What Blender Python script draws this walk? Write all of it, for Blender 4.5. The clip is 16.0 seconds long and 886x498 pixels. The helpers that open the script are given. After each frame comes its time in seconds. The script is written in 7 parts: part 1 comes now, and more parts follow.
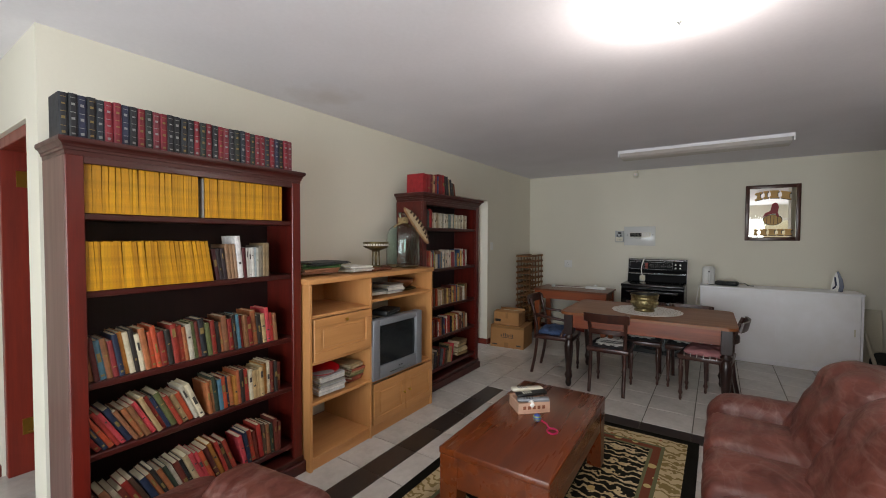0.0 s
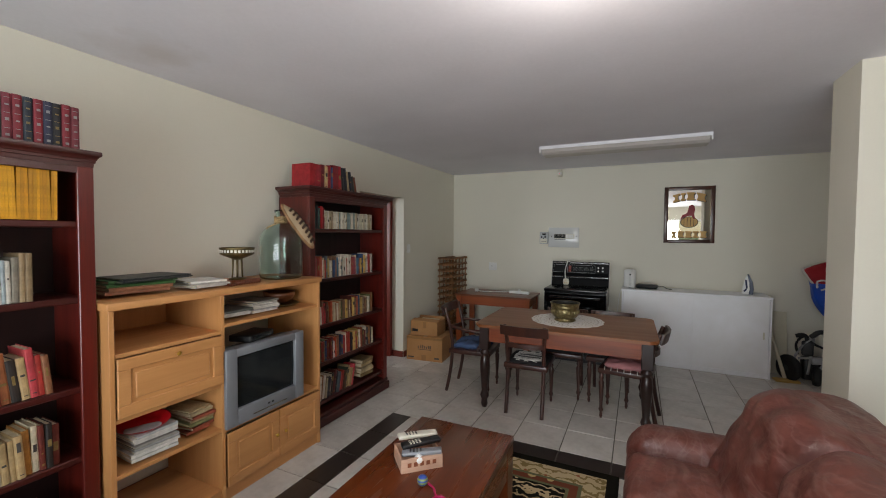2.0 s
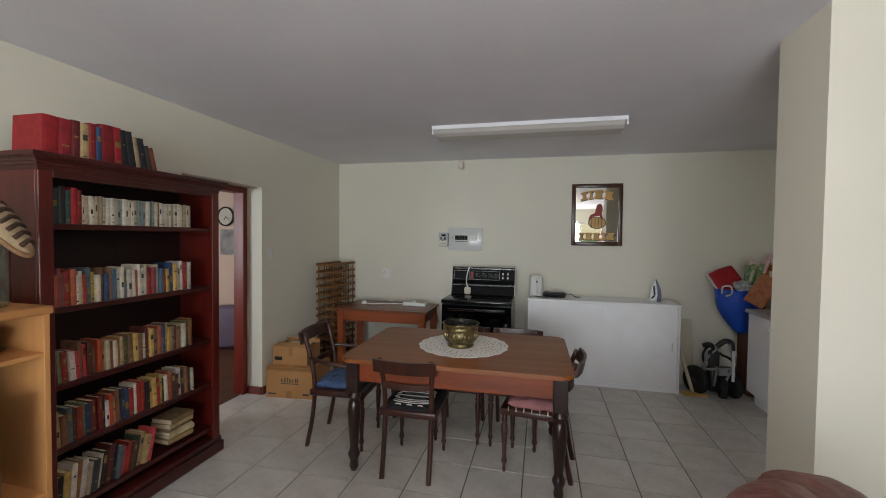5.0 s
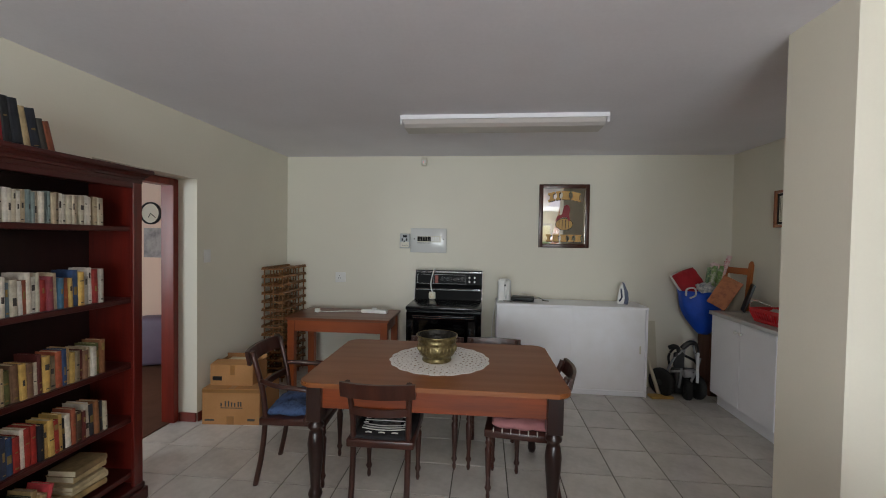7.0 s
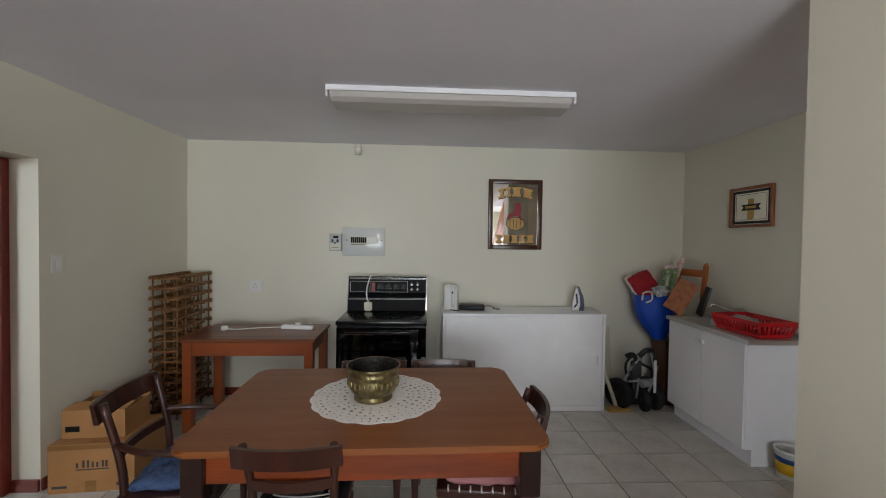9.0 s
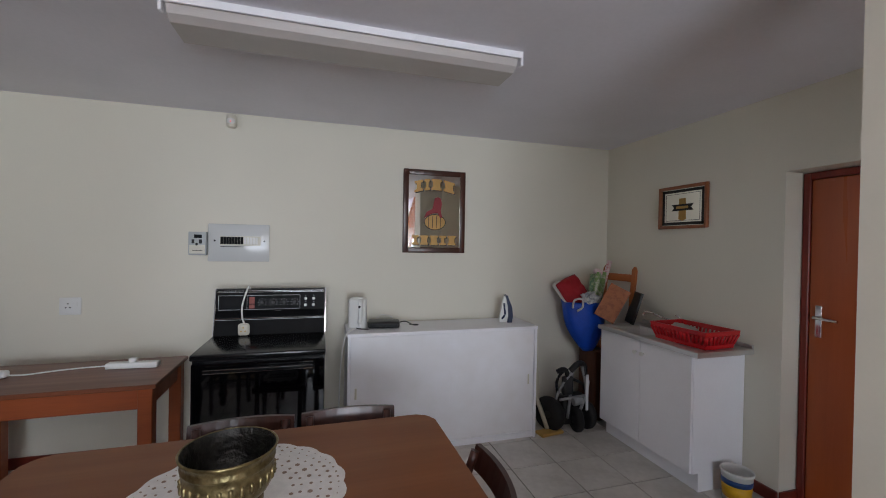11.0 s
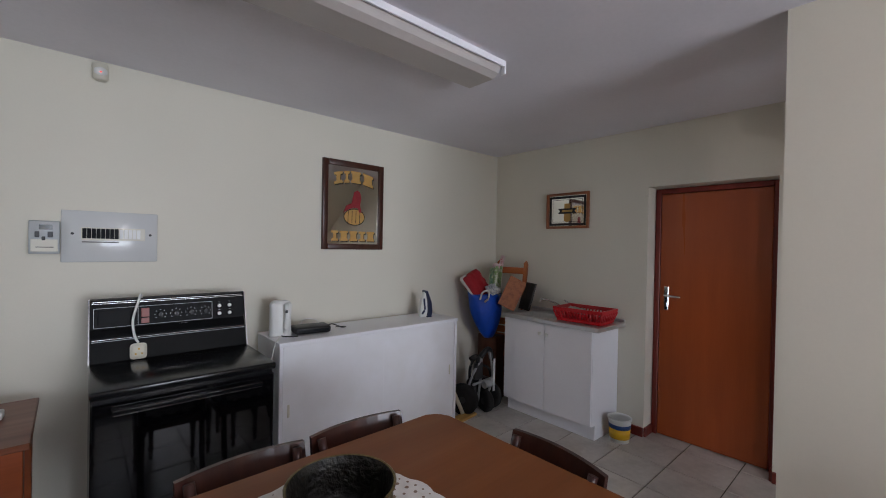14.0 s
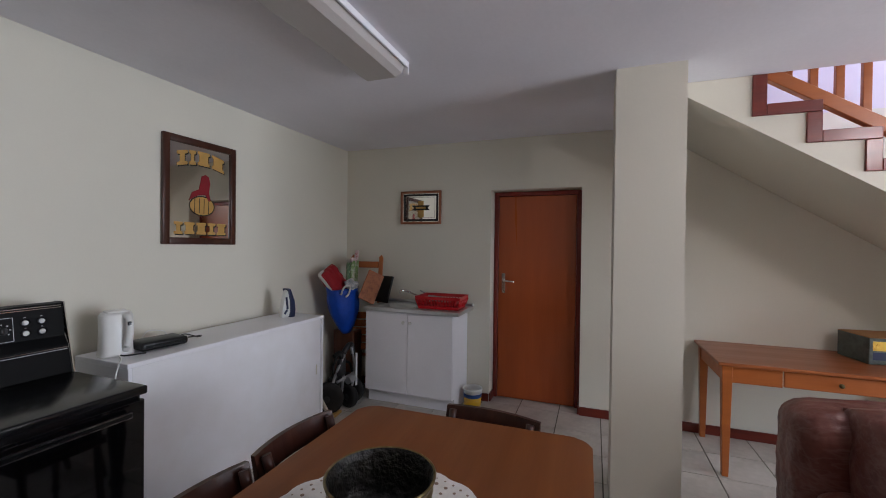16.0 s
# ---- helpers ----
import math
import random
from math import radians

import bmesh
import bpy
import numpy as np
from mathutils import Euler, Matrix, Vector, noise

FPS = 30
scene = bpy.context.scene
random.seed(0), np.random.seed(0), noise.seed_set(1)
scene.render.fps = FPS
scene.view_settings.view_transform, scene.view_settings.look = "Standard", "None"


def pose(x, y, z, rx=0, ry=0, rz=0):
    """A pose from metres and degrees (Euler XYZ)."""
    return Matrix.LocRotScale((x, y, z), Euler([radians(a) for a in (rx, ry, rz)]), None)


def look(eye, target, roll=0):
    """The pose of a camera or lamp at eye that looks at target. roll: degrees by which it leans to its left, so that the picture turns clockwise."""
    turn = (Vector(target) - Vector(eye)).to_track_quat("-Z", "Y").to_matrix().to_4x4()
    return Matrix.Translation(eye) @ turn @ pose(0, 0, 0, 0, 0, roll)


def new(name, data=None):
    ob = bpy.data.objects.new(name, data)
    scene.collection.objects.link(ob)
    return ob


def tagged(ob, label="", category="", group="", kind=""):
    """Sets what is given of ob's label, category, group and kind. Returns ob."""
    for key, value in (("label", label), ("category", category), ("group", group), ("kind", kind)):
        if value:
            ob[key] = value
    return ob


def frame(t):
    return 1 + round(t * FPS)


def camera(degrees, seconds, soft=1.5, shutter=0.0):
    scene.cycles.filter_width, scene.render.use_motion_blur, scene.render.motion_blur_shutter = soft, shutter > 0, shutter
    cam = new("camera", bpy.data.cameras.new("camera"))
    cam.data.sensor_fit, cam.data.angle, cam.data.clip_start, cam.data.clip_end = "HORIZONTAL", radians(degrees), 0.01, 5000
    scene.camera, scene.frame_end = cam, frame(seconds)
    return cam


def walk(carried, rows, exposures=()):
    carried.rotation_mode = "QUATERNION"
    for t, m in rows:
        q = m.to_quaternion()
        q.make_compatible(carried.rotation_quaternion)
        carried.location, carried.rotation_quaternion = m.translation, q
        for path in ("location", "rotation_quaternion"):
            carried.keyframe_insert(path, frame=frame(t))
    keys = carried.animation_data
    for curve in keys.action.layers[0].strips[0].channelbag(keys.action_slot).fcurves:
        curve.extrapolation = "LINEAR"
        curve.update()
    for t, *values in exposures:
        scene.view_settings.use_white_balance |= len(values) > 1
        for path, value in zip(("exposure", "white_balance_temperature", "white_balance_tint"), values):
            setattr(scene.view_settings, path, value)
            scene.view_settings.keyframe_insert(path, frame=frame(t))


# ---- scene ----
cam = camera(95.0, 16.0, soft=1.0)
PATH = [
    (0, (0.206, 0.203, 1.505), (-0.912, 1.86, 1.446), 0.2),
    (0.5, (0.187, 0.33, 1.513), (-0.928, 1.989, 1.445), 0.3),
    (1, (0.131, 0.498, 1.551), (-0.943, 2.184, 1.482), 0.4),
    (1.5, (0.14, 0.653, 1.553), (-0.829, 2.402, 1.484), 0.3),
    (2, (0.202, 0.863, 1.55), (-0.661, 2.666, 1.482), 0.4),
    (2.5, (0.228, 1.033, 1.552), (-0.539, 2.878, 1.483), 0.5),
    (3, (0.214, 1.246, 1.551), (-0.47, 3.124, 1.484), 0.6),
    (3.5, (0.209, 1.407, 1.549), (-0.411, 3.307, 1.485), 0.6),
    (4, (0.227, 1.607, 1.546), (-0.344, 3.523, 1.483), 0.5),
    (6.5, (-0.043, 2.037, 1.559), (-0.321, 4.017, 1.509), 1.0),
    (7, (-0.095, 2.138, 1.554), (-0.299, 4.127, 1.503), 0.9),
    (7.5, (-0.123, 2.282, 1.553), (-0.248, 4.277, 1.502), 0.8),
    (8, (-0.135, 2.401, 1.559), (-0.186, 4.4, 1.514), 0.8),
    (8.5, (-0.156, 2.539, 1.559), (-0.137, 4.539, 1.513), 0.8),
    (11, (-0.133, 3.413, 1.54), (0.432, 5.332, 1.521), 1.0),
    (11.5, (-0.166, 3.557, 1.524), (0.537, 5.429, 1.501), 1.0),
    (12, (-0.162, 3.705, 1.534), (0.654, 5.531, 1.511), 0.9),
    (12.5, (-0.235, 3.751, 1.541), (0.703, 5.517, 1.528), 1.0),
    (13, (-0.432, 3.772, 1.538), (0.638, 5.461, 1.532), 1.0),
    (13.5, (-0.659, 3.781, 1.517), (0.526, 5.392, 1.512), 1.0),
    (14, (-0.869, 3.835, 1.517), (0.461, 5.329, 1.501), 1.1),
    (14.5, (-1.041, 4.003, 1.489), (0.423, 5.366, 1.476), 1.0),
    (15, (-1.15, 4.091, 1.487), (0.45, 5.291, 1.474), 0.8),
    (15.5, (-1.214, 4.16, 1.481), (0.518, 5.159, 1.47), 0.7),
    (16, (-1.25, 4.257, 1.486), (0.624, 4.955, 1.469), 0.7),
]
EXPOSURES = [(0, -0.38, 7000, 15), (3.5, -0.18, 6800, 13), (8.5, -0.04, 6800, 13), (12, 0.05, 6350, 20), (16, 0.06, 6350, 20)]
walk(cam, [(t, look(eye, target, roll)) for t, eye, target, roll in PATH], EXPOSURES)

# ---- light ----
world = bpy.data.worlds.new("sky")
scene.world = world
world.use_nodes = True
wn = world.node_tree.nodes
sky = wn.new("ShaderNodeTexSky")
sky.sky_type, sky.sun_disc = "NISHITA", False
sky.sun_elevation, sky.sun_rotation = radians(52), radians(150)
world.node_tree.links.new(sky.outputs[0], wn["Background"].inputs[0])
wn["Background"].inputs[1].default_value = 0.12
sun = new("sun", bpy.data.lights.new("sun", "SUN"))
sun.data.energy, sun.data.angle, sun.data.color = 4.0, radians(0.5), (1.0, 0.95, 0.86)
sun.matrix_world = look((0, 0, 0), (-0.26, 0.56, -0.79))


def window_light(name, x, y, z, w, h, turn, watts):
    """An area lamp standing in for skylight at an opening, some of them assumed."""
    lamp = new(name, bpy.data.lights.new(name, "AREA"))
    lamp.data.shape, lamp.data.size, lamp.data.size_y = "RECTANGLE", w, h
    lamp.data.energy, lamp.data.color = watts, (0.80, 0.92, 1.0)
    lamp.matrix_world = pose(x, y, z, 90, 0, turn)
    return lamp


window_light("window_daylight", 0.0, -2.16, 1.1, 2.7, 1.9, 0, 195)
# Fill lamp added high in the stairwell, at a window nobody sees.
window_light("stair_fill", 2.5, 1.5, 3.9, 1.6, 0.9, 90, 55)
bulb = new("ceiling_bulb", bpy.data.lights.new("ceiling_bulb", "POINT"))
bulb.data.energy, bulb.data.shadow_soft_size, bulb.data.color = 28, 0.12, (1.0, 0.965, 0.92)
bulb.location = (0.06, 2.16, 2.31)

# ---- mesh helpers ----
def box(bm, x0, x1, y0, y1, z0, z1, bevel=0.0, seg=1, m=None, mat=0):
    """A block between two corners, with eased edges."""
    made = bmesh.ops.create_cube(bm, size=1.0, matrix=Matrix.Translation(((x0 + x1) / 2, (y0 + y1) / 2, (z0 + z1) / 2)) @ Matrix.Diagonal((abs(x1 - x0), abs(y1 - y0), abs(z1 - z0), 1)))
    verts = made["verts"]
    faces = {f for v in verts for f in v.link_faces}
    if bevel > 0:
        out = bmesh.ops.bevel(bm, geom=list({e for v in verts for e in v.link_edges}), offset=bevel, segments=seg, profile=0.5, affect="EDGES")
        verts = list({v for f in out["faces"] for v in f.verts} | {v for v in verts if v.is_valid})
        faces = {f for v in verts for f in v.link_faces}
    if m is not None:
        bmesh.ops.transform(bm, matrix=m, verts=verts)
    for f in faces:
        f.material_index = mat
        f.smooth = seg > 1
    return verts


def rod(bm, p, q, r, r2=None, seg=10, caps=True):
    """A round bar from p to q."""
    p, q = Vector(p), Vector(q)
    d = q - p
    m = Matrix.Translation((p + q) / 2) @ d.to_track_quat("Z", "Y").to_matrix().to_4x4()
    out = bmesh.ops.create_cone(bm, cap_ends=caps, segments=seg, radius1=r, radius2=r if r2 is None else r2, depth=d.length, matrix=m)
    for f in {f for v in out["verts"] for f in v.link_faces}:
        f.smooth = len(f.verts) == 4
    return out["verts"]


def lathe(bm, rows, at=(0, 0, 0), seg=20, m=None, ends=(True, True)):
    """A turned body; rows of (radius, height)."""
    rings = []
    for r, z in rows:
        ring = []
        for k in range(seg):
            a = 2 * math.pi * k / seg
            v = Vector((r * math.cos(a), r * math.sin(a), z))
            if m is not None:
                v = m @ v
            ring.append(bm.verts.new(v + Vector(at)))
        rings.append(ring)
    for a, b in zip(rings, rings[1:]):
        for k in range(seg):
            f = bm.faces.new((a[k], a[(k + 1) % seg], b[(k + 1) % seg], b[k]))
            f.smooth = True
    for ring, (r, z), cap in ((rings[0], rows[0], ends[0]), (rings[-1], rows[-1], ends[1])):
        if r > 1e-4 and cap:
            bm.faces.new(ring)
    return rings


def sheet(bm, outline, depth, axis="x", at=0.0):
    """A flat board of any outline; the outline lies across the axis."""
    place = {"x": lambda a, b, c: (c, a, b), "y": lambda a, b, c: (a, c, b), "z": lambda a, b, c: (a, b, c)}[axis]
    lo = [bm.verts.new(place(a, b, at)) for a, b in outline]
    hi = [bm.verts.new(place(a, b, at + depth)) for a, b in outline]
    bm.faces.new(lo), bm.faces.new(hi)
    n = len(lo)
    for k in range(n):
        bm.faces.new((lo[k], lo[(k + 1) % n], hi[(k + 1) % n], hi[k]))


def tube(bm, points, r, seg=8):
    """A bent round tube or cord through points."""
    pts = [Vector(p) for p in points]
    rings = []
    for k, p in enumerate(pts):
        d = (pts[min(k + 1, len(pts) - 1)] - pts[max(k - 1, 0)]).normalized()
        side = d.orthogonal().normalized() if abs(d.z) > 0.9 else d.cross(Vector((0, 0, 1))).normalized()
        up = side.cross(d)
        rings.append([bm.verts.new(p + r * (math.cos(2 * math.pi * j / seg) * side + math.sin(2 * math.pi * j / seg) * up)) for j in range(seg)])
    for a, b in zip(rings, rings[1:]):
        for j in range(seg):
            f = bm.faces.new((a[j], a[(j + 1) % seg], b[(j + 1) % seg], b[j]))
            f.smooth = True
    bm.faces.new(rings[0]), bm.faces.new(rings[-1])


def curve_points(pts, n=8):
    """Points on a smooth curve through a few given ones."""
    p = [Vector(q) for q in pts]
    p = [2 * p[0] - p[1]] + p + [2 * p[-1] - p[-2]]
    out = []
    for k in range(1, len(p) - 2):
        for j in range(n):
            t = j / n
            out.append(0.5 * (2 * p[k] + (p[k + 1] - p[k - 1]) * t + (2 * p[k - 1] - 5 * p[k] + 4 * p[k + 1] - p[k + 2]) * t * t + (3 * p[k] - p[k - 1] - 3 * p[k + 1] + p[k + 2]) * t ** 3))
    return out + [p[-2]]


def pillow(bm, size, puff=0.5, cuts=14, m=None, crease=0.0, seed=0.0):
    """A stuffed cushion: thick in the middle, thin at the seams, with folds."""
    w, d, h = size
    grid = {}
    for s in (1, -1):
        for i in range(cuts + 1):
            for j in range(cuts + 1):
                u, v = 2 * i / cuts - 1, 2 * j / cuts - 1
                edge = max(abs(u), abs(v))
                if s == -1 and edge > 0.999:
                    grid[s, i, j] = grid[1, i, j]
                    continue
                rise = ((1 - u ** 4) * (1 - v ** 4)) ** puff
                pull = 1 - 0.06 * (1 - abs(u * v))
                p = Vector((u * w / 2 * (1 - 0.05 * v * v), v * d / 2 * (1 - 0.05 * u * u), s * h / 2 * rise * pull))
                if crease:
                    p.z += crease * rise * noise.noise(Vector((u * 2.2 + seed, v * 2.2, s)))
                    a = math.atan2(v, u)
                    p.z += 0.5 * crease * edge * rise * math.sin(9 * a + 4 * noise.noise(Vector((u + seed, v, 2.0))))
                grid[s, i, j] = bm.verts.new(m @ p if m is not None else p)
        for i in range(cuts):
            for j in range(cuts):
                q = [grid[s, i, j], grid[s, i + 1, j], grid[s, i + 1, j + 1], grid[s, i, j + 1]]
                f = bm.faces.new(q if s > 0 else q[::-1])
                f.smooth = True


def mesh_of(name, bm, mats):
    bmesh.ops.recalc_face_normals(bm, faces=bm.faces)
    me = bpy.data.meshes.new(name)
    bm.to_mesh(me)
    bm.free()
    for q in mats if isinstance(mats, (list, tuple)) else (mats,):
        me.materials.append(q)
    return me


def part(name, bm, material, parent, label=""):
    ob = new(name, mesh_of(name, bm, material))
    ob.parent = parent
    return tagged(ob, label)


def thing(name, m, label, category, group="", kind=""):
    """An empty at the base of a thing, which carries its parts."""
    ob = new(name)
    ob.empty_display_size = 0.1
    ob.matrix_basis = m
    return tagged(ob, label, category, group, kind)


def solid(name, bm, material, label, category="", group="", kind=""):
    """A thing of one mesh; its origin stays at the world's origin."""
    return tagged(new(name, mesh_of(name, bm, material)), label, category, group, kind)


def B():
    return bmesh.new()


def one(name, mat, parent, *args, label="", **kw):
    """A part that is a single eased block."""
    bm = B()
    box(bm, *args, **kw)
    return part(name, bm, mat, parent, label)


# ---- materials ----
def hexc(h):
    """Linear colour from a display colour such as '8a5a33'."""
    c = [int(h[k:k + 2], 16) / 255 for k in (0, 2, 4)]
    return tuple(v / 12.92 if v <= 0.04045 else ((v + 0.055) / 1.055) ** 2.4 for v in c)


def material(name, color, rough=0.5, metal=0.0, vary=0.15, scale=6.0, fine=60.0, bump=0.1, stretch=(1, 1, 1), spec=0.5, coat=0.0, second=None, rough_vary=0.1, island=0.0, obvary=0.0, bump_scale=None):
    """Colour with blotches and grain, uneven gloss and fine relief."""
    mt = bpy.data.materials.new(name)
    mt.use_nodes = True
    nt = mt.node_tree
    N, L = nt.nodes, nt.links
    bsdf = N["Principled BSDF"]
    col = hexc(color) if isinstance(color, str) else color
    other = (hexc(second) if isinstance(second, str) else second) if second else tuple(c * 0.55 for c in col)
    tc = N.new("ShaderNodeTexCoord")
    mp = N.new("ShaderNodeMapping")
    mp.inputs["Scale"].default_value = stretch
    L.new(tc.outputs["Object"], mp.inputs["Vector"])
    big, small = N.new("ShaderNodeTexNoise"), N.new("ShaderNodeTexNoise")
    big.inputs["Scale"].default_value, big.inputs["Detail"].default_value = scale, 4
    small.inputs["Scale"].default_value, small.inputs["Detail"].default_value = fine, 3
    L.new(mp.outputs[0], big.inputs["Vector"]), L.new(mp.outputs[0], small.inputs["Vector"])
    add = N.new("ShaderNodeMath")
    add.operation = "MULTIPLY_ADD"
    add.inputs[1].default_value = 0.4
    L.new(small.outputs["Fac"], add.inputs[0]), L.new(big.outputs["Fac"], add.inputs[2])
    rng = N.new("ShaderNodeMapRange")
    rng.inputs["From Min"].default_value, rng.inputs["From Max"].default_value = 0.45, 0.95
    rng.inputs["To Max"].default_value = vary * 2
    L.new(add.outputs[0], rng.inputs["Value"])
    mix = N.new("ShaderNodeMix")
    mix.data_type = "RGBA"
    mix.inputs["A"].default_value, mix.inputs["B"].default_value = (*col, 1), (*other, 1)
    L.new(rng.outputs[0], mix.inputs["Factor"])
    out = mix.outputs["Result"]
    if island or obvary:
        hsv = N.new("ShaderNodeHueSaturation")
        src = N.new("ShaderNodeNewGeometry").outputs["Random Per Island"] if island else N.new("ShaderNodeObjectInfo").outputs["Random"]
        r2 = N.new("ShaderNodeMapRange")
        amount = island or obvary
        r2.inputs["To Min"].default_value, r2.inputs["To Max"].default_value = 1 - amount, 1 + amount
        L.new(src, r2.inputs["Value"]), L.new(r2.outputs[0], hsv.inputs["Value"]), L.new(out, hsv.inputs["Color"])
        out = hsv.outputs[0]
    L.new(out, bsdf.inputs["Base Color"])
    r3 = N.new("ShaderNodeMapRange")
    r3.inputs["To Min"].default_value, r3.inputs["To Max"].default_value = max(rough - rough_vary, 0.02), min(rough + rough_vary, 1)
    L.new(big.outputs["Fac"], r3.inputs["Value"]), L.new(r3.outputs[0], bsdf.inputs["Roughness"])
    bsdf.inputs["Metallic"].default_value, bsdf.inputs["Specular IOR Level"].default_value = metal, spec
    bsdf.inputs["Coat Weight"].default_value, bsdf.inputs["Coat Roughness"].default_value = coat, 0.15
    if bump:
        bp = N.new("ShaderNodeBump")
        bp.inputs["Strength"].default_value, bp.inputs["Distance"].default_value = bump, bump_scale or 0.004
        L.new(add.outputs[0], bp.inputs["Height"]), L.new(bp.outputs[0], bsdf.inputs["Normal"])
    return mt


def wood(name, color, dark, rough=0.4, axis="y", coat=0.0, vary=0.35, grain=1.0, obvary=0.0):
    s = {"x": (1, 14, 14), "y": (14, 1, 14), "z": (14, 14, 1)}[axis]
    return material(name, color, rough, vary=vary, scale=1.3 * grain, fine=9 * grain, bump=0.12, stretch=s, second=dark, coat=coat, bump_scale=0.002, obvary=obvary)


def emitter(name, color, strength):
    mt = bpy.data.materials.new(name)
    mt.use_nodes = True
    b = mt.node_tree.nodes["Principled BSDF"]
    b.inputs["Base Color"].default_value = (*color, 1)
    b.inputs["Emission Color"].default_value, b.inputs["Emission Strength"].default_value = (*color, 1), strength
    return mt


def glass(name, color, rough=0.02, thin=False):
    mt = bpy.data.materials.new(name)
    mt.use_nodes = True
    b = mt.node_tree.nodes["Principled BSDF"]
    b.inputs["Base Color"].default_value = (*color, 1)
    b.inputs["Transmission Weight"].default_value, b.inputs["Roughness"].default_value = 1.0, rough
    b.inputs["IOR"].default_value = 1.05 if thin else 1.45
    return mt


wall_paint = material("cream_wall_paint", "e2decf", 0.75, vary=0.05, scale=1.4, fine=90, bump=0.12, spec=0.25)
ceil_paint = material("ceiling_paint", "eeecf2", 0.85, vary=0.09, scale=1.6, fine=40, bump=0.25, spec=0.15, bump_scale=0.006)
pink_paint = material("pink_wall_paint", "e8cdbb", 0.8, vary=0.05, scale=2, fine=60, bump=0.08, spec=0.2)
lilac_paint = material("lilac_wall_paint", "e3dde8", 0.8, vary=0.05, scale=2, fine=60, bump=0.08, spec=0.2)
grout = material("grey_grout", "5f5a51", 0.9, vary=0.25, scale=9, fine=90, bump=0.2)
tile_pale = material("pale_stone_tile", "d2cec7", 0.24, vary=0.34, scale=4.5, fine=26, bump=0.03, second="a8a39b", obvary=0.05)
tile_dark = material("black_tile", "2c2624", 0.35, vary=0.3, scale=6, fine=30, bump=0.05, second="453d38", obvary=0.15)
carpet = material("brown_carpet", "6a4c3e", 0.95, vary=0.3, scale=5, fine=200, bump=0.4, spec=0.1)
red_wood = wood("red_mahogany_trim", "84291a", "5c180e", 0.42, "z", coat=0.05)
red_wood_y = wood("red_mahogany_skirting", "7a2a1c", "52180f", 0.35, "y", coat=0.2)
red_wood_x = wood("red_mahogany_rail", "7a2a1c", "52180f", 0.35, "x", coat=0.2)
door_wood = wood("orange_door_veneer", "ac5224", "923f1a", 0.32, "z", coat=0.25, vary=0.25, grain=0.7)
# Cherry tones carry the light: stiles redder as lit, backs near black as shaded.
case_wood = wood("dark_cherry_bookcase", "681c13", "3c100b", 0.33, "z", coat=0.15, vary=0.4)
case_wood_y = wood("dark_cherry_shelf", "48140e", "2a0b08", 0.38, "y", coat=0.1, vary=0.4)
# Window-facing end panel: the daylight on it is mixed into a greyer cherry.
case_side = wood("daylit_cherry_side", "5c3630", "442420", 0.4, "z", coat=0.2, vary=0.3)
case_back = wood("shaded_backboard", "260c0a", "180706", 0.5, "z", vary=0.4)
beech = wood("honey_beech_veneer", "c8905a", "b07844", 0.45, "z", vary=0.3)
beech_y = wood("honey_beech_board", "c8905a", "b07844", 0.45, "y", vary=0.3)
coffee_wood = wood("red_brown_table_wood", "6c300f", "421a08", 0.28, "y", coat=0.3, vary=0.38, grain=0.7, obvary=0.04)
table_wood = wood("worn_oak_tabletop", "8a4e22", "663414", 0.42, "x", coat=0.0, vary=0.25, grain=0.5)
apron_wood = wood("orange_pine_apron", "8a3d12", "5c240a", 0.42, "x", coat=0.1, vary=0.45)
dark_leg = wood("dark_turned_leg", "2c1712", "1c0d0a", 0.35, "z", coat=0.25, vary=0.4)
chair_wood = wood("dark_chair_wood", "46241a", "2a1410", 0.35, "z", coat=0.25, vary=0.4)
desk_wood = wood("orange_pine_desk", "b0622b", "964e20", 0.4, "y", coat=0.15, vary=0.3)
rack_wood = wood("wine_rack_pine", "946236", "60401f", 0.5, "x", vary=0.5)
white_paint = material("white_cabinet_paint", "f6f6fa", 0.33, vary=0.06, scale=3, fine=60, bump=0.05)
white_plastic = material("white_plastic", "e6e6e2", 0.35, vary=0.04, scale=8, fine=80, bump=0.02)
cream_plastic = material("cream_plastic", "d8d4c4", 0.4, vary=0.05, scale=8, fine=80, bump=0.02)
grey_plastic = material("silver_tv_plastic", "808388", 0.4, metal=0.15, vary=0.06, scale=5, fine=120, bump=0.03)
black_plastic = material("black_plastic", "121214", 0.42, vary=0.2, scale=6, fine=90, bump=0.05)
screen_glass = material("dark_screen_glass", "1d2123", 0.12, vary=0.05, scale=2, fine=8, bump=0.0, rough_vary=0.02)
stove_black = material("black_enamel", "0b0c0f", 0.2, vary=0.15, scale=4, fine=60, bump=0.0, rough_vary=0.05)
oven_glass = material("oven_door_glass", "08080a", 0.05, vary=0.1, scale=2, fine=20, bump=0.0, rough_vary=0.02)
steel = material("brushed_steel", "cfcfcd", 0.36, metal=0.75, vary=0.04, scale=5, fine=90, bump=0.01, stretch=(1, 12, 1))
chrome = material("chrome", "d2d2d2", 0.12, metal=1.0, vary=0.05, scale=8, fine=60, bump=0.0)
brass = material("worn_brass", "a2946a", 0.34, metal=0.85, vary=0.5, scale=22, fine=70, bump=0.8, second="54482c", bump_scale=0.006)
brass_bright = material("hinge_brass", "cfa850", 0.3, metal=1.0, vary=0.15, scale=10, fine=80, bump=0.05)
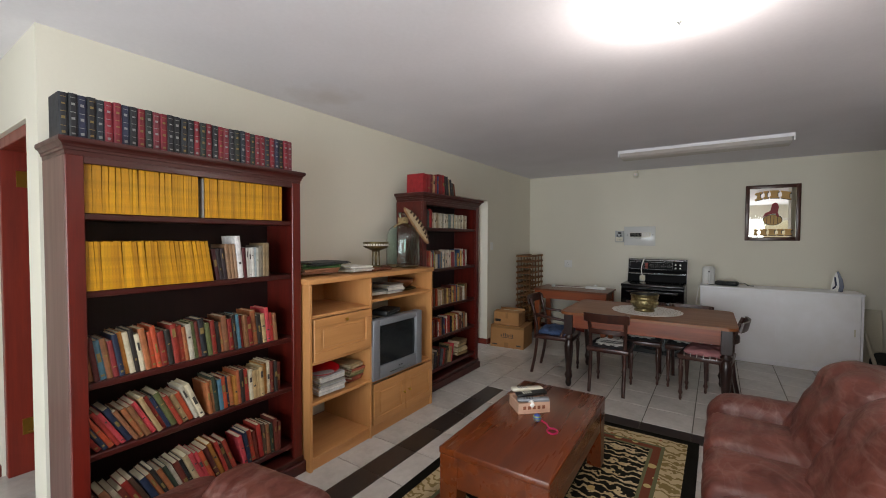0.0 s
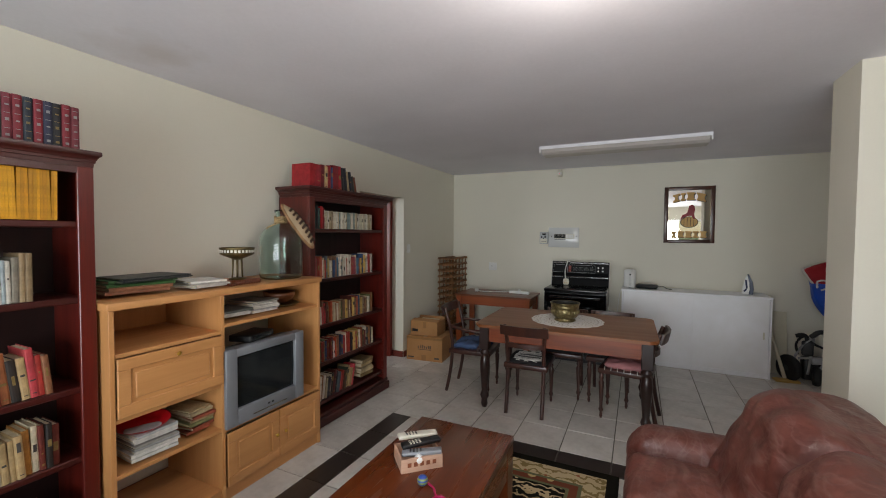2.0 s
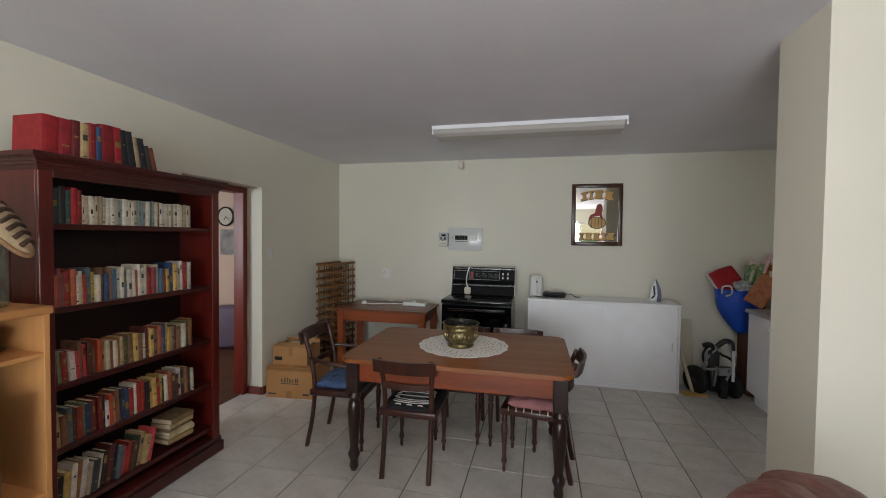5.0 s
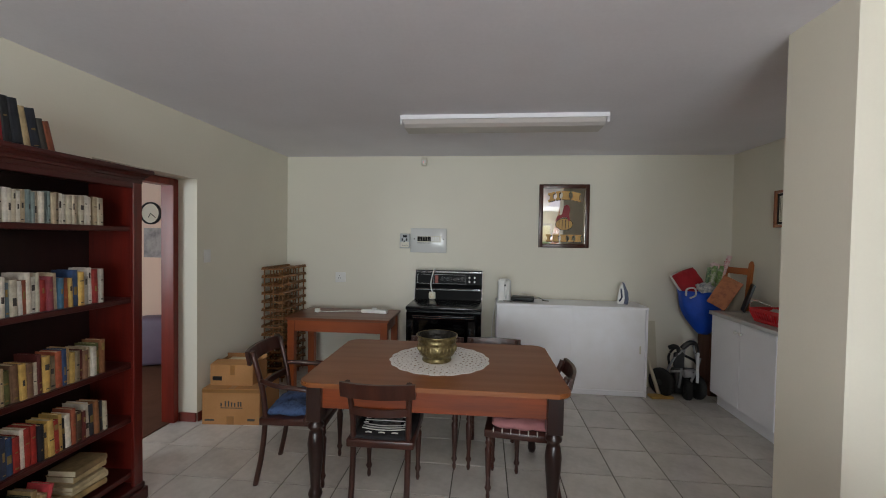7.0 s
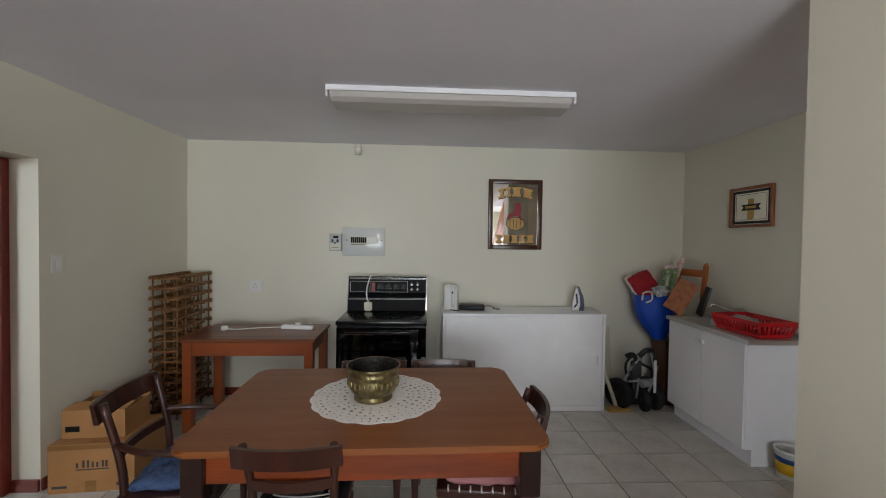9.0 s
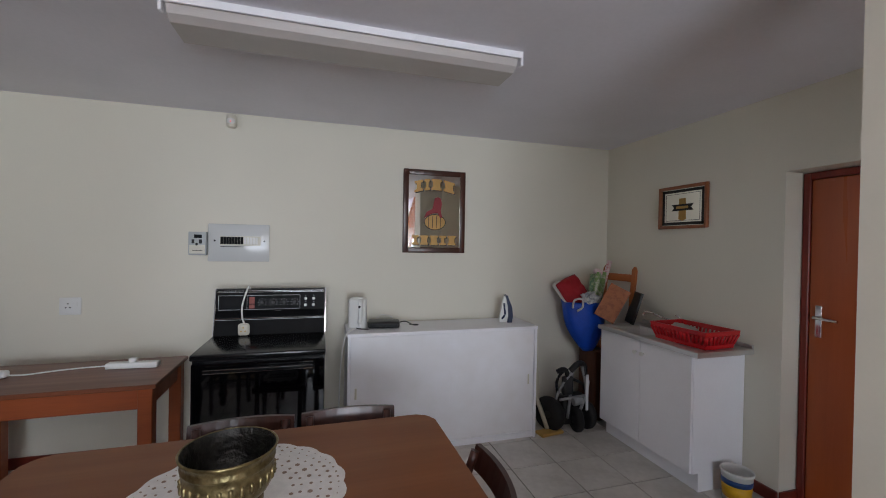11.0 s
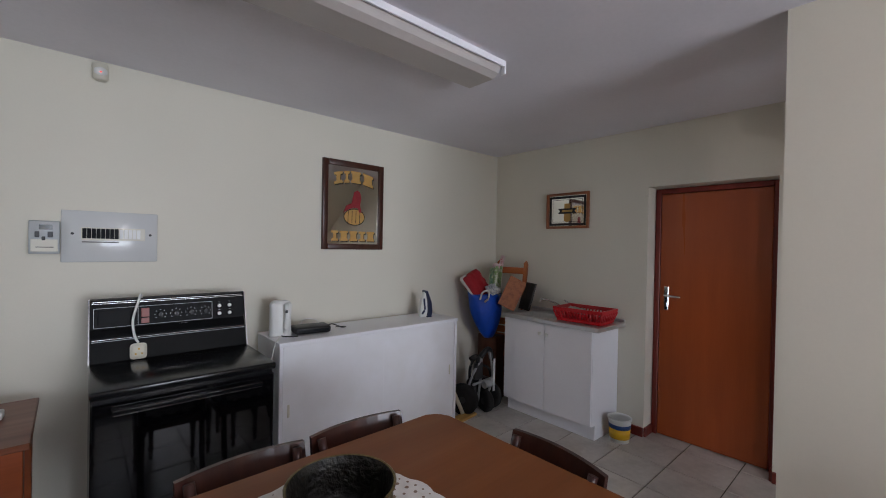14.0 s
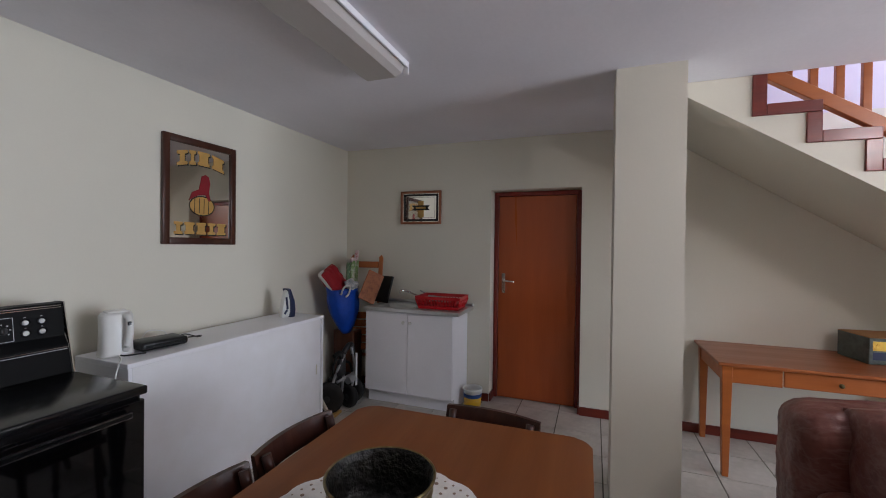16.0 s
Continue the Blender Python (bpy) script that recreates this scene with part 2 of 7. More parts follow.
pewter = material("tarnished_brass_inside", "0e0e0d", 0.42, metal=0.2, vary=0.4, scale=30, fine=60, bump=0.9, second="33322c", bump_scale=0.01)
leather = material("worn_brown_leather", "4e211a", 0.46, vary=0.6, scale=7, fine=40, bump=0.4, second="6c3c32", rough_vary=0.14, bump_scale=0.01)


def creased(mt, scale=3.2, strength=0.2):
    """Adds long folds and fine scratches to a leather."""
    N, L = mt.node_tree.nodes, mt.node_tree.links
    bsdf = N["Principled BSDF"]
    tc, w, bp, v = N.new("ShaderNodeTexCoord"), N.new("ShaderNodeTexWave"), N.new("ShaderNodeBump"), N.new("ShaderNodeTexVoronoi")
    w.inputs["Scale"].default_value, w.inputs["Distortion"].default_value, w.inputs["Detail"].default_value, w.inputs["Detail Scale"].default_value = scale, 9.0, 3.0, 1.2
    v.feature = "DISTANCE_TO_EDGE"
    v.inputs["Scale"].default_value = 26
    L.new(tc.outputs["Object"], w.inputs["Vector"]), L.new(tc.outputs["Object"], v.inputs["Vector"])
    add = N.new("ShaderNodeMath")
    add.operation = "MULTIPLY_ADD"
    add.inputs[1].default_value = 0.5
    L.new(v.outputs["Distance"], add.inputs[0]), L.new(w.outputs["Fac"], add.inputs[2])
    bp.inputs["Strength"].default_value, bp.inputs["Distance"].default_value = strength, 0.012
    L.new(add.outputs[0], bp.inputs["Height"])
    L.new(bsdf.inputs["Normal"].links[0].from_socket, bp.inputs["Normal"])
    L.new(bp.outputs[0], bsdf.inputs["Normal"])
    mp = N.new("ShaderNodeMapping")
    mp.inputs["Scale"].default_value = (1.0, 0.35, 1.5)
    L.new(tc.outputs["Object"], mp.inputs["Vector"])
    for size, dist, width, tone in ((4.0, 1.0, 0.03, (0.21, 0.11, 0.088, 1)), (11.0, 0.5, 0.03, (0.19, 0.10, 0.085, 1))):
        scr, off, ab, rg, mx = N.new("ShaderNodeTexNoise"), N.new("ShaderNodeMath"), N.new("ShaderNodeMath"), N.new("ShaderNodeMapRange"), N.new("ShaderNodeMix")
        scr.inputs["Scale"].default_value, scr.inputs["Distortion"].default_value, scr.inputs["Detail"].default_value = size, dist, 4.0
        off.operation, ab.operation = "SUBTRACT", "ABSOLUTE"
        off.inputs[1].default_value = 0.5
        rg.inputs["From Min"].default_value, rg.inputs["From Max"].default_value = 0.0, width
        rg.inputs["To Min"].default_value, rg.inputs["To Max"].default_value = 0.42, 0.0
        mx.data_type = "RGBA"
        mx.inputs["B"].default_value = tone
        L.new(mp.outputs[0], scr.inputs["Vector"]), L.new(scr.outputs["Fac"], off.inputs[0]), L.new(off.outputs[0], ab.inputs[0])
        L.new(ab.outputs[0], rg.inputs["Value"]), L.new(rg.outputs[0], mx.inputs["Factor"])
        L.new(bsdf.inputs["Base Color"].links[0].from_socket, mx.inputs["A"])
        L.new(mx.outputs["Result"], bsdf.inputs["Base Color"])
    return mt


creased(leather, 3.2, 0.38)


def stained(mt, x, y, z, size, tone):
    """An old brownish damp mark with an uneven outline."""
    N, L = mt.node_tree.nodes, mt.node_tree.links
    bsdf = N["Principled BSDF"]
    tc, off, nz, add, ln, rg, mx = N.new("ShaderNodeTexCoord"), N.new("ShaderNodeVectorMath"), N.new("ShaderNodeTexNoise"), N.new("ShaderNodeMath"), N.new("ShaderNodeVectorMath"), N.new("ShaderNodeMapRange"), N.new("ShaderNodeMix")
    off.operation, ln.operation, add.operation = "SUBTRACT", "LENGTH", "MULTIPLY_ADD"
    off.inputs[1].default_value = (x, y, z)
    nz.inputs["Scale"].default_value, nz.inputs["Detail"].default_value = 6.0, 5.0
    L.new(tc.outputs["Object"], off.inputs[0]), L.new(tc.outputs["Object"], nz.inputs["Vector"]), L.new(off.outputs["Vector"], ln.inputs[0])
    add.inputs[1].default_value = size * 1.2
    L.new(nz.outputs["Fac"], add.inputs[0]), L.new(ln.outputs["Value"], add.inputs[2])
    rg.inputs["From Min"].default_value, rg.inputs["From Max"].default_value = size * 0.7, size * 1.5
    rg.inputs["To Min"].default_value, rg.inputs["To Max"].default_value = 0.28, 0.0
    mx.data_type = "RGBA"
    mx.inputs["B"].default_value = (*hexc(tone), 1)
    L.new(add.outputs[0], rg.inputs["Value"]), L.new(rg.outputs[0], mx.inputs["Factor"])
    L.new(bsdf.inputs["Base Color"].links[0].from_socket, mx.inputs["A"])
    L.new(mx.outputs["Result"], bsdf.inputs["Base Color"])


stained(ceil_paint, -2.13, 2.15, 2.5, 0.3, "b8a898")
cardboard = material("brown_cardboard", "a8794a", 0.85, vary=0.2, scale=5, fine=60, bump=0.1, second="86592f")
box_tape = material("brown_parcel_tape", "8d6234", 0.35, vary=0.15, scale=10, fine=60, bump=0.03)
ink = material("dark_ink", "3c3733", 0.7, vary=0.1, bump=0.0)
lace_gap = material("lace_gap", "a08a78", 0.9, vary=0.2, bump=0.0)
lace = material("white_lace", "f6f3ee", 0.9, vary=0.15, scale=30, fine=160, bump=0.4)
paper = material("book_pages", "cfc2a4", 0.9, vary=0.25, scale=12, fine=220, bump=0.15, stretch=(1, 1, 1))

# ---- structure ----
X0, X1, Y0, Y1, H = -2.45, 2.54, -2.2, 6.79, 2.5
XW = -4.6


def wall(name, mat, blocks, label):
    bm = B()
    for b in blocks:
        box(bm, *b)
    return solid(name, bm, mat, label, "wall", kind="structure")


wall_north = wall("wall_north", wall_paint, [(X0 - 0.2, X1 + 0.25, Y1, Y1 + 0.2, 0, H)], "smooth cream painted end wall")
# left wall, with a doorway to the bedroom
wall_west = wall("wall_west", wall_paint, [(X0 - 0.21, X0, 0.73, 0.93, 0, H), (X0 - 0.27, X0, 0.93, 4.36, 0, H), (X0 - 0.27, X0, 5.254, Y1, 0, H), (X0 - 0.27, X0, 4.36, 5.254, 2.01, H)], "cream painted side wall with a doorway")
# right wall, with the door recess, running on under the stairs
wall_east = wall("wall_east", wall_paint, [(X1, X1 + 0.25, Y0, 4.364, 0, H), (X1, X1 + 0.25, 5.185, Y1, 0, H), (X1, X1 + 0.25, 4.364, 5.185, 2.02, H), (X1 + 0.24, X1 + 0.3, 4.3, 5.3, 0, 2.3)], "cream painted wall with a recessed door")
# wall of the passage, facing the windows
wall_passage = wall("wall_passage", wall_paint, [(XW, -3.46, 0.73, 0.93, 0, H), (-3.46, -2.66, 0.73, 0.93, 2.09, H)], "cream painted passage wall with a doorway")
wall_far_west = wall("wall_far_west", wall_paint, [(XW - 0.2, XW, Y0, 0.93, 0, H)], "cream painted passage end wall")
wall_south = wall("wall_south", wall_paint, [(XW - 0.2, -1.4, Y0 - 0.2, Y0, 0, H), (2.1, X1 + 0.25, Y0 - 0.2, Y0, 0, H), (-1.4, 2.1, Y0 - 0.2, Y0, 2.1, H)], "cream painted wall with wide glass doors")
column = wall("column", wall_paint, [(1.26, 1.6, 3.797, 4.152, 0, H)], "square cream painted column beside the stairs")
SX = 1.6
bm = B()
box(bm, XW - 0.2, SX, Y0 - 0.2, Y1 + 0.2, H, H + 0.15)
box(bm, SX, X1 + 0.25, 3.343, Y1 + 0.2, H, H + 0.15)
box(bm, SX, X1 + 0.25, Y0 - 0.2, -0.2, H, H + 0.15)
ceiling = solid("ceiling", bm, ceil_paint, "greyish white plastered ceiling with faint trowel marks", "ceiling", kind="structure")
bm = B()
box(bm, SX - 0.1, SX, -0.2, 3.343, H + 0.15, 4.9), box(bm, SX, X1 + 0.25, 3.343, 3.45, H + 0.15, 4.9), box(bm, SX, X1 + 0.25, -0.3, -0.2, H + 0.15, 4.9)
# The window gap in this upper wall is assumed.
box(bm, X1, X1 + 0.25, -0.2, 0.7, H, 4.9), box(bm, X1, X1 + 0.25, 2.3, 3.343, H, 4.9), box(bm, X1, X1 + 0.25, 0.7, 2.3, H, 3.45), box(bm, X1, X1 + 0.25, 0.7, 2.3, 4.35, 4.9)
box(bm, SX - 0.1, X1 + 0.25, -0.3, 3.45, 4.9, 5.0)
stairwell = solid("wall_stairwell", bm, lilac_paint, "pale lilac painted stairwell walls", "wall", kind="structure")
floor_bm = B()
box(floor_bm, XW - 0.2, X1 + 0.3, Y0 - 0.2, Y1 + 0.2, -0.12, -0.004)
floor = solid("floor", floor_bm, grout, "floor of pale square tiles with a black border", "floor", kind="structure")

# outside, beyond the glass doors
bm = B()
box(bm, -400, 400, -800, Y0 - 0.2, -0.3, -0.14)
ground = solid("ground", bm, material("lawn", "4e6a2c", 0.95, vary=0.4, scale=1.5, fine=40, bump=0.3), "mown green lawn", "lawn", kind="structure")

# Unseen pale slab, added to throw sunlight up onto the ceiling.
bm = B()
box(bm, -6, 6, -5.5, Y0 - 0.2, -0.14, -0.02)
solid("patio", bm, material("bounce_paving", "b8b0a2", 0.85, vary=0.2, scale=2, fine=30, bump=0.2), "unseen pale paving added to bounce sunlight onto the ceiling", "patio", kind="structure")
# skirtings
def skirting(name, blocks):
    bm = B()
    for b in blocks:
        box(bm, *b, bevel=0.004)
    return solid(name, bm, red_wood_y, "dark red wooden skirting board", "skirting", kind="structure")


sk = 0.075
skirting("baseboard_west", [(X0, X0 + 0.018, 0.73, 4.36, 0, sk), (X0, X0 + 0.018, 5.254, Y1 - 0.018, 0, sk)])
skirting("baseboard_north", [(X0, X1, Y1 - 0.018, Y1, 0, sk)])
skirting("baseboard_east", [(X1 - 0.018, X1, 0.2, 4.364, 0, sk), (X1 - 0.018, X1, 5.185, Y1 - 0.018, 0, sk), (X1, X1 + 0.14, 5.167, 5.185, 0, sk), (X1, X1 + 0.14, 4.364, 4.382, 0, sk)])
skirting("baseboard_passage", [(XW, -3.46, 0.712, 0.73, 0, sk)])
skirting("baseboard_doorway", [(X0 - 0.155, X0, 5.236, 5.254, 0, sk)])


def frame_round(name, y0, y1, z1, x, d, wide, label, along="y"):
    """A red door frame set in a doorway: two jambs and a head."""
    t = thing(name, Matrix.Identity(4), label, "door frame", kind="structure")
    for n, b in (("jamb", (y0, y0 + wide, 0, z1)), ("jamb", (y1 - wide, y1, 0, z1)), ("head", (y0 + wide, y1 - wide, z1 - wide, z1))):
        bm = B()
        if along == "y":
            box(bm, x, x + d, b[0], b[1], b[2], b[3], bevel=0.004)
        else:
            box(bm, b[0], b[1], x, x + d, b[2], b[3], bevel=0.004)
        part(n, bm, red_wood, t)
    return t


frame_round("doorframe_bedroom", 4.37, 5.25, 2.005, X0 - 0.272, 0.112, 0.055, "dark red wooden door frame to the bedroom")
frame_round("doorframe_kitchen", 4.37, 5.18, 2.014, X1 + 0.14, 0.09, 0.04, "dark red wooden door frame in a recess")
frame_round("doorframe_passage", -3.456, -2.664, 2.086, 0.748, 0.18, 0.062, "dark red wooden door frame of the passage", "x")

# flush door of the kitchen
door = thing("door_kitchen", pose(X1 + 0.15, 0, 0), "closed flush orange-brown wooden door", "door", kind="structure")
one("door_leaf", door_wood, door, 0.0, 0.045, 4.413, 5.137, 0.008, 1.97, bevel=0.003)
bm = B()
box(bm, -0.008, 0.0, 5.07, 5.104, 1.03, 1.22, bevel=0.003)
plate = part("lock_plate", bm, chrome, door, "chrome lock plate")
bm = B()
rod(bm, (-0.045, 5.087, 1.15), (-0.006, 5.087, 1.15), 0.009), rod(bm, (-0.043, 5.092, 1.15), (-0.043, 4.972, 1.145), 0.009)
box(bm, -0.012, -0.008, 5.08, 5.094, 1.06, 1.09, bevel=0.001)
part("lever_handle", bm, chrome, plate, "chrome lever handle")

# open door of the passage, swung into the room behind
door2 = thing("door_passage", pose(-3.394, 0.93, 0), "red wooden passage door standing open", "door", kind="structure")
one("door_leaf", red_wood, door2, 0.0, 0.042, 0.004, 0.70, 0.01, 2.01, bevel=0.003)
for z in (0.25, 1.805):
    bm = B()
    box(bm, 0.0, 0.004, -0.115, -0.055, z, z + 0.1, bevel=0.001)
    rod(bm, (0.004, -0.05, z), (0.004, -0.05, z + 0.1), 0.006)
    for k in range(3):
        rod(bm, (0.004, -0.07 - 0.028 * (k % 2), z + 0.02 + 0.03 * k), (0.006, -0.07 - 0.028 * (k % 2), z + 0.02 + 0.03 * k), 0.004, seg=6)
    part("hinge", bm, brass_bright, door2, "bright brass butt hinge")

# wide sliding glass doors behind the walker
win = thing("window_1", Matrix.Identity(4), "wide white-framed sliding glass doors to the garden", "glass door", kind="structure")
for k in range(4):
    a, b = -1.4 + 0.875 * k, -1.4 + 0.875 * (k + 1)
    bm = B()
    box(bm, a, a + 0.05, Y0 - 0.12, Y0 - 0.07, 0, 2.1), box(bm, b - 0.05, b, Y0 - 0.12, Y0 - 0.07, 0, 2.1)
    box(bm, a + 0.05, b - 0.05, Y0 - 0.12, Y0 - 0.07, 0, 0.08), box(bm, a + 0.05, b - 0.05, Y0 - 0.12, Y0 - 0.07, 2.04, 2.1)
    fr = part("window_frame", bm, white_paint, win)
    bm = B()
    box(bm, a + 0.05, b - 0.05, Y0 - 0.1, Y0 - 0.094, 0.08, 2.04)
    pane = part("pane", bm, glass("window_glass", (0.95, 1, 0.97), thin=True), fr)
    pane.visible_shadow = False

# bedroom seen through the doorway
wall("wall_bedroom", pink_paint, [(-5.2, X0 - 0.274, 6.86, 7.0, 0, H), (-5.3, -5.2, 3.4, 7.0, 0, H), (-5.2, X0 - 0.2, 3.3, 3.4, 0, 1.0), (-5.2, X0 - 0.2, 3.3, 3.4, 2.1, H), (-5.2, -4.6, 3.3, 3.4, 1.0, 2.1), (-3.2, X0 - 0.2, 3.3, 3.4, 1.0, 2.1), (X0 - 0.29, X0 - 0.274, 3.4, 4.36, 0, H), (X0 - 0.29, X0 - 0.274, 5.254, 6.86, 0, H)], "pale pink painted bedroom walls")
bm = B()
box(bm, -5.3, X0 - 0.2, 3.3, 7.0, -0.004, 0.006)
solid("floor_bedroom", bm, carpet, "brown fitted bedroom carpet", "carpet", kind="structure")
bm = B()
box(bm, -5.3, X0 - 0.2, 0.9, 7.0, H, H + 0.1)
solid("ceiling_bedroom", bm, ceil_paint, "white bedroom ceiling", "ceiling", kind="structure")
wall("wall_back_room", lilac_paint, [(-5.3, -5.2, 0.93, 3.3, 0, H), (-5.2, -4.6, 0.9, 0.93, 0, H)], "pale back room walls")
# Lamp added at an assumed, unseen window to brighten the bedroom.
window_light("bedroom_fill", -4.1, 3.42, 1.55, 1.0, 1.05, 0, 40)

# ---- stairs ----
stairs = thing("stairs", Matrix.Identity(4), "white plastered staircase with dark red tread trim", "stairs", kind="structure")
RUN, RISE, YT, ZT = 0.256, 0.172, 3.338, 2.258
pts = [(YT, H - 0.002), (YT, ZT)]
for k in range(12):
    pts += [(YT - RUN * (k + 1), ZT - RISE * k), (YT - RUN * (k + 1), ZT - RISE * (k + 1))]
pts = pts[:-1]
ylast = YT - RUN * 12
pts += [(ylast, 0.0), (0.62, 0.0), (0.62, 0.37), (3.737, 2.411), (3.86, H - 0.002)]
bm = B()
sheet(bm, pts, X1 - SX, "x", SX)
part("flight", bm, wall_paint, stairs, "white plastered stair flight")
for k in range(-1, 12):
    bm = B()
    y1, z1 = YT - RUN * k, ZT - RISE * k
    if k >= 0:
        box(bm, SX - 0.014, SX + 0.03, y1 - RUN + 0.0, y1 - 0.0, z1, z1 + 0.065, bevel=0.003)
    box(bm, SX - 0.014, SX + 0.03, y1 - RUN - 0.0, y1 - RUN + 0.07, z1 - RISE, z1 - 0.002 if k >= 0 else H - 0.004, bevel=0.003)
    part("step_trim", bm, red_wood_y, stairs, "dark red wooden step trim")
for k in range(1, 12):
    one("tread", red_wood_x, stairs, SX + 0.03, X1, YT - RUN * (k + 1), YT - RUN * k + 0.02, ZT - RISE * k, ZT - RISE * k + 0.03, bevel=0.004)
rail = thing("balustrade", Matrix.Identity(4), "brown wooden stair balustrade with upright bars", "balustrade")
slope = RISE / RUN
bm = B()
d = Vector((0, -1, -slope)).normalized()
box(bm, -0.025, 0.025, 0, 3.6, -0.035, 0.035, bevel=0.004, m=Matrix.Translation((SX + 0.06, 3.32, 2.52)) @ (Vector((0, -1, -slope))).to_track_quat("Y", "Z").to_matrix().to_4x4())
part("bottom_rail", bm, desk_wood, rail)
for k in range(28):
    y = 3.22 - 0.118 * k
    z = 2.52 - slope * (3.32 - y)
    one("baluster", desk_wood, rail, SX + 0.045, SX + 0.075, y - 0.02, y + 0.02, z + 0.02, z + 0.86, bevel=0.003)
bm = B()
box(bm, -0.03, 0.03, 0, 3.75, -0.025, 0.025, bevel=0.008, m=Matrix.Translation((SX + 0.06, 3.32, 3.40)) @ (Vector((0, -1, -slope))).to_track_quat("Y", "Z").to_matrix().to_4x4())
part("handrail", bm, desk_wood, rail)
one("newel_post", desk_wood, rail, SX + 0.032, SX + 0.098, 0.0, 0.07, 0.0, 1.3, bevel=0.006)

# ---- bookcases ----
def bookcase(name, x_back, x_front, y0, y1, top, shelves, label, side, crown=0.11, out=1.0):
    t = thing(name, pose(0, 0, 0), label, "bookcase")
    st, ty = 0.06, top - crown
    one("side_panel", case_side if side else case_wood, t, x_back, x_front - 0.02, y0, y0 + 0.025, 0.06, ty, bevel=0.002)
    one("side_panel", case_wood, t, x_back, x_front - 0.02, y1 - 0.025, y1, 0.06, ty, bevel=0.002)
    one("stile", case_wood, t, x_front - 0.02, x_front, y0, y0 + st, 0.06, ty, bevel=0.003)
    one("stile", case_wood, t, x_front - 0.02, x_front, y1 - st, y1, 0.06, ty, bevel=0.003)
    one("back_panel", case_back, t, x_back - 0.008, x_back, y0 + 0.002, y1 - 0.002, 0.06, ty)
    bm = B()
    rings = []
    for d, z in ((0.0, 0.0), (0.002, 0.028), (0.01, 0.03), (0.012, 0.048), (0.018, 0.05), (0.022, 0.062), (0.034, 0.074), (0.044, 0.078), (0.047, 0.092), (0.045, 0.108), (0.04, 0.11)):
        d, z = d * out, z * crown / 0.11
        rings.append([bm.verts.new(p) for p in ((x_back, y0 - d, ty + z), (x_front + d, y0 - d, ty + z), (x_front + d, y1 + d, ty + z), (x_back, y1 + d, ty + z))])
    for a, b in zip(rings, rings[1:]):
        for k in range(4):
            bm.faces.new((a[k], a[(k + 1) % 4], b[(k + 1) % 4], b[k]))
    bm.faces.new(rings[0]), bm.faces.new(rings[-1])
    part("cornice", bm, case_wood_y, t, "moulded dark cherry cornice")
    one("head_rail", case_wood_y, t, x_front - 0.02, x_front, y0 + st, y1 - st, ty - 0.03, ty, bevel=0.002)
    bm = B()
    box(bm, x_back, x_front + 0.02, y0 - 0.02, y1 + 0.02, 0, 0.075, bevel=0.006), box(bm, x_back, x_front + 0.008, y0 - 0.008, y1 + 0.008, 0.075, 0.11, bevel=0.008, seg=2)
    part("plinth", bm, case_wood_y, t)
    for z in shelves:
        one("shelf", case_wood_y, t, x_back, x_front - 0.022, y0 + 0.025, y1 - 0.025, z - 0.028, z, bevel=0.004)
    return t


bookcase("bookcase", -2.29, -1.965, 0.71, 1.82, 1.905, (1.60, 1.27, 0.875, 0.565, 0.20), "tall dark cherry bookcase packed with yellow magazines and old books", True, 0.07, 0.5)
bookcase("bookcase", -2.375, -2.06, 3.225, 4.29, 1.92, (1.595, 1.19, 0.815, 0.505, 0.19), "tall dark cherry bookcase filled with paperbacks", False, 0.08, 0.9)

# ---- wall unit ----
unit = thing("wall_unit", pose(0, 0, 0), "honey beech television wall unit with open shelves", "wall unit")
ux0, ux1, uy0, uy1, um = -2.42, -1.905, 1.835, 3.165, 2.385
for y in (uy0, um - 0.011, uy1 - 0.022):
    one("upright", beech, unit, ux0, ux1, y, y + 0.022, 0.0, 1.2, bevel=0.0015)
one("worktop", beech_y, unit, ux0, ux1 + 0.01, uy0 - 0.01, uy1 + 0.01, 1.2, 1.235, bevel=0.005, seg=2)
for y0, y1, z in ((uy0 + 0.022, um - 0.011, 1.0), (uy0 + 0.022, um - 0.011, 0.44), (uy0 + 0.022, um - 0.011, 0.085), (um + 0.011, uy1 - 0.022, 1.035), (um + 0.011, uy1 - 0.022, 0.425), (um + 0.011, uy1 - 0.022, 0.085), (uy0 + 0.022, um - 0.011, 0.70)):
    one("shelf", beech_y, unit, ux0, ux1 - 0.004, y0, y1, z - 0.02, z, bevel=0.0015)
one("plinth", beech_y, unit, ux1 - 0.035, ux1 - 0.015, uy0 + 0.022, um - 0.011, 0, 0.065)
one("plinth", beech_y, unit, ux1 - 0.035, ux1 - 0.015, um + 0.011, uy1 - 0.022, 0, 0.065)
one("back_panel", beech, unit, ux0 - 0.006, ux0, uy0, um, 0.42, 1.2)


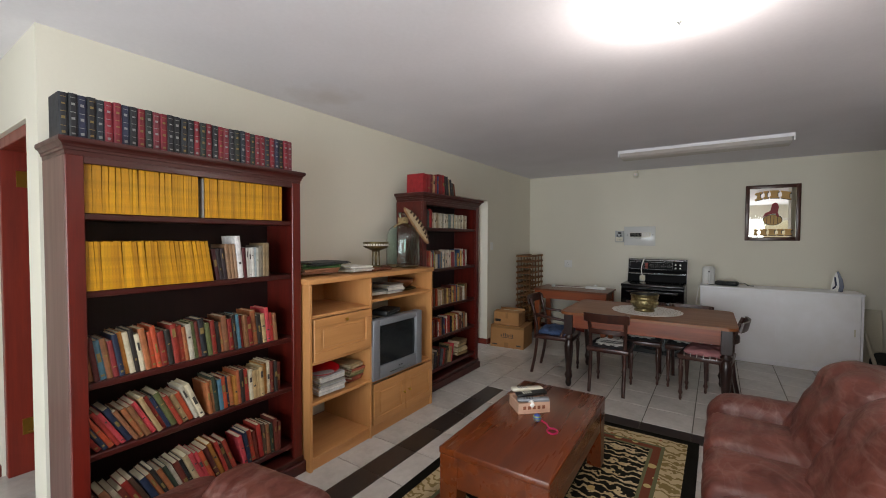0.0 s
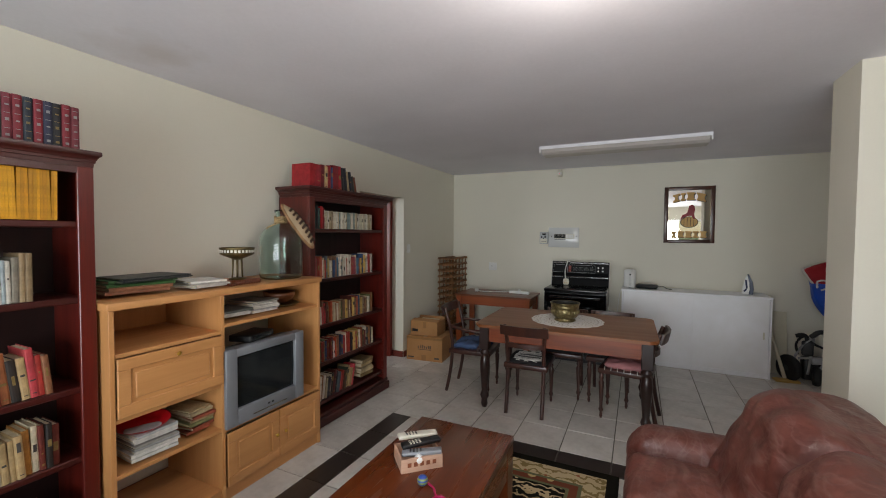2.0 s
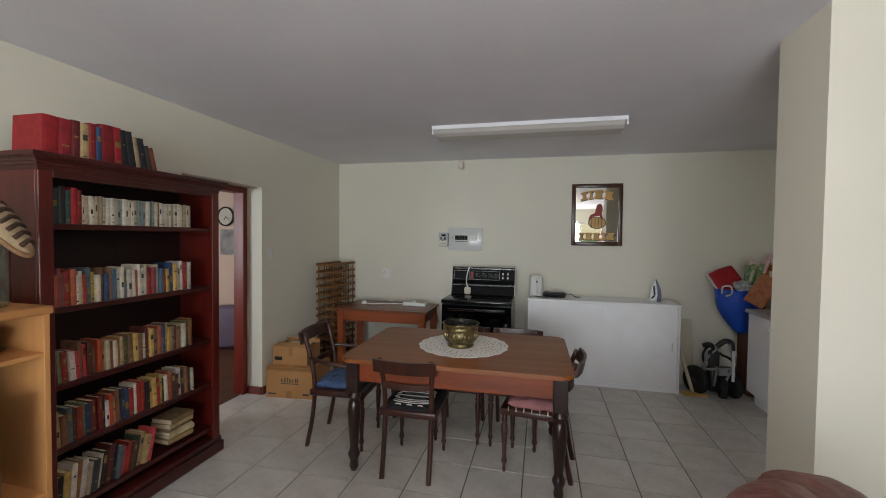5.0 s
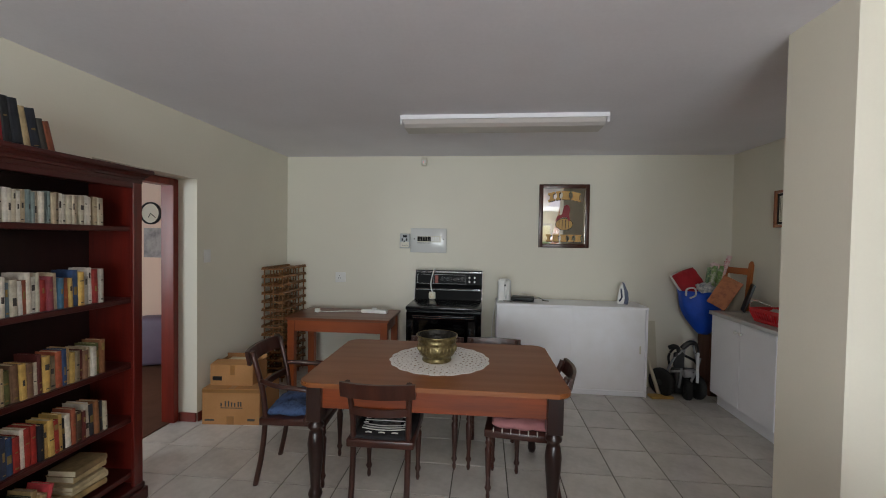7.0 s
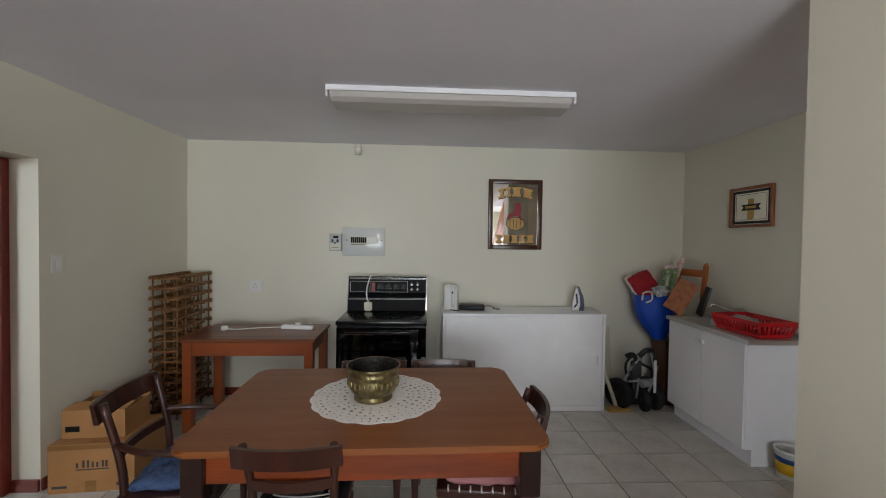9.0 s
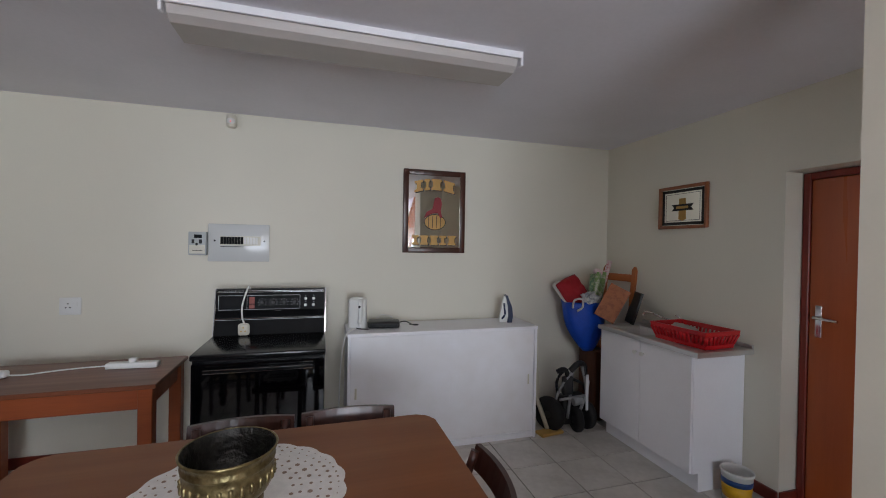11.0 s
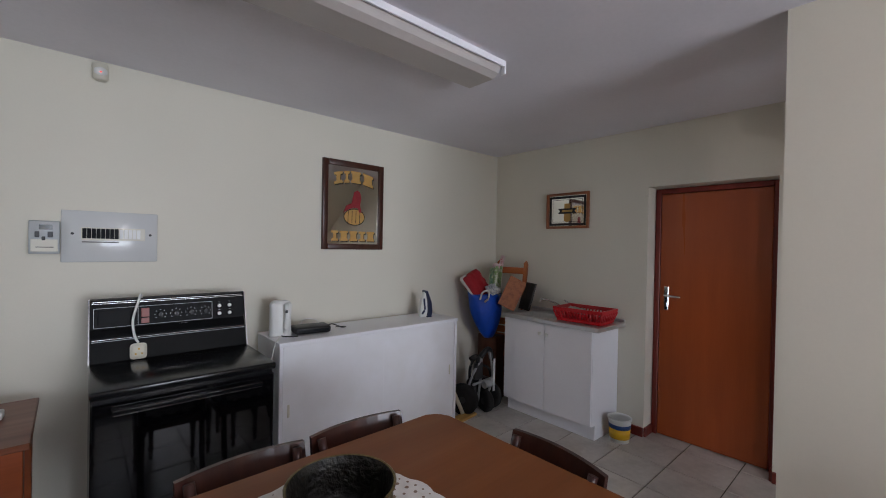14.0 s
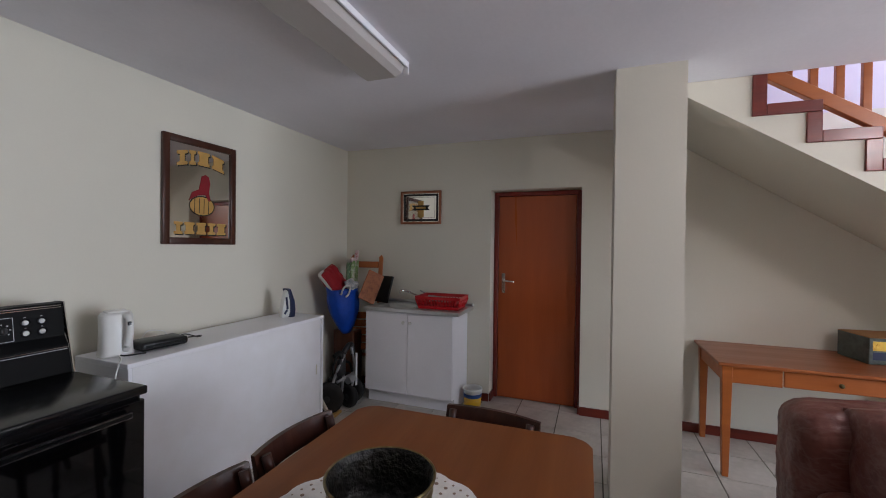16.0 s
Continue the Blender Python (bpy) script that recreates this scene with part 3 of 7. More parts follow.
def panel_door(parent, y0, y1, z0, z1, knob):
    bm = B()
    x = ux1 - 0.004
    w = 0.055
    box(bm, x + 0.002, x + 0.012, y0, y1, z0, z1)
    d = part("panel_door", bm, beech_y, parent, "framed beech panel door")
    for nm, b in (("door_rail", (y0, y1, z1 - w, z1)), ("door_rail", (y0, y1, z0, z0 + w)), ("door_stile", (y0, y0 + w, z0 + w, z1 - w)), ("door_stile", (y1 - w, y1, z0 + w, z1 - w))):
        one(nm, beech_y, d, x + 0.0, x + 0.021, *b, bevel=0.003)
    one("raised_field", beech_y, d, x + 0.003, x + 0.017, y0 + w + 0.02, y1 - w - 0.02, z0 + w + 0.02, z1 - w - 0.02, bevel=0.004)
    bm = B()
    lathe(bm, [(0.004, 0), (0.004, 0.012), (0.011, 0.016), (0.012, 0.022), (0.007, 0.027)], (x + 0.02, *knob), 12, pose(0, 0, 0, 0, 90, 0))
    part("knob", bm, brass_bright, d, "small brass knob")


panel_door(unit, uy0 + 0.024, um - 0.013, 0.705, 0.978, (2.12, 0.945))
panel_door(unit, um + 0.013, 2.768, 0.09, 0.40, (2.735, 0.25))
panel_door(unit, 2.772, uy1 - 0.024, 0.09, 0.40, (2.805, 0.25))

# ---- television ----
tv = thing("television", pose(-1.885, 2.685, 0.425), "old silver tube television", "television")
bm = B()
w, h = 0.297, 0.455
for b in ((-w, -w + 0.075, 0.0, h), (w - 0.075, w, 0.0, h), (-w + 0.075, w - 0.075, h - 0.05, h), (-w + 0.075, w - 0.075, 0, 0.095)):
    box(bm, -0.07, 0.0, *b, bevel=0.006, seg=2)
part("front_frame", bm, grey_plastic, tv)
bm = B()
n = 10
vs = {}
for i in range(n + 1):
    for j in range(n + 1):
        u, v = 2 * i / n - 1, 2 * j / n - 1
        vs[i, j] = bm.verts.new((-0.014 - 0.014 * (u * u + v * v) / 2, u * (w - 0.07), 0.25 + v * 0.166))
for i in range(n):
    for j in range(n):
        bm.faces.new((vs[i, j], vs[i + 1, j], vs[i + 1, j + 1], vs[i, j + 1])).smooth = True
part("screen", bm, screen_glass, tv, "dark curved glass screen")
bm = B()
rings = []
for x, s, dz in ((-0.07, 1.0, 0), (-0.2, 0.95, -0.01), (-0.36, 0.62, -0.05), (-0.42, 0.56, -0.06)):
    a, z1 = w * s, 0.01 + (h - 0.02) * s + dz * 0
    rings.append([bm.verts.new(p) for p in ((x, -a, 0.01), (x, a, 0.01), (x, a, z1), (x, -a, z1))])
for a, b in zip(rings, rings[1:]):
    for k in range(4):
        bm.faces.new((a[k], a[(k + 1) % 4], b[(k + 1) % 4], b[k]))
bm.faces.new(rings[0]), bm.faces.new(rings[-1])
part("rear_housing", bm, black_plastic, tv, "black rear housing")
bm = B()
box(bm, 0.0, 0.004, -0.012, 0.005, 0.05, 0.062, bevel=0.002), box(bm, 0.0, 0.004, 0.018, 0.035, 0.05, 0.062, bevel=0.002)
part("button", bm, black_plastic, tv)
one("trim_strip", chrome, tv, 0.0, 0.003, -0.12, 0.14, 0.028, 0.033)
dec = thing("set_top_box", pose(-2.02, 2.67, 0.882, 0, 0, 14) @ Matrix.Diagonal((0.85, 0.78, 0.95, 1)), "black set-top box lying on the television", "set-top box")
one("case", black_plastic, dec, -0.09, 0.09, -0.15, 0.15, 0.0, 0.042, bevel=0.006, seg=2)
one("front_panel", screen_glass, dec, 0.09, 0.093, -0.13, 0.13, 0.008, 0.034)
one("button", chrome, dec, 0.093, 0.096, 0.06, 0.11, 0.012, 0.018)

# ---- coffee table ----
ct = thing("coffee_table", pose(-0.662, 2.44, 0.012, 0, 0, 1.0), "low heavy red-brown wooden coffee table on a rug", "coffee table")
one("tabletop", coffee_wood, ct, -0.285, 0.285, -0.57, 0.57, 0.405, 0.44, bevel=0.006, seg=2)
for s in (-1, 1):
    one("apron", coffee_wood, ct, s * 0.268 - 0.012, s * 0.268 + 0.012, -0.445, 0.445, 0.25, 0.405, bevel=0.002)
    one("apron", coffee_wood, ct, -0.18, 0.18, s * 0.552 - 0.012, s * 0.552 + 0.012, 0.25, 0.405, bevel=0.002)
    for r in (-1, 1):
        bm = B()
        box(bm, -0.055, 0.055, -0.06, 0.06, 0.0, 0.405, bevel=0.004)
        for v in bm.verts:
            if v.co.z < 0.2:
                v.co.x, v.co.y = v.co.x * 0.78 + s * 0.011, v.co.y * 0.8 + r * 0.012
            v.co += Vector((s * 0.227, r * 0.507, 0))
        part("leg", bm, coffee_wood, ct, "stout tapered wooden leg")

# ---- rug ----
rug_mat = material("patterned_rug", "17150f", 0.95, vary=0.2, scale=8, fine=160, bump=0.5, spec=0.1)


def rug_pattern(mt):
    nt = mt.node_tree
    N, L = nt.nodes, nt.links
    bsdf = N["Principled BSDF"]
    old = bsdf.inputs["Base Color"].links[0].from_socket
    tc = N.new("ShaderNodeTexCoord")
    sep = N.new("ShaderNodeSeparateXYZ")
    L.new(tc.outputs["Object"], sep.inputs[0])

    def mth(op, a, b=None):
        m = N.new("ShaderNodeMath")
        m.operation = op
        for k, q in enumerate((a, b)):
            if q is None:
                continue
            if isinstance(q, (int, float)):
                m.inputs[k].default_value = q
            else:
                L.new(q, m.inputs[k])
        return m.outputs[0]

    def over(base, color, fac):
        mx = N.new("ShaderNodeMix")
        mx.data_type = "RGBA"
        mx.inputs["B"].default_value = (*hexc(color), 1)
        L.new(fac, mx.inputs["Factor"]), L.new(base, mx.inputs["A"])
        return mx.outputs["Result"]

    ax = mth("SUBTRACT", 0.73, mth("ABSOLUTE", sep.outputs[0]))
    ay = mth("SUBTRACT", 1.1, mth("ABSOLUTE", sep.outputs[1]))
    edge = mth("MINIMUM", ax, ay)

    def band(lo, hi):
        return mth("MULTIPLY", mth("GREATER_THAN", edge, lo), mth("LESS_THAN", edge, hi))

    def scroll(scale, width, dist):
        w = N.new("ShaderNodeTexWave")
        w.wave_type = "RINGS"
        w.inputs["Scale"].default_value, w.inputs["Distortion"].default_value, w.inputs["Detail"].default_value, w.inputs["Detail Scale"].default_value = scale, dist, 2.0, 3.4
        L.new(tc.outputs["Object"], w.inputs["Vector"])
        return mth("GREATER_THAN", w.outputs["Fac"], width)

    v = N.new("ShaderNodeTexVoronoi")
    v.inputs["Scale"].default_value = 9
    L.new(tc.outputs["Object"], v.inputs["Vector"])
    flower = mth("LESS_THAN", v.outputs["Distance"], 0.26)
    heart = mth("LESS_THAN", v.outputs["Distance"], 0.12)
    leaf = scroll(4.6, 0.7, 8.0)
    thin = scroll(7.0, 0.9, 12.0)
    c = old
    c = over(c, "ab9670", mth("MULTIPLY", mth("MULTIPLY", leaf, band(0.34, 0.62)), 0.95))
    c = over(c, "5d6655", mth("MULTIPLY", thin, band(0.62, 2.0)))
    c = over(c, "9d8656", mth("MULTIPLY", flower, band(0.5, 0.66)))
    c = over(c, "b39f7c", band(0.07, 0.2))
    c = over(c, "7d6a42", mth("MULTIPLY", leaf, band(0.07, 0.2)))
    c = over(c, "8a5334", mth("MULTIPLY", heart, band(0.07, 0.2)))
    c = over(c, "5f6044", band(0.2, 0.222))
    c = over(c, "6b3a28", band(0.222, 0.27))
    c = over(c, "b09a68", mth("MULTIPLY", flower, band(0.222, 0.27)))
    c = over(c, "5f6044", band(0.27, 0.29))
    c = over(c, "b39f7c", mth("MULTIPLY", band(0.29, 0.4), leaf))
    L.new(c, bsdf.inputs["Base Color"])


rug_pattern(rug_mat)
bm = B()
box(bm, -0.73, 0.73, -1.1, 1.1, 0.0, 0.012, bevel=0.004)
rug = solid("rug", bm, rug_mat, "black and beige patterned rug under the coffee table", "rug")
rug.location = (-0.6, 2.55, 0.001)

# ---- dining table ----
tb = thing("dining_table", pose(-0.372, 4.725, 0, 0, 0, 1.0), "long wooden dining table with dark turned legs", "dining table")
bm = B()
ol = []
tw, td, cr = 0.735, 0.485, 0.07
for cx, cy, a0 in ((tw - cr, td - cr, 0), (-tw + cr, td - cr, 90), (-tw + cr, -td + cr, 180), (tw - cr, -td + cr, 270)):
    for k in range(7):
        a = radians(a0 + 15 * k)
        ol.append((cx + cr * math.cos(a), cy + cr * math.sin(a)))
sheet(bm, ol, 0.026, "z", 0.737)
bmesh.ops.bevel(bm, geom=[e for e in bm.edges if abs(e.verts[0].co.z - e.verts[1].co.z) < 1e-5], offset=0.007, segments=2, affect="EDGES")
part("tabletop", bm, table_wood, tb, "worn brown tabletop with rounded corners")
for s in (-1, 1):
    one("apron", apron_wood, tb, -0.62, 0.62, s * 0.405 - 0.012, s * 0.405 + 0.012, 0.60, 0.737, bevel=0.002)
    one("apron", apron_wood, tb, s * 0.655 - 0.012, s * 0.655 + 0.012, -0.37, 0.37, 0.60, 0.737, bevel=0.002)
LEG = [(0.02, 0.0), (0.03, 0.03), (0.026, 0.07), (0.034, 0.09), (0.04, 0.11), (0.034, 0.13), (0.026, 0.15), (0.03, 0.2), (0.041, 0.33), (0.045, 0.4), (0.036, 0.46), (0.028, 0.475), (0.044, 0.49), (0.046, 0.505), (0.03, 0.52), (0.032, 0.53)]
for s in (-1, 1):
    for r in (-1, 1):
        bm = B()
        lathe(bm, LEG, (s * 0.655, r * 0.405, 0), 18)
        box(bm, s * 0.655 - 0.042, s * 0.655 + 0.042, r * 0.405 - 0.042, r * 0.405 + 0.042, 0.53, 0.737, bevel=0.004)
        part("leg", bm, dark_leg, tb, "dark turned wooden leg")

# ---- chairs ----
cushion_black = material("black_seat_cushion", "1c1a1c", 0.9, vary=0.2, scale=20, fine=120, bump=0.3)
cushion_white = material("white_stitching", "d8d4cc", 0.9, vary=0.1, scale=20, fine=120, bump=0.2)
cushion_net = material("grey_woven_net", "3c3a3c", 0.9, vary=0.6, scale=60, fine=160, bump=0.5, second="8a8884")
cushion_blue = material("blue_patterned_cushion", "16223e", 0.9, vary=0.9, scale=26, fine=70, bump=0.4, second="42587e")
cushion_pink = material("pink_cushion", "c08080", 0.9, vary=0.2, scale=12, fine=90, bump=0.3)
CL = [(0.009, 0.0), (0.013, 0.02), (0.01, 0.05), (0.016, 0.062), (0.02, 0.075), (0.014, 0.09), (0.013, 0.12), (0.021, 0.28), (0.022, 0.31), (0.013, 0.33), (0.021, 0.345), (0.016, 0.36), (0.019, 0.39)]


def chair(m, label, cushion, arms=False, wide=0.19, stitch=False, top=0.775):
    """A chair facing +y, its feet round the origin."""
    t = thing("dining_chair", m, label, "chair", "chairs round the table")
    for s in (-1, 1):
        bm = B()
        lathe(bm, CL, (s * (wide - 0.03), 0.19, 0), 14)
        part("front_leg", bm, chair_wood, t, "turned front leg")
        pts = curve_points([(s * (wide - 0.035), -0.235, 0.0), (s * (wide - 0.035), -0.195, 0.2), (s * (wide - 0.035), -0.175, 0.42), (s * (wide - 0.03), -0.19, 0.6), (s * (wide - 0.02), -0.25, top)], 5)
        bm = B()
        tube(bm, pts, 0.017, 8)
        part("back_leg", bm, chair_wood, t, "curved back leg running into the backrest post")
    bm = B()
    box(bm, -wide, wide, -0.2, 0.215, 0.39, 0.435, bevel=0.008, seg=2)
    part("seat", bm, chair_wood, t)
    for z, hgt, y in ((top - 0.035, 0.085, -0.252), (0.60, 0.04, -0.195)):
        bm = B()
        ww = wide + (0.015 if hgt > 0.05 else -0.03)
        rows = []
        for k in range(9):
            u = 2 * k / 8 - 1
            bow = -0.035 * (1 - u * u)
            rows.append([bm.verts.new((u * ww, y + bow + dy, z + dz)) for dy, dz in ((-0.01, -hgt / 2), (0.01, -hgt / 2), (0.008 - 0.018 * (hgt > 0.05), hgt / 2), (-0.01 - 0.018 * (hgt > 0.05), hgt / 2))])
        for a, b in zip(rows, rows[1:]):
            for k in range(4):
                bm.faces.new((a[k], a[(k + 1) % 4], b[(k + 1) % 4], b[k])).smooth = False
        bm.faces.new(rows[0]), bm.faces.new(rows[-1])
        part("top_rail" if hgt > 0.05 else "cross_rail", bm, chair_wood, t)
    if arms:
        for s in (-1, 1):
            bm = B()
            tube(bm, curve_points([(s * (wide - 0.025), -0.2, 0.66), (s * (wide + 0.02), -0.08, 0.645), (s * (wide + 0.025), 0.08, 0.63), (s * (wide + 0.0), 0.17, 0.60), (s * (wide - 0.02), 0.12, 0.5), (s * (wide - 0.012), 0.08, 0.42)], 6), 0.015, 8)
            part("armrest", bm, chair_wood, t, "curved wooden armrest")
    if cushion:
        bm = B()
        if stitch:
            pillow(bm, (2 * wide - 0.015, 0.40, 0.03), 0.15, 12, pose(0, 0.0, 0.441), 0.002, wide * 30)
        else:
            pillow(bm, (2 * wide - 0.04, 0.36, 0.075), 0.4, 16, pose(0, 0.0, 0.46), 0.022, wide * 30)
        c = part("seat_cushion", bm, cushion, t)
        if stitch:
            bm = B()
            box(bm, -0.085, 0.085, -0.10, 0.10, 0.4555, 0.4575)
            part("woven_net", bm, cushion_net, c, "grey woven net patch")
            for y, bend in ((-0.115, 1), (-0.088, 1), (-0.06, 1), (0.0, 0), (0.06, -1), (0.088, -1), (0.115, -1)):
                bm = B()
                tube(bm, [(u * 0.125, y + 0.014 * bend * (u * u * 1.6 - 0.6), 0.459) for u in (-1, -0.75, -0.5, -0.2, 0.2, 0.5, 0.75, 1)], 0.0035, 6)
                part("stitching", bm, cushion_white, c)
            for y in (-0.15, 0.15):
                for x in (-0.075, 0.0, 0.075):
                    bm = B()
                    tube(bm, [(x - 0.018, y, 0.457), (x, y, 0.460), (x + 0.018, y, 0.457)], 0.004, 6)
                    part("stitching", bm, cushion_white, c)
            for y in (-0.03, 0.0, 0.03):
                for sx in (-1, 1):
                    bm = B()
                    tube(bm, [(sx * 0.105, y, 0.457), (sx * 0.12, y, 0.460), (sx * 0.135, y, 0.457)], 0.004, 6)
                    part("stitching", bm, cushion_white, c)
        elif cushion is cushion_pink:
            for k in range(7):
                for sx in (-1, 1):
                    bm = B()
                    x, y = sx * (wide - 0.008), -0.14 + 0.05 * k
                    tube(bm, [(x, y, 0.452), (x + sx * 0.012, y, 0.44), (x + sx * 0.014, y, 0.428)], 0.004, 6)
                    part("tassel", bm, cushion_white, c)
    return t


chair(pose(-0.655, 4.50, 0, 0, 0, 1), "dark wooden dining chair with a black and white seat cushion", cushion_black, stitch=True)
chair(pose(0.155, 4.68, 0, 0, 0, 84), "dark wooden dining chair with a pink seat cushion", cushion_pink)
chair(pose(-1.27, 4.70, 0, 0, 0, -86), "dark wooden armchair with a blue patterned seat cushion", cushion_blue, arms=True, wide=0.215, top=0.84)
chair(pose(-0.44, 5.02, 0, 0, 0, 182), "dark wooden dining chair with a worn seat cushion", cushion_black, stitch=True)
chair(pose(-0.015, 5.03, 0, 0, 0, 179), "dark wooden dining chair with a striped seat cushion", cushion_black, stitch=True)

# ---- sofa and armchair ----
def sofa(name, m, length, label, depth=1.0, tall=1.0, arm_top=0.51):
    """Sofa facing -x; its front lies at x = 0, its far end at y = 0."""
    t = thing(name, m, label, "sofa" if length > 1.2 else "armchair")
    arm = 0.30

    def soft(n, x0, x1, y0, y1, z0, z1, r, seed, lab=""):
        bm = B()
        bmesh.ops.create_cube(bm, size=1)
        bmesh.ops.subdivide_edges(bm, edges=bm.edges[:], cuts=21, use_grid_fill=True)
        for v in bm.verts:
            p = Vector(v.co) * 2
            hx, hy, hz = (x1 - x0) / 2, (y1 - y0) / 2, (z1 - z0) / 2
            q = Vector((p.x * hx, p.y * hy, p.z * hz))
            core = Vector((max(-hx + r, min(hx - r, q.x)), max(-hy + r, min(hy - r, q.y)), max(-hz + r, min(hz - r, q.z))))
            d = q - core
            if d.length > 1e-6:
                q = core + d.normalized() * r
            q += Vector(p).normalized() * 0.03 * (1 - max(abs(p.x), abs(p.y)) ** 2) * (1 if p.z > 0 else 0)
            q += noise.noise_vector(q * 5 + Vector((seed, 0, 0))) * 0.008
            ripple = math.sin(30 * noise.noise(q * 2.2 + Vector((0, seed, 0))))
            q += Vector(p).normalized() * 0.0025 * ripple
            v.co = q + Vector(((x0 + x1) / 2, (y0 + y1) / 2, (z0 + z1) / 2))
        for f in bm.faces:
            f.smooth = True
        part(n, bm, leather, t, lab)

    soft("base", 0.05, depth - 0.06, -length + 0.02, -0.02, 0.03, 0.30, 0.06, 1)
    n = 2 if length > 1.2 else 1
    sw = (length - 2 * arm) / n
    for k in range(n):
        soft("seat_cushion", 0.0, depth - 0.32, -arm - sw * (k + 1) + 0.004, -arm - sw * k - 0.004, 0.24, 0.47, 0.07, 3 + k, "worn brown leather seat cushion")
    soft("armrest", 0.0, depth - 0.25, -arm, 0.0, 0.05, arm_top, 0.13, 7, "rounded leather armrest")
    soft("armrest", 0.0, depth - 0.25, -length, -length + arm, 0.05, arm_top, 0.13, 8, "rounded leather armrest")
    for k in range(n):
        c = -arm * 0.55 - (length - 1.1 * arm) * (k + 0.5) / n
        wdt = (length - 1.1 * arm) / n
        bm = B()
        pillow(bm, (wdt + 0.05, 0.66 * tall, 0.44), 0.4, 34, pose(depth - 0.38, c, 0.545 * tall) @ pose(0, 0, 0, 0, -65, 0) @ pose(0, 0, 0, 0, 0, 90), 0.018, 11 + k)
        part("back_cushion", bm, leather, t, "plump creased leather back cushion")
    soft("back", depth - 0.33, depth - 0.02, -length + 0.03, 0.02, 0.05, 0.81 * tall, 0.11, 12, "leather sofa back")
    return t


sofa("sofa", pose(0.17, 3.43, 0, 0, 0, 0), 1.55, "worn brown leather two-seat sofa facing the television")
sofa("armchair", pose(-0.77, 0.17, 0, 0, 0, 186), 1.08, "worn brown leather armchair beside the bookcase", 0.84, 0.58, 0.575)

# ---- stove ----
stove = thing("stove", pose(0, 0, 0), "black freestanding electric stove with a tall control panel", "stove")
sx0, sx1, sy0, sy1 = -0.842, -0.112, 5.975, 6.60
one("body", stove_black, stove, sx0 + 0.004, sx1 - 0.004, sy0 + 0.03, sy1, 0.06, 0.865, bevel=0.004)
one("plinth", black_plastic, stove, sx0 + 0.03, sx1 - 0.03, sy0 + 0.08, sy1 - 0.02, 0.0, 0.06)
hob = one("hob", stove_black, stove, sx0, sx1, sy0 - 0.01, 6.5, 0.865, 0.9, bevel=0.008, seg=2, label="glossy black glass hob")
ov = one("oven_door", oven_glass, stove, sx0 + 0.006, sx1 - 0.006, sy0, sy0 + 0.03, 0.27, 0.845, bevel=0.004, label="black mirror-like oven door")
bm = B()
box(bm, sx0 + 0.07, sx1 - 0.07, sy0 - 0.03, sy0 - 0.012, 0.795, 0.82, bevel=0.005, seg=2)
for x in (sx0 + 0.09, sx1 - 0.1):
    box(bm, x, x + 0.014, sy0 - 0.014, sy0 + 0.002, 0.798, 0.816)
hd = part("door_handle", bm, stove_black, ov)
for z in (0.797, 0.816):
    one("trim_line", chrome, ov, sx0 + 0.075, sx1 - 0.075, sy0 - 0.0325, sy0 - 0.03, z - 0.002, z + 0.002)
one("drawer_front", stove_black, stove, sx0 + 0.006, sx1 - 0.006, sy0 + 0.002, sy0 + 0.03, 0.07, 0.255, bevel=0.004)
bm = B()
sheet(bm, [(6.455, 0.9), (6.6, 0.9), (6.6, 1.205), (6.535, 1.205), (6.515, 1.06), (6.49, 1.02)], sx1 - sx0 - 0.012, "x", sx0 + 0.006)
panel_black = material("matt_black_panel", "07080a", 0.5, vary=0.2, scale=6, fine=60, bump=0.0, spec=0.15)
panel = part("control_panel", bm, panel_black, stove, "black control panel with knobs")
for x in (sx0, sx1 - 0.005):
    bm = B()
    sheet(bm, [(6.45, 0.9), (6.455, 0.9), (6.49, 1.02), (6.512, 1.06), (6.535, 1.21), (6.6, 1.21), (6.6, 1.205), (6.53, 1.205)], 0.005, "x", x)
    part("side_trim", bm, chrome, panel, "chrome edge strip")
tilt = Matrix.Translation((0, 6.5205, 1.1)) @ pose(0, 0, 0, -7.5, 0, 0)


def on_panel(name, mat, x0, x1, z0, z1, d=0.003, label=""):
    bm = B()
    box(bm, x0, x1, -d, 0.0, z0, z1, bevel=min(0.001, d / 3), m=tilt)
    part(name, bm, mat, panel, label)


panel_grey = material("panel_print", "cfd2d4", 0.5, vary=0.1, bump=0.0)
amber = material("amber_dial", "8a2f1c", 0.4, vary=0.2, bump=0.0)
for z in (0.062, -0.036):
    on_panel("print_line", panel_grey, sx0 + 0.02, sx0 + 0.55, z, z + 0.002, 0.001)
for x in (sx0 + 0.02, sx0 + 0.2, sx0 + 0.55):
    on_panel("print_line", panel_grey, x, x + 0.002, -0.034, 0.062, 0.001)
for z in (0.085, 0.094):
    on_panel("chrome_line", chrome, sx0 + 0.012, sx1 - 0.012, z, z + 0.003, 0.002)
one("chrome_line", chrome, panel, sx0 + 0.012, sx1 - 0.012, 6.4835, 6.4875, 1.008, 1.011)
one("chrome_line", panel_grey, panel, sx0 + 0.012, sx1 - 0.012, 6.4815, 6.4855, 1.0, 1.002)
on_panel("clock_dial", panel_black, sx0 + 0.035, sx0 + 0.17, -0.02, 0.05)
on_panel("indicator", amber, sx0 + 0.215, sx0 + 0.25, 0.005, 0.052)
on_panel("indicator", amber, sx0 + 0.215, sx0 + 0.25, -0.028, 0.0)
on_panel("badge", panel_grey, sx0 + 0.385, sx0 + 0.425, -0.062, -0.045)
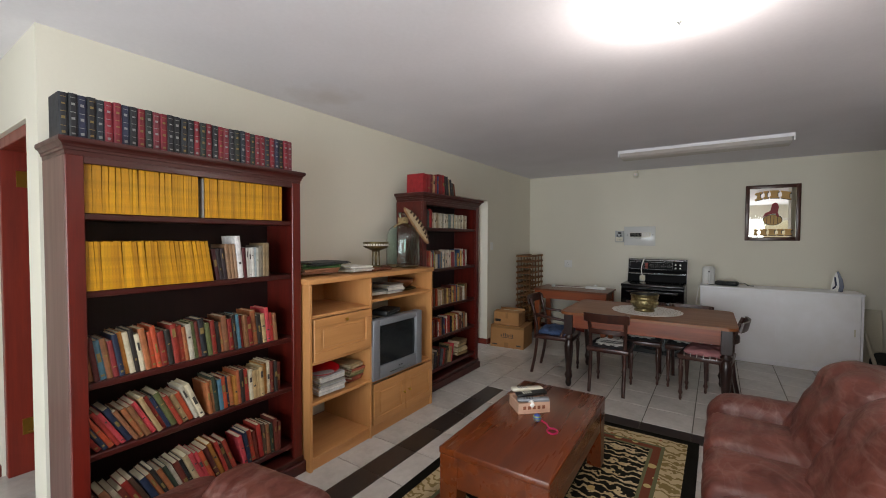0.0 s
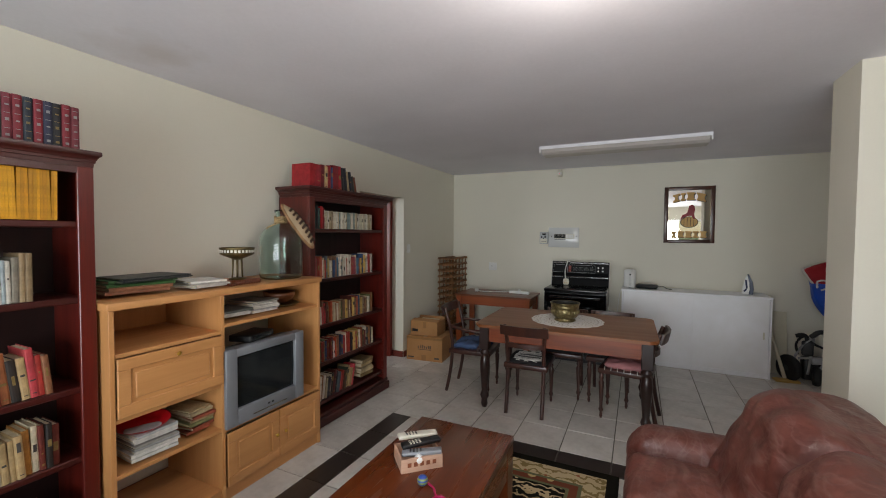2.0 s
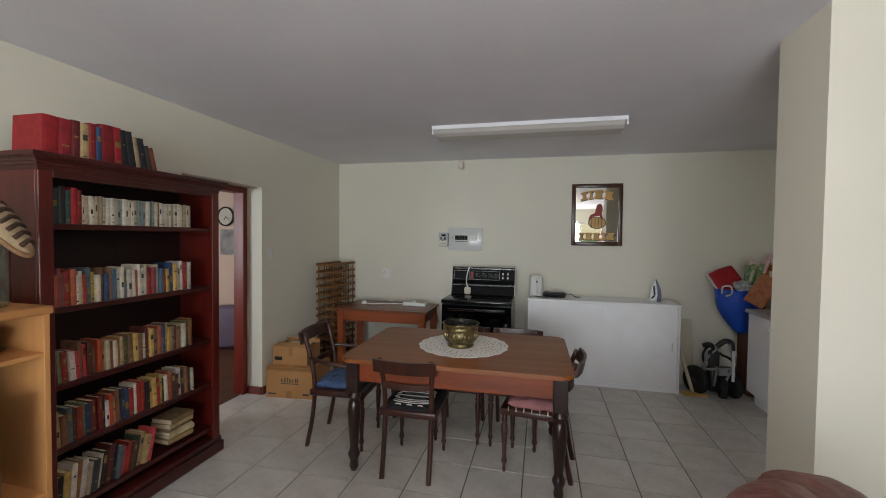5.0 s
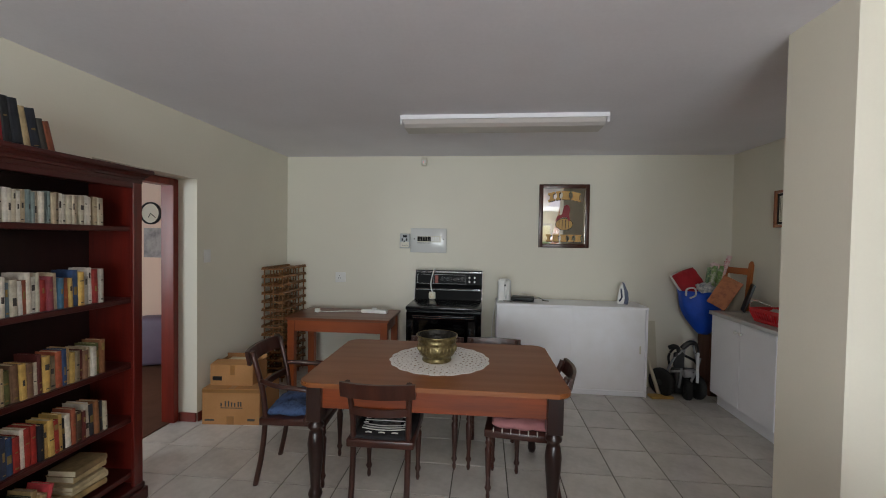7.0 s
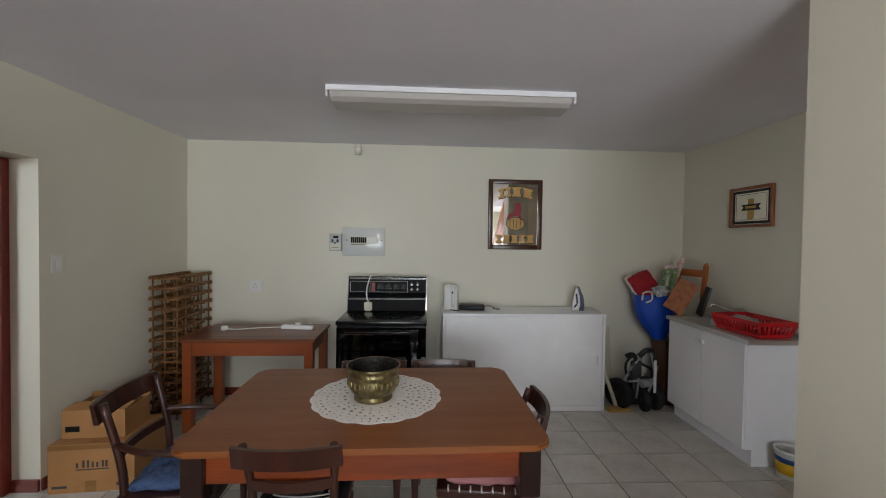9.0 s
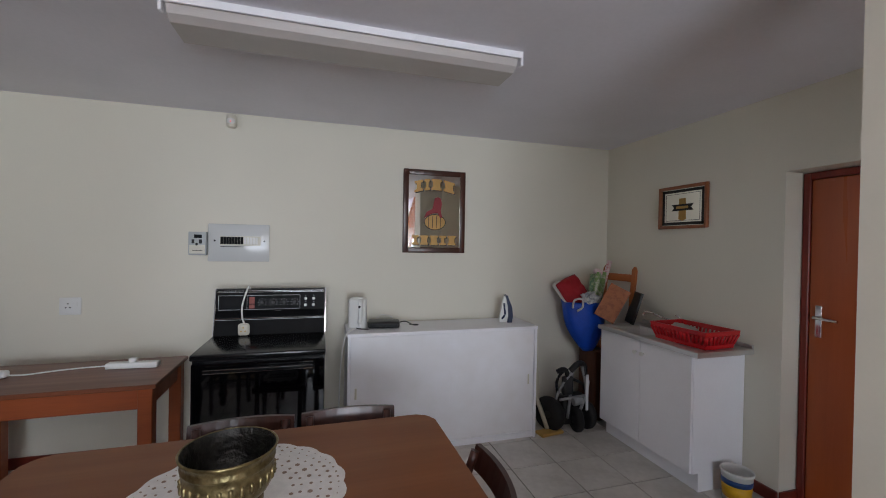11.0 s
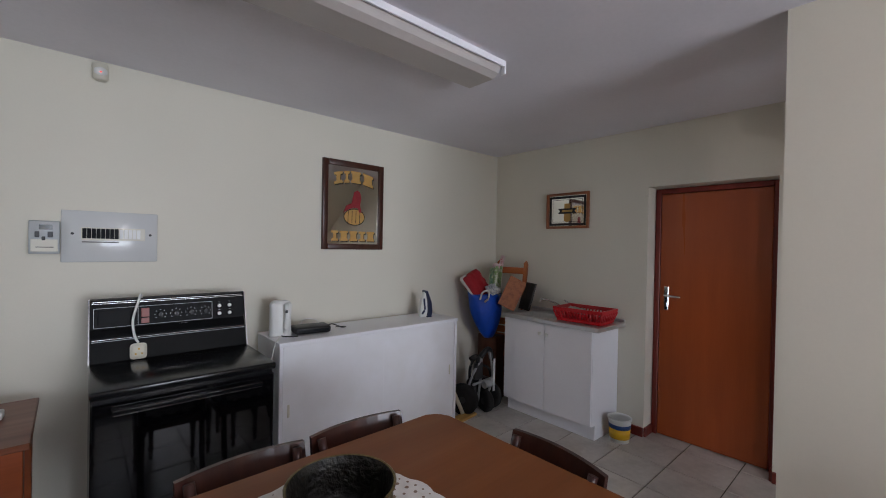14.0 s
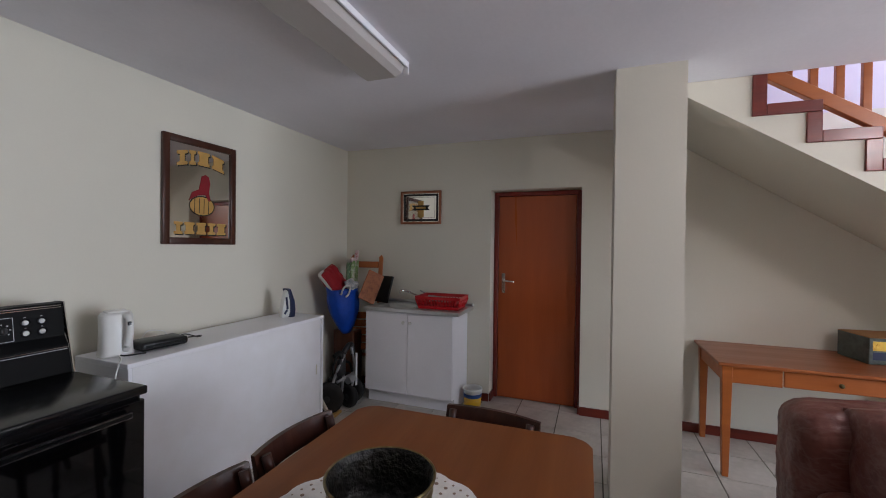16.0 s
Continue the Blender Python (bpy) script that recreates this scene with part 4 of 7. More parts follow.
on_panel("badge", panel_grey, sx0 + 0.03, sx0 + 0.09, -0.062, -0.05)
bm = B()
tube(bm, [tilt @ Vector((sx0 + 0.15 + 0.012 * k, -0.002, -0.058 + 0.005 * math.sin(2.1 * k))) for k in range(9)], 0.0015, 5)
part("script_lettering", bm, panel_grey, panel)
for k in range(4):
    x = sx0 + 0.30 + 0.072 * k
    bm = B()
    lathe(bm, [(0.017, 0.0), (0.016, 0.008), (0.012, 0.011), (0.011, 0.02)], seg=14, m=tilt @ Matrix.Translation((x, 0, 0.012)) @ pose(0, 0, 0, 90, 0, 0))
    box(bm, -0.003, 0.003, -0.026, -0.008, -0.014, 0.014, bevel=0.001, m=tilt @ Matrix.Translation((x, 0, 0.012)))
    kn = part("knob", bm, black_plastic, panel, "black control knob")
    for a in range(7):
        q = radians(-130 + 43 * a)
        bm = B()
        box(bm, -0.0022, 0.0022, -0.0015, 0, -0.0022, 0.0022, m=tilt @ Matrix.Translation((x + 0.026 * math.sin(q), 0, 0.012 + 0.026 * math.cos(q))))
        part("dial_mark", bm, panel_grey, kn)
for x in (0.59, 0.645):
    for z in (-0.01, 0.035):
        bm = B()
        lathe(bm, [(0.011, 0.0), (0.01, 0.006), (0.006, 0.009)], seg=12, m=tilt @ Matrix.Translation((sx0 + x, 0, z)) @ pose(0, 0, 0, 90, 0, 0))
        part("push_button", bm, white_plastic, panel, "white push button")
        bm = B()
        lathe(bm, [(0.018, 0.0), (0.017, 0.004), (0.0115, 0.0045)], seg=16, m=tilt @ Matrix.Translation((sx0 + x, 0, z)) @ pose(0, 0, 0, 90, 0, 0), ends=(True, False))
        part("button_collar", bm, stove_black, panel, "black button collar")
        on_panel("button_mark", panel_grey, sx0 + x - 0.004, sx0 + x + 0.004, z + 0.021, z + 0.023, 0.001)
plug = thing("stove_plug", Matrix.Identity(4), "cream three-pin plug on a white cord hung over the stove", "plug")
bm = B()
tube(bm, curve_points([(-0.625, 6.56, 1.2), (-0.63, 6.53, 1.225), (-0.64, 6.505, 1.2), (-0.665, 6.49, 1.1), (-0.66, 6.46, 1.02), (-0.645, 6.445, 0.985)], 6), 0.006, 8)
part("cord", bm, white_plastic, plug)
bm = B()
box(bm, -0.681, -0.609, 6.42, 6.45, 0.903, 0.985, bevel=0.016, seg=2)
part("plug_body", bm, cream_plastic, plug)
bm = B()
for x, z in ((-0.645, 0.96), (-0.658, 0.935), (-0.632, 0.935)):
    rod(bm, (x, 6.407, z), (x, 6.42, z), 0.004, seg=8)
part("pin", bm, brass_bright, plug)

# ---- white cabinet ----
cab = thing("low_cabinet", pose(0, 0, 0), "long low white cabinet with sliding doors and softly shadowed fronts", "cabinet")
cx0, cx1, cy0, cy1 = 0.04, 1.535, 6.335, 6.74
one("side_panel", white_paint, cab, cx0, cx0 + 0.02, cy0, cy1, 0.0, 0.875, bevel=0.002)
one("side_panel", white_paint, cab, cx1 - 0.02, cx1, cy0, cy1, 0.0, 0.875, bevel=0.002)
one("cabinet_top", white_paint, cab, cx0 - 0.004, cx1 + 0.004, cy0 - 0.004, cy1, 0.875, 0.9, bevel=0.003)
one("plinth", white_paint, cab, cx0 + 0.02, cx1 - 0.02, cy0 + 0.012, cy0 + 0.03, 0.0, 0.05, bevel=0.002)
one("bottom_panel", white_paint, cab, cx0 + 0.02, cx1 - 0.02, cy0 + 0.03, cy1 - 0.01, 0.03, 0.05)
one("back_panel", white_paint, cab, cx0, cx1, cy1, cy1 + 0.006, 0.0, 0.875)
# Blotches in the white paint in soft table and chair shadows.
shade_mottled = material("shadow_mottled_white_door", "f6f7fb", 0.4, vary=0.22, scale=2.2, fine=8, bump=0.02, second="dcd8d2")
for x0, x1, dy, hx in ((cx0 + 0.022, 0.80, 0.004, 0.10), (0.78, cx1 - 0.022, 0.016, 1.47)):
    d = one("sliding_door", shade_mottled, cab, x0, x1, cy0 + dy, cy0 + dy + 0.01, 0.052, 0.873, bevel=0.0015, label="flat white sliding door")
    bm = B()
    box(bm, hx - 0.007, hx + 0.007, cy0 + dy - 0.002, cy0 + dy + 0.002, 0.43, 0.51, bevel=0.0015)
    part("finger_pull", bm, cream_plastic, d)

kettle = thing("jug_kettle", pose(0.125, 6.57, 0.9, 0, 0, -15), "white plastic jug kettle on the white cabinet", "kettle")
bm = B()
rows = []
for z, w, d in ((0.0, 0.074, 0.06), (0.012, 0.074, 0.06), (0.03, 0.07, 0.058), (0.13, 0.068, 0.055), (0.205, 0.07, 0.052), (0.222, 0.06, 0.044)):
    rows.append([bm.verts.new((w * math.copysign(abs(math.cos(a)) ** 0.6, math.cos(a)), d * math.copysign(abs(math.sin(a)) ** 0.6, math.sin(a)), z)) for a in (2 * math.pi * k / 16 for k in range(16))])
for a, b in zip(rows, rows[1:]):
    for k in range(16):
        bm.faces.new((a[k], a[(k + 1) % 16], b[(k + 1) % 16], b[k])).smooth = True
bm.faces.new(rows[0]), bm.faces.new(rows[-1])
part("body", bm, white_plastic, kettle)
bm = B()
tube(bm, curve_points([(0.03, -0.045, 0.205), (0.033, -0.078, 0.19), (0.036, -0.082, 0.13), (0.03, -0.074, 0.06), (0.028, -0.05, 0.03)], 5), 0.017, 10)
part("handle", bm, white_plastic, kettle)
one("switch", black_plastic, kettle, 0.022, 0.038, -0.101, -0.094, 0.16, 0.18, bevel=0.003)
one("lid", white_plastic, kettle, -0.045, 0.045, -0.034, 0.034, 0.218, 0.231, bevel=0.005, seg=2)

router = thing("router", pose(0.32, 6.53, 0.9, 0, 0, -8), "black plastic router with cords on the white cabinet", "router")
one("case", black_plastic, router, -0.12, 0.12, -0.075, 0.075, 0.006, 0.052, bevel=0.014, seg=2)
one("front_strip", screen_glass, router, -0.1, 0.1, -0.077, -0.074, 0.02, 0.036)
bm = B()
tube(bm, curve_points([(0.11, 0.03, 0.03), (0.17, 0.05, 0.035), (0.23, 0.03, 0.01), (0.27, 0.06, 0.006), (0.2, 0.07, 0.008)], 6), 0.004, 6)
part("cord", bm, black_plastic, router)
bm = B()
tube(bm, curve_points([(-0.1, 0.04, 0.03), (-0.15, 0.03, 0.03), (-0.2, -0.05, 0.006), (-0.11, -0.1, 0.006)], 6), 0.004, 6)
part("cord", bm, black_plastic, router)
bm = B()
tube(bm, curve_points([(-0.06, 0.06, 0.05), (-0.02, 0.07, 0.085), (0.05, 0.06, 0.075), (0.07, 0.05, 0.05)], 6), 0.0025, 6)
part("thin_wire", bm, white_plastic, router)
cord = thing("kettle_cord", Matrix.Identity(4), "white mains cord hanging beside the cabinet", "cord")
bm = B()
tube(bm, curve_points([(0.1, 6.5, 0.906), (0.06, 6.42, 0.906), (0.025, 6.39, 0.87), (0.0, 6.40, 0.7), (-0.01, 6.43, 0.4), (0.0, 6.42, 0.12), (0.01, 6.45, 0.006), (-0.03, 6.55, 0.006)], 8), 0.0045, 6)
part("flex", bm, white_plastic, cord)

iron_blue = material("blue_iron_plastic", "18244a", 0.35, vary=0.1, bump=0.02)
iron = thing("steam_iron", pose(1.345, 6.56, 0.9, 0, 0, -12) @ Matrix.Diagonal((0.82, 0.9, 0.95, 1)), "white and navy steam iron standing on its heel", "iron")
bm = B()
sheet(bm, [(-0.055, 0.0), (0.05, 0.0), (0.062, 0.06), (0.05, 0.14), (0.012, 0.225), (-0.006, 0.23), (-0.03, 0.15), (-0.05, 0.06)], 0.05, "y", -0.025)
bmesh.ops.bevel(bm, geom=bm.edges[:], offset=0.008, segments=2, affect="EDGES")
part("body", bm, white_plastic, iron)
bm = B()
sheet(bm, [(0.022, 0.0), (0.07, 0.0), (0.08, 0.06), (0.068, 0.14), (0.02, 0.24), (0.004, 0.235), (0.028, 0.14), (0.034, 0.06)], 0.09, "y", -0.045)
part("soleplate", bm, iron_blue, iron, "navy blue soleplate edge")
bm = B()
tube(bm, curve_points([(-0.03, -0.026, 0.03), (0.0, -0.028, 0.07), (-0.005, -0.028, 0.12), (-0.01, -0.026, 0.17)], 5), 0.01, 8)
part("grip", bm, iron_blue, iron)

# ---- sink unit ----
su = thing("sink_unit", pose(0, 0, 0), "white sink cabinet with two doors and a steel top", "sink cabinet")
kx0, kx1, ky0, ky1 = 2.095, 2.536, 5.405, 6.275
for y in (ky0, ky1 - 0.018):
    bm = B()
    sheet(bm, [(kx0 + 0.018, 0.12), (kx0 + 0.07, 0.12), (kx0 + 0.07, 0.0), (kx1, 0.0), (kx1, 0.87), (kx0 + 0.018, 0.87)], 0.018, "y", y)
    part("side_panel", bm, white_paint, su)
one("plinth", white_paint, su, kx0 + 0.072, kx0 + 0.087, ky0 + 0.018, ky1 - 0.018, 0.0, 0.12)
one("back_panel", white_paint, su, kx1 - 0.02, kx1 - 0.014, ky0 + 0.018, ky1 - 0.018, 0.0, 0.87)
for y0, y1, ky in ((ky0 + 0.002, 5.838, 5.806), (5.842, ky1 - 0.002, 5.874)):
    d = one("cabinet_door", white_paint, su, kx0, kx0 + 0.017, y0, y1, 0.125, 0.865, bevel=0.002)
    bm = B()
    lathe(bm, [(0.006, 0), (0.006, 0.012), (0.015, 0.018), (0.016, 0.026), (0.009, 0.031)], (kx0, ky, 0.78), 14, pose(0, 0, 0, 0, -90, 0))
    part("knob", bm, white_plastic, d, "round white knob")
tx0, ty0, ty1 = 2.07, 5.345, 6.285
bx0, bx1, by0, by1 = 2.13, 2.42, 5.84, 6.20
bm = B()
rings = []
for x0, x1, y0, y1, z in ((tx0, kx1, ty0, ty1, 0.872), (tx0, kx1, ty0, ty1, 0.9), (tx0 + 0.004, kx1 - 0.004, ty0 + 0.004, ty1 - 0.004, 0.905), (bx0, bx1, by0, by1, 0.904), (bx0 + 0.008, bx1 - 0.008, by0 + 0.008, by1 - 0.008, 0.895), (bx0 + 0.025, bx1 - 0.025, by0 + 0.025, by1 - 0.025, 0.765), (bx0 + 0.05, bx1 - 0.05, by0 + 0.05, by1 - 0.05, 0.757)):
    rings.append([bm.verts.new((x, y, z)) for x, y in ((x0, y0), (x1, y0), (x1, y1), (x0, y1))])
for a, b in zip(rings, rings[1:]):
    for k in range(4):
        bm.faces.new((a[k], a[(k + 1) % 4], b[(k + 1) % 4], b[k]))
bm.faces.new(rings[-1])
top = part("sink_top", bm, steel, su, "stainless steel sink top with a pressed bowl")
one("upstand", steel, top, kx1 - 0.018, kx1, ty0, ty1, 0.906, 0.93, bevel=0.003)
for k in range(8):
    one("drainer_ridge", steel, top, 2.12, 2.44, 5.42 + 0.05 * k, 5.428 + 0.05 * k, 0.9055, 0.909)
bm = B()
lathe(bm, [(0.028, 0.7575), (0.028, 0.7605), (0.012, 0.7595)], ((bx0 + bx1) / 2, (by0 + by1) / 2, 0), 16)
part("waste", bm, chrome, top)
tap = thing("mixer_tap", pose(2.475, 5.80, 0.905), "chrome sink mixer tap with a swan spout", "tap")
bm = B()
lathe(bm, [(0.026, 0), (0.026, 0.01), (0.018, 0.016), (0.016, 0.05), (0.02, 0.06), (0.012, 0.07)], seg=14)
part("body", bm, chrome, tap)
bm = B()
tube(bm, curve_points([(0, 0.02, 0.045), (-0.05, 0.07, 0.075), (-0.11, 0.13, 0.115), (-0.16, 0.18, 0.14), (-0.19, 0.205, 0.142), (-0.2, 0.212, 0.115)], 5), 0.009, 8)
part("spout", bm, chrome, tap)
bm = B()
rod(bm, (0, 0, 0.06), (0.0, 0.0, 0.095), 0.018, 0.014), rod(bm, (0.0, 0.0, 0.09), (-0.03, 0.07, 0.135), 0.006)
part("lever", bm, chrome, tap)

red_plastic = material("red_plastic", "c8141c", 0.35, vary=0.12, bump=0.02)
basket = thing("dish_rack", pose(2.285, 5.575, 0.909, 0, 0, 3) @ Matrix.Diagonal((0.92, 0.92, 1.0, 1)), "red plastic dish drainer on the sink top", "dish rack")


def rect_ring(bm, w0, d0, z0, w1, d1, z1, t=0.004):
    a = [bm.verts.new((sx * w0, sy * d0, z0)) for sx, sy in ((-1, -1), (1, -1), (1, 1), (-1, 1))]
    b = [bm.verts.new((sx * w1, sy * d1, z1)) for sx, sy in ((-1, -1), (1, -1), (1, 1), (-1, 1))]
    c = [bm.verts.new((sx * (w1 - t), sy * (d1 - t), z1)) for sx, sy in ((-1, -1), (1, -1), (1, 1), (-1, 1))]
    e = [bm.verts.new((sx * (w0 - t), sy * (d0 - t), z0)) for sx, sy in ((-1, -1), (1, -1), (1, 1), (-1, 1))]
    for p, q in ((a, b), (b, c), (c, e), (e, a)):
        for k in range(4):
            bm.faces.new((p[k], p[(k + 1) % 4], q[(k + 1) % 4], q[k]))


bm = B()
rect_ring(bm, 0.135, 0.205, 0.0, 0.14, 0.21, 0.03), rect_ring(bm, 0.16, 0.228, 0.085, 0.165, 0.232, 0.115, 0.012)
box(bm, -0.13, 0.13, -0.2, 0.2, 0.0, 0.006)
part("tray", bm, red_plastic, basket)
for k in range(15):
    u = -1 + 2 * k / 14
    for s in (-1, 1):
        bm = B()
        rod(bm, (s * 0.14, u * 0.2, 0.028), (s * 0.162, u * 0.225, 0.088), 0.0085, seg=6)
        part("side_bar", bm, red_plastic, basket)
for k in range(9):
    u = -1 + 2 * k / 8
    for s in (-1, 1):
        bm = B()
        rod(bm, (u * 0.13, s * 0.21, 0.028), (u * 0.15, s * 0.23, 0.088), 0.0085, seg=6)
        part("side_bar", bm, red_plastic, basket)
bm = B()
pillow(bm, (0.13, 0.16, 0.04), 0.5, 8, pose(0.02, 0.08, 0.075, 8, 5, 20), 0.02, 3)
solid("dishcloth", bm, material("grey_dishcloth", "b8b4ac", 0.9, vary=0.2, bump=0.3), "crumpled pale dishcloth in the dish drainer", "cloth").matrix_basis = pose(2.285, 5.575, 0.912)

bucket = thing("bucket", pose(2.335, 5.285, 0), "white plastic tub with a blue and yellow label", "bucket")
bm = B()
lathe(bm, [(0.072, 0.0), (0.085, 0.17), (0.09, 0.172), (0.09, 0.185), (0.083, 0.187), (0.08, 0.17), (0.069, 0.006)], seg=28)
part("tub", bm, white_plastic, bucket)
bm = B()
lathe(bm, [(0.0752, 0.03), (0.0813, 0.108), (0.0805, 0.108), (0.0745, 0.03)], seg=28)
part("label", bm, material("yellow_label", "d8a514", 0.5, vary=0.1, bump=0.0), bucket, "yellow paper label")
bm = B()
lathe(bm, [(0.0815, 0.108), (0.0838, 0.142), (0.083, 0.142), (0.0805, 0.108)], seg=28)
part("label_band", bm, material("blue_label", "20457e", 0.5, vary=0.1, bump=0.0), bucket, "blue label band")

# ---- pictures on the walls ----
mirror = material("mirror_glass", "e8e6e0", 0.03, metal=1.0, vary=0.02, bump=0.0, rough_vary=0.01)
gold = material("gold_print", "b8904a", 0.5, metal=0.1, vary=0.2, bump=0.0)
black_print = material("black_print", "0e0c0b", 0.5, vary=0.1, bump=0.0)
red_print = material("red_print", "8f1420", 0.5, vary=0.2, scale=20, bump=0.0)
frame_brown = wood("brown_picture_frame", "4a2516", "301409", 0.35, "z", coat=0.2)
frame_orange = wood("orange_picture_frame", "9a5a34", "7a4326", 0.35, "y", coat=0.2)


def framed(name, m, w, h, fw, mat, label):
    """A picture hung with its back against the plane y = 0, facing -y."""
    t = thing(name, m, label, "picture")
    for n, b in (("frame_side", (-w / 2, -w / 2 + fw, 0, h)), ("frame_side", (w / 2 - fw, w / 2, 0, h)), ("frame_rail", (-w / 2 + fw, w / 2 - fw, 0, fw)), ("frame_rail", (-w / 2 + fw, w / 2 - fw, h - fw, h))):
        bm = B()
        box(bm, b[0], b[1], -0.026, -0.001, b[2], b[3], bevel=0.005, seg=2)
        part(n, bm, mat, t)
    bm = B()
    box(bm, -w / 2 + fw, w / 2 - fw, -0.012, -0.004, fw, h - fw)
    part("mirror", bm, mirror, t, "mirror glass")
    return t


def print_on(t, name, mat, outline, d=0.0128):
    bm = B()
    sheet(bm, outline, 0.0006, "y", -d)
    part(name, bm, mat, t)


def bars(t, widths, w, z, hgt, arch, mat_a, mat_b):
    """A row of lettering shown as plain waisted blocks with a dark edge, on an arch."""
    total, a = sum(widths), -w / 2
    for k, share in enumerate(widths):
        wide = w * share / total
        mid = a + wide / 2
        u = 2 * mid / w
        s, zz, tl = wide * 0.42, z + arch * (1 - u * u), -arch * 4 * mid / (w * w) * 2
        f, q = hgt * 0.2, s * (0.45 if share < 1 else 0.74)
        shape = [(-s, 0), (s, 0), (s, f), (q, f * 1.3), (q, hgt - f * 1.3), (s, hgt - f), (s, hgt), (-s, hgt), (-s, hgt - f), (-q, hgt - f * 1.3), (-q, f * 1.3), (-s, f)]
        for mt, e, d in ((mat_b, 0.008, 0.0125), (mat_a, 0.0, 0.0134)):
            print_on(t, "letter_block", mt, [(mid + p + e, zz + r + tl * p - e) for p, r in shape], d)
        a += wide


def disc(cx, cz, rx, rz, n=20, a0=0, a1=360):
    return [(cx + rx * math.cos(radians(a0 + (a1 - a0) * k / n)), cz + rz * math.sin(radians(a0 + (a1 - a0) * k / n))) for k in range(n)]


gold_pale = material("pale_gold_print", "c79a52", 0.5, vary=0.15, scale=20, bump=0.0)
pub = framed("pub_mirror", pose(0.776, Y1, 1.473), 0.548, 0.705, 0.045, frame_brown, "brown-framed pub mirror with gold and red print")
bars(pub, (0.9, 0.6, 1.1, 1.2), 0.37, 0.505, 0.095, 0.032, gold_pale, black_print)
bars(pub, (0.9, 1.1, 1.1, 0.95, 1.1), 0.40, 0.068, 0.08, 0.0, gold_pale, black_print)
print_on(pub, "emblem_shadow", black_print, disc(0.005, 0.262, 0.098, 0.07), 0.0125)
print_on(pub, "emblem_barrel", gold_pale, disc(0.005, 0.262, 0.09, 0.062), 0.0132)
for k in range(4):
    print_on(pub, "barrel_band", black_print, [(-0.055 + 0.035 * k, 0.212), (-0.05 + 0.035 * k, 0.212), (-0.048 + 0.035 * k, 0.313), (-0.053 + 0.035 * k, 0.313)], 0.014)
print_on(pub, "emblem_shape", red_print, [(-0.095, 0.29), (-0.07, 0.35), (-0.02, 0.375), (-0.01, 0.42), (0.0, 0.465), (0.03, 0.48), (0.055, 0.465), (0.065, 0.42), (0.055, 0.36), (0.07, 0.3), (0.05, 0.3), (0.03, 0.34), (-0.02, 0.335), (-0.06, 0.315)], 0.0142)
bar2 = framed("bar_mirror", pose(X1, 5.91, 1.70, 0, 0, -90), 0.445, 0.335, 0.025, frame_orange, "orange-framed bar mirror with a dark emblem")
for n, m_, a, b in (("border", black_print, 0.19, 0.138), ):
    for q in ((-a, a, b - 0.022, b), (-a, a, -b, -b + 0.022), (-a, -a + 0.022, -b, b), (a - 0.022, a, -b, b)):
        print_on(bar2, "border_print", m_, [(q[0], 0.1675 + q[2]), (q[1], 0.1675 + q[2]), (q[1], 0.1675 + q[3]), (q[0], 0.1675 + q[3])])
for q in ((-0.155, 0.155, 0.102, 0.105), (-0.155, 0.155, -0.105, -0.102), (-0.155, -0.152, -0.105, 0.105), (0.152, 0.155, -0.105, 0.105)):
    print_on(bar2, "border_line", black_print, [(q[0], 0.1675 + q[2]), (q[1], 0.1675 + q[2]), (q[1], 0.1675 + q[3]), (q[0], 0.1675 + q[3])])
print_on(bar2, "emblem_upright", gold, [(-0.035, 0.075), (0.0, 0.06), (0.035, 0.075), (0.03, 0.235), (-0.03, 0.235)])
print_on(bar2, "emblem_banner", black_print, [(-0.1, 0.14), (-0.075, 0.165), (-0.1, 0.19), (0.1, 0.19), (0.075, 0.165), (0.1, 0.14)], 0.0136)
print_on(bar2, "emblem_bar", gold, [(-0.055, 0.156), (0.055, 0.156), (0.055, 0.175), (-0.055, 0.175)], 0.0144)

# ---- wall fittings ----
db = thing("distribution_board", pose(-0.742, Y1, 1.39), "white plastic electrical distribution board on the wall", "fuse box")
one("cover", material("glossy_white_cover", "d0d2d0", 0.14, vary=0.03, bump=0.0, rough_vary=0.03), db, -0.21, 0.21, -0.014, -0.001, 0.0, 0.28, bevel=0.005, seg=2)
one("breaker_bay", cream_plastic, db, -0.13, 0.15, -0.018, -0.014, 0.12, 0.19, bevel=0.002)
for k in range(8):
    bm = B()
    x = -0.125 + 0.0195 * k
    box(bm, x, x + 0.017, -0.026, -0.018, 0.13, 0.185, bevel=0.001), box(bm, x + 0.004, x + 0.013, -0.032, -0.026, 0.15, 0.168, bevel=0.001)
    part("breaker", bm, panel_black, db, "black breaker switch")
for k in range(5):
    one("blank_plate", white_plastic, db, 0.034 + 0.0195 * k, 0.05 + 0.0195 * k, -0.02, -0.018, 0.13, 0.182, bevel=0.001)
one("writing_strip", ink, db, -0.125, 0.03, -0.0188, -0.018, 0.108, 0.113)
for x in (-0.165, 0.175):
    bm = B()
    rod(bm, (x, -0.0165, 0.155), (x, -0.014, 0.155), 0.007, seg=10)
    part("screw", bm, black_plastic, db)
meter_grey = material("pale_grey_meter", "b4b8b8", 0.4, vary=0.08, scale=12, bump=0.02)
meter = thing("prepaid_meter", pose(-1.012, Y1, 1.436), "small grey electricity meter box with a clear cover", "meter")
one("case", meter_grey, meter, -0.058, 0.058, -0.05, -0.001, 0.0, 0.17, bevel=0.005, seg=2)
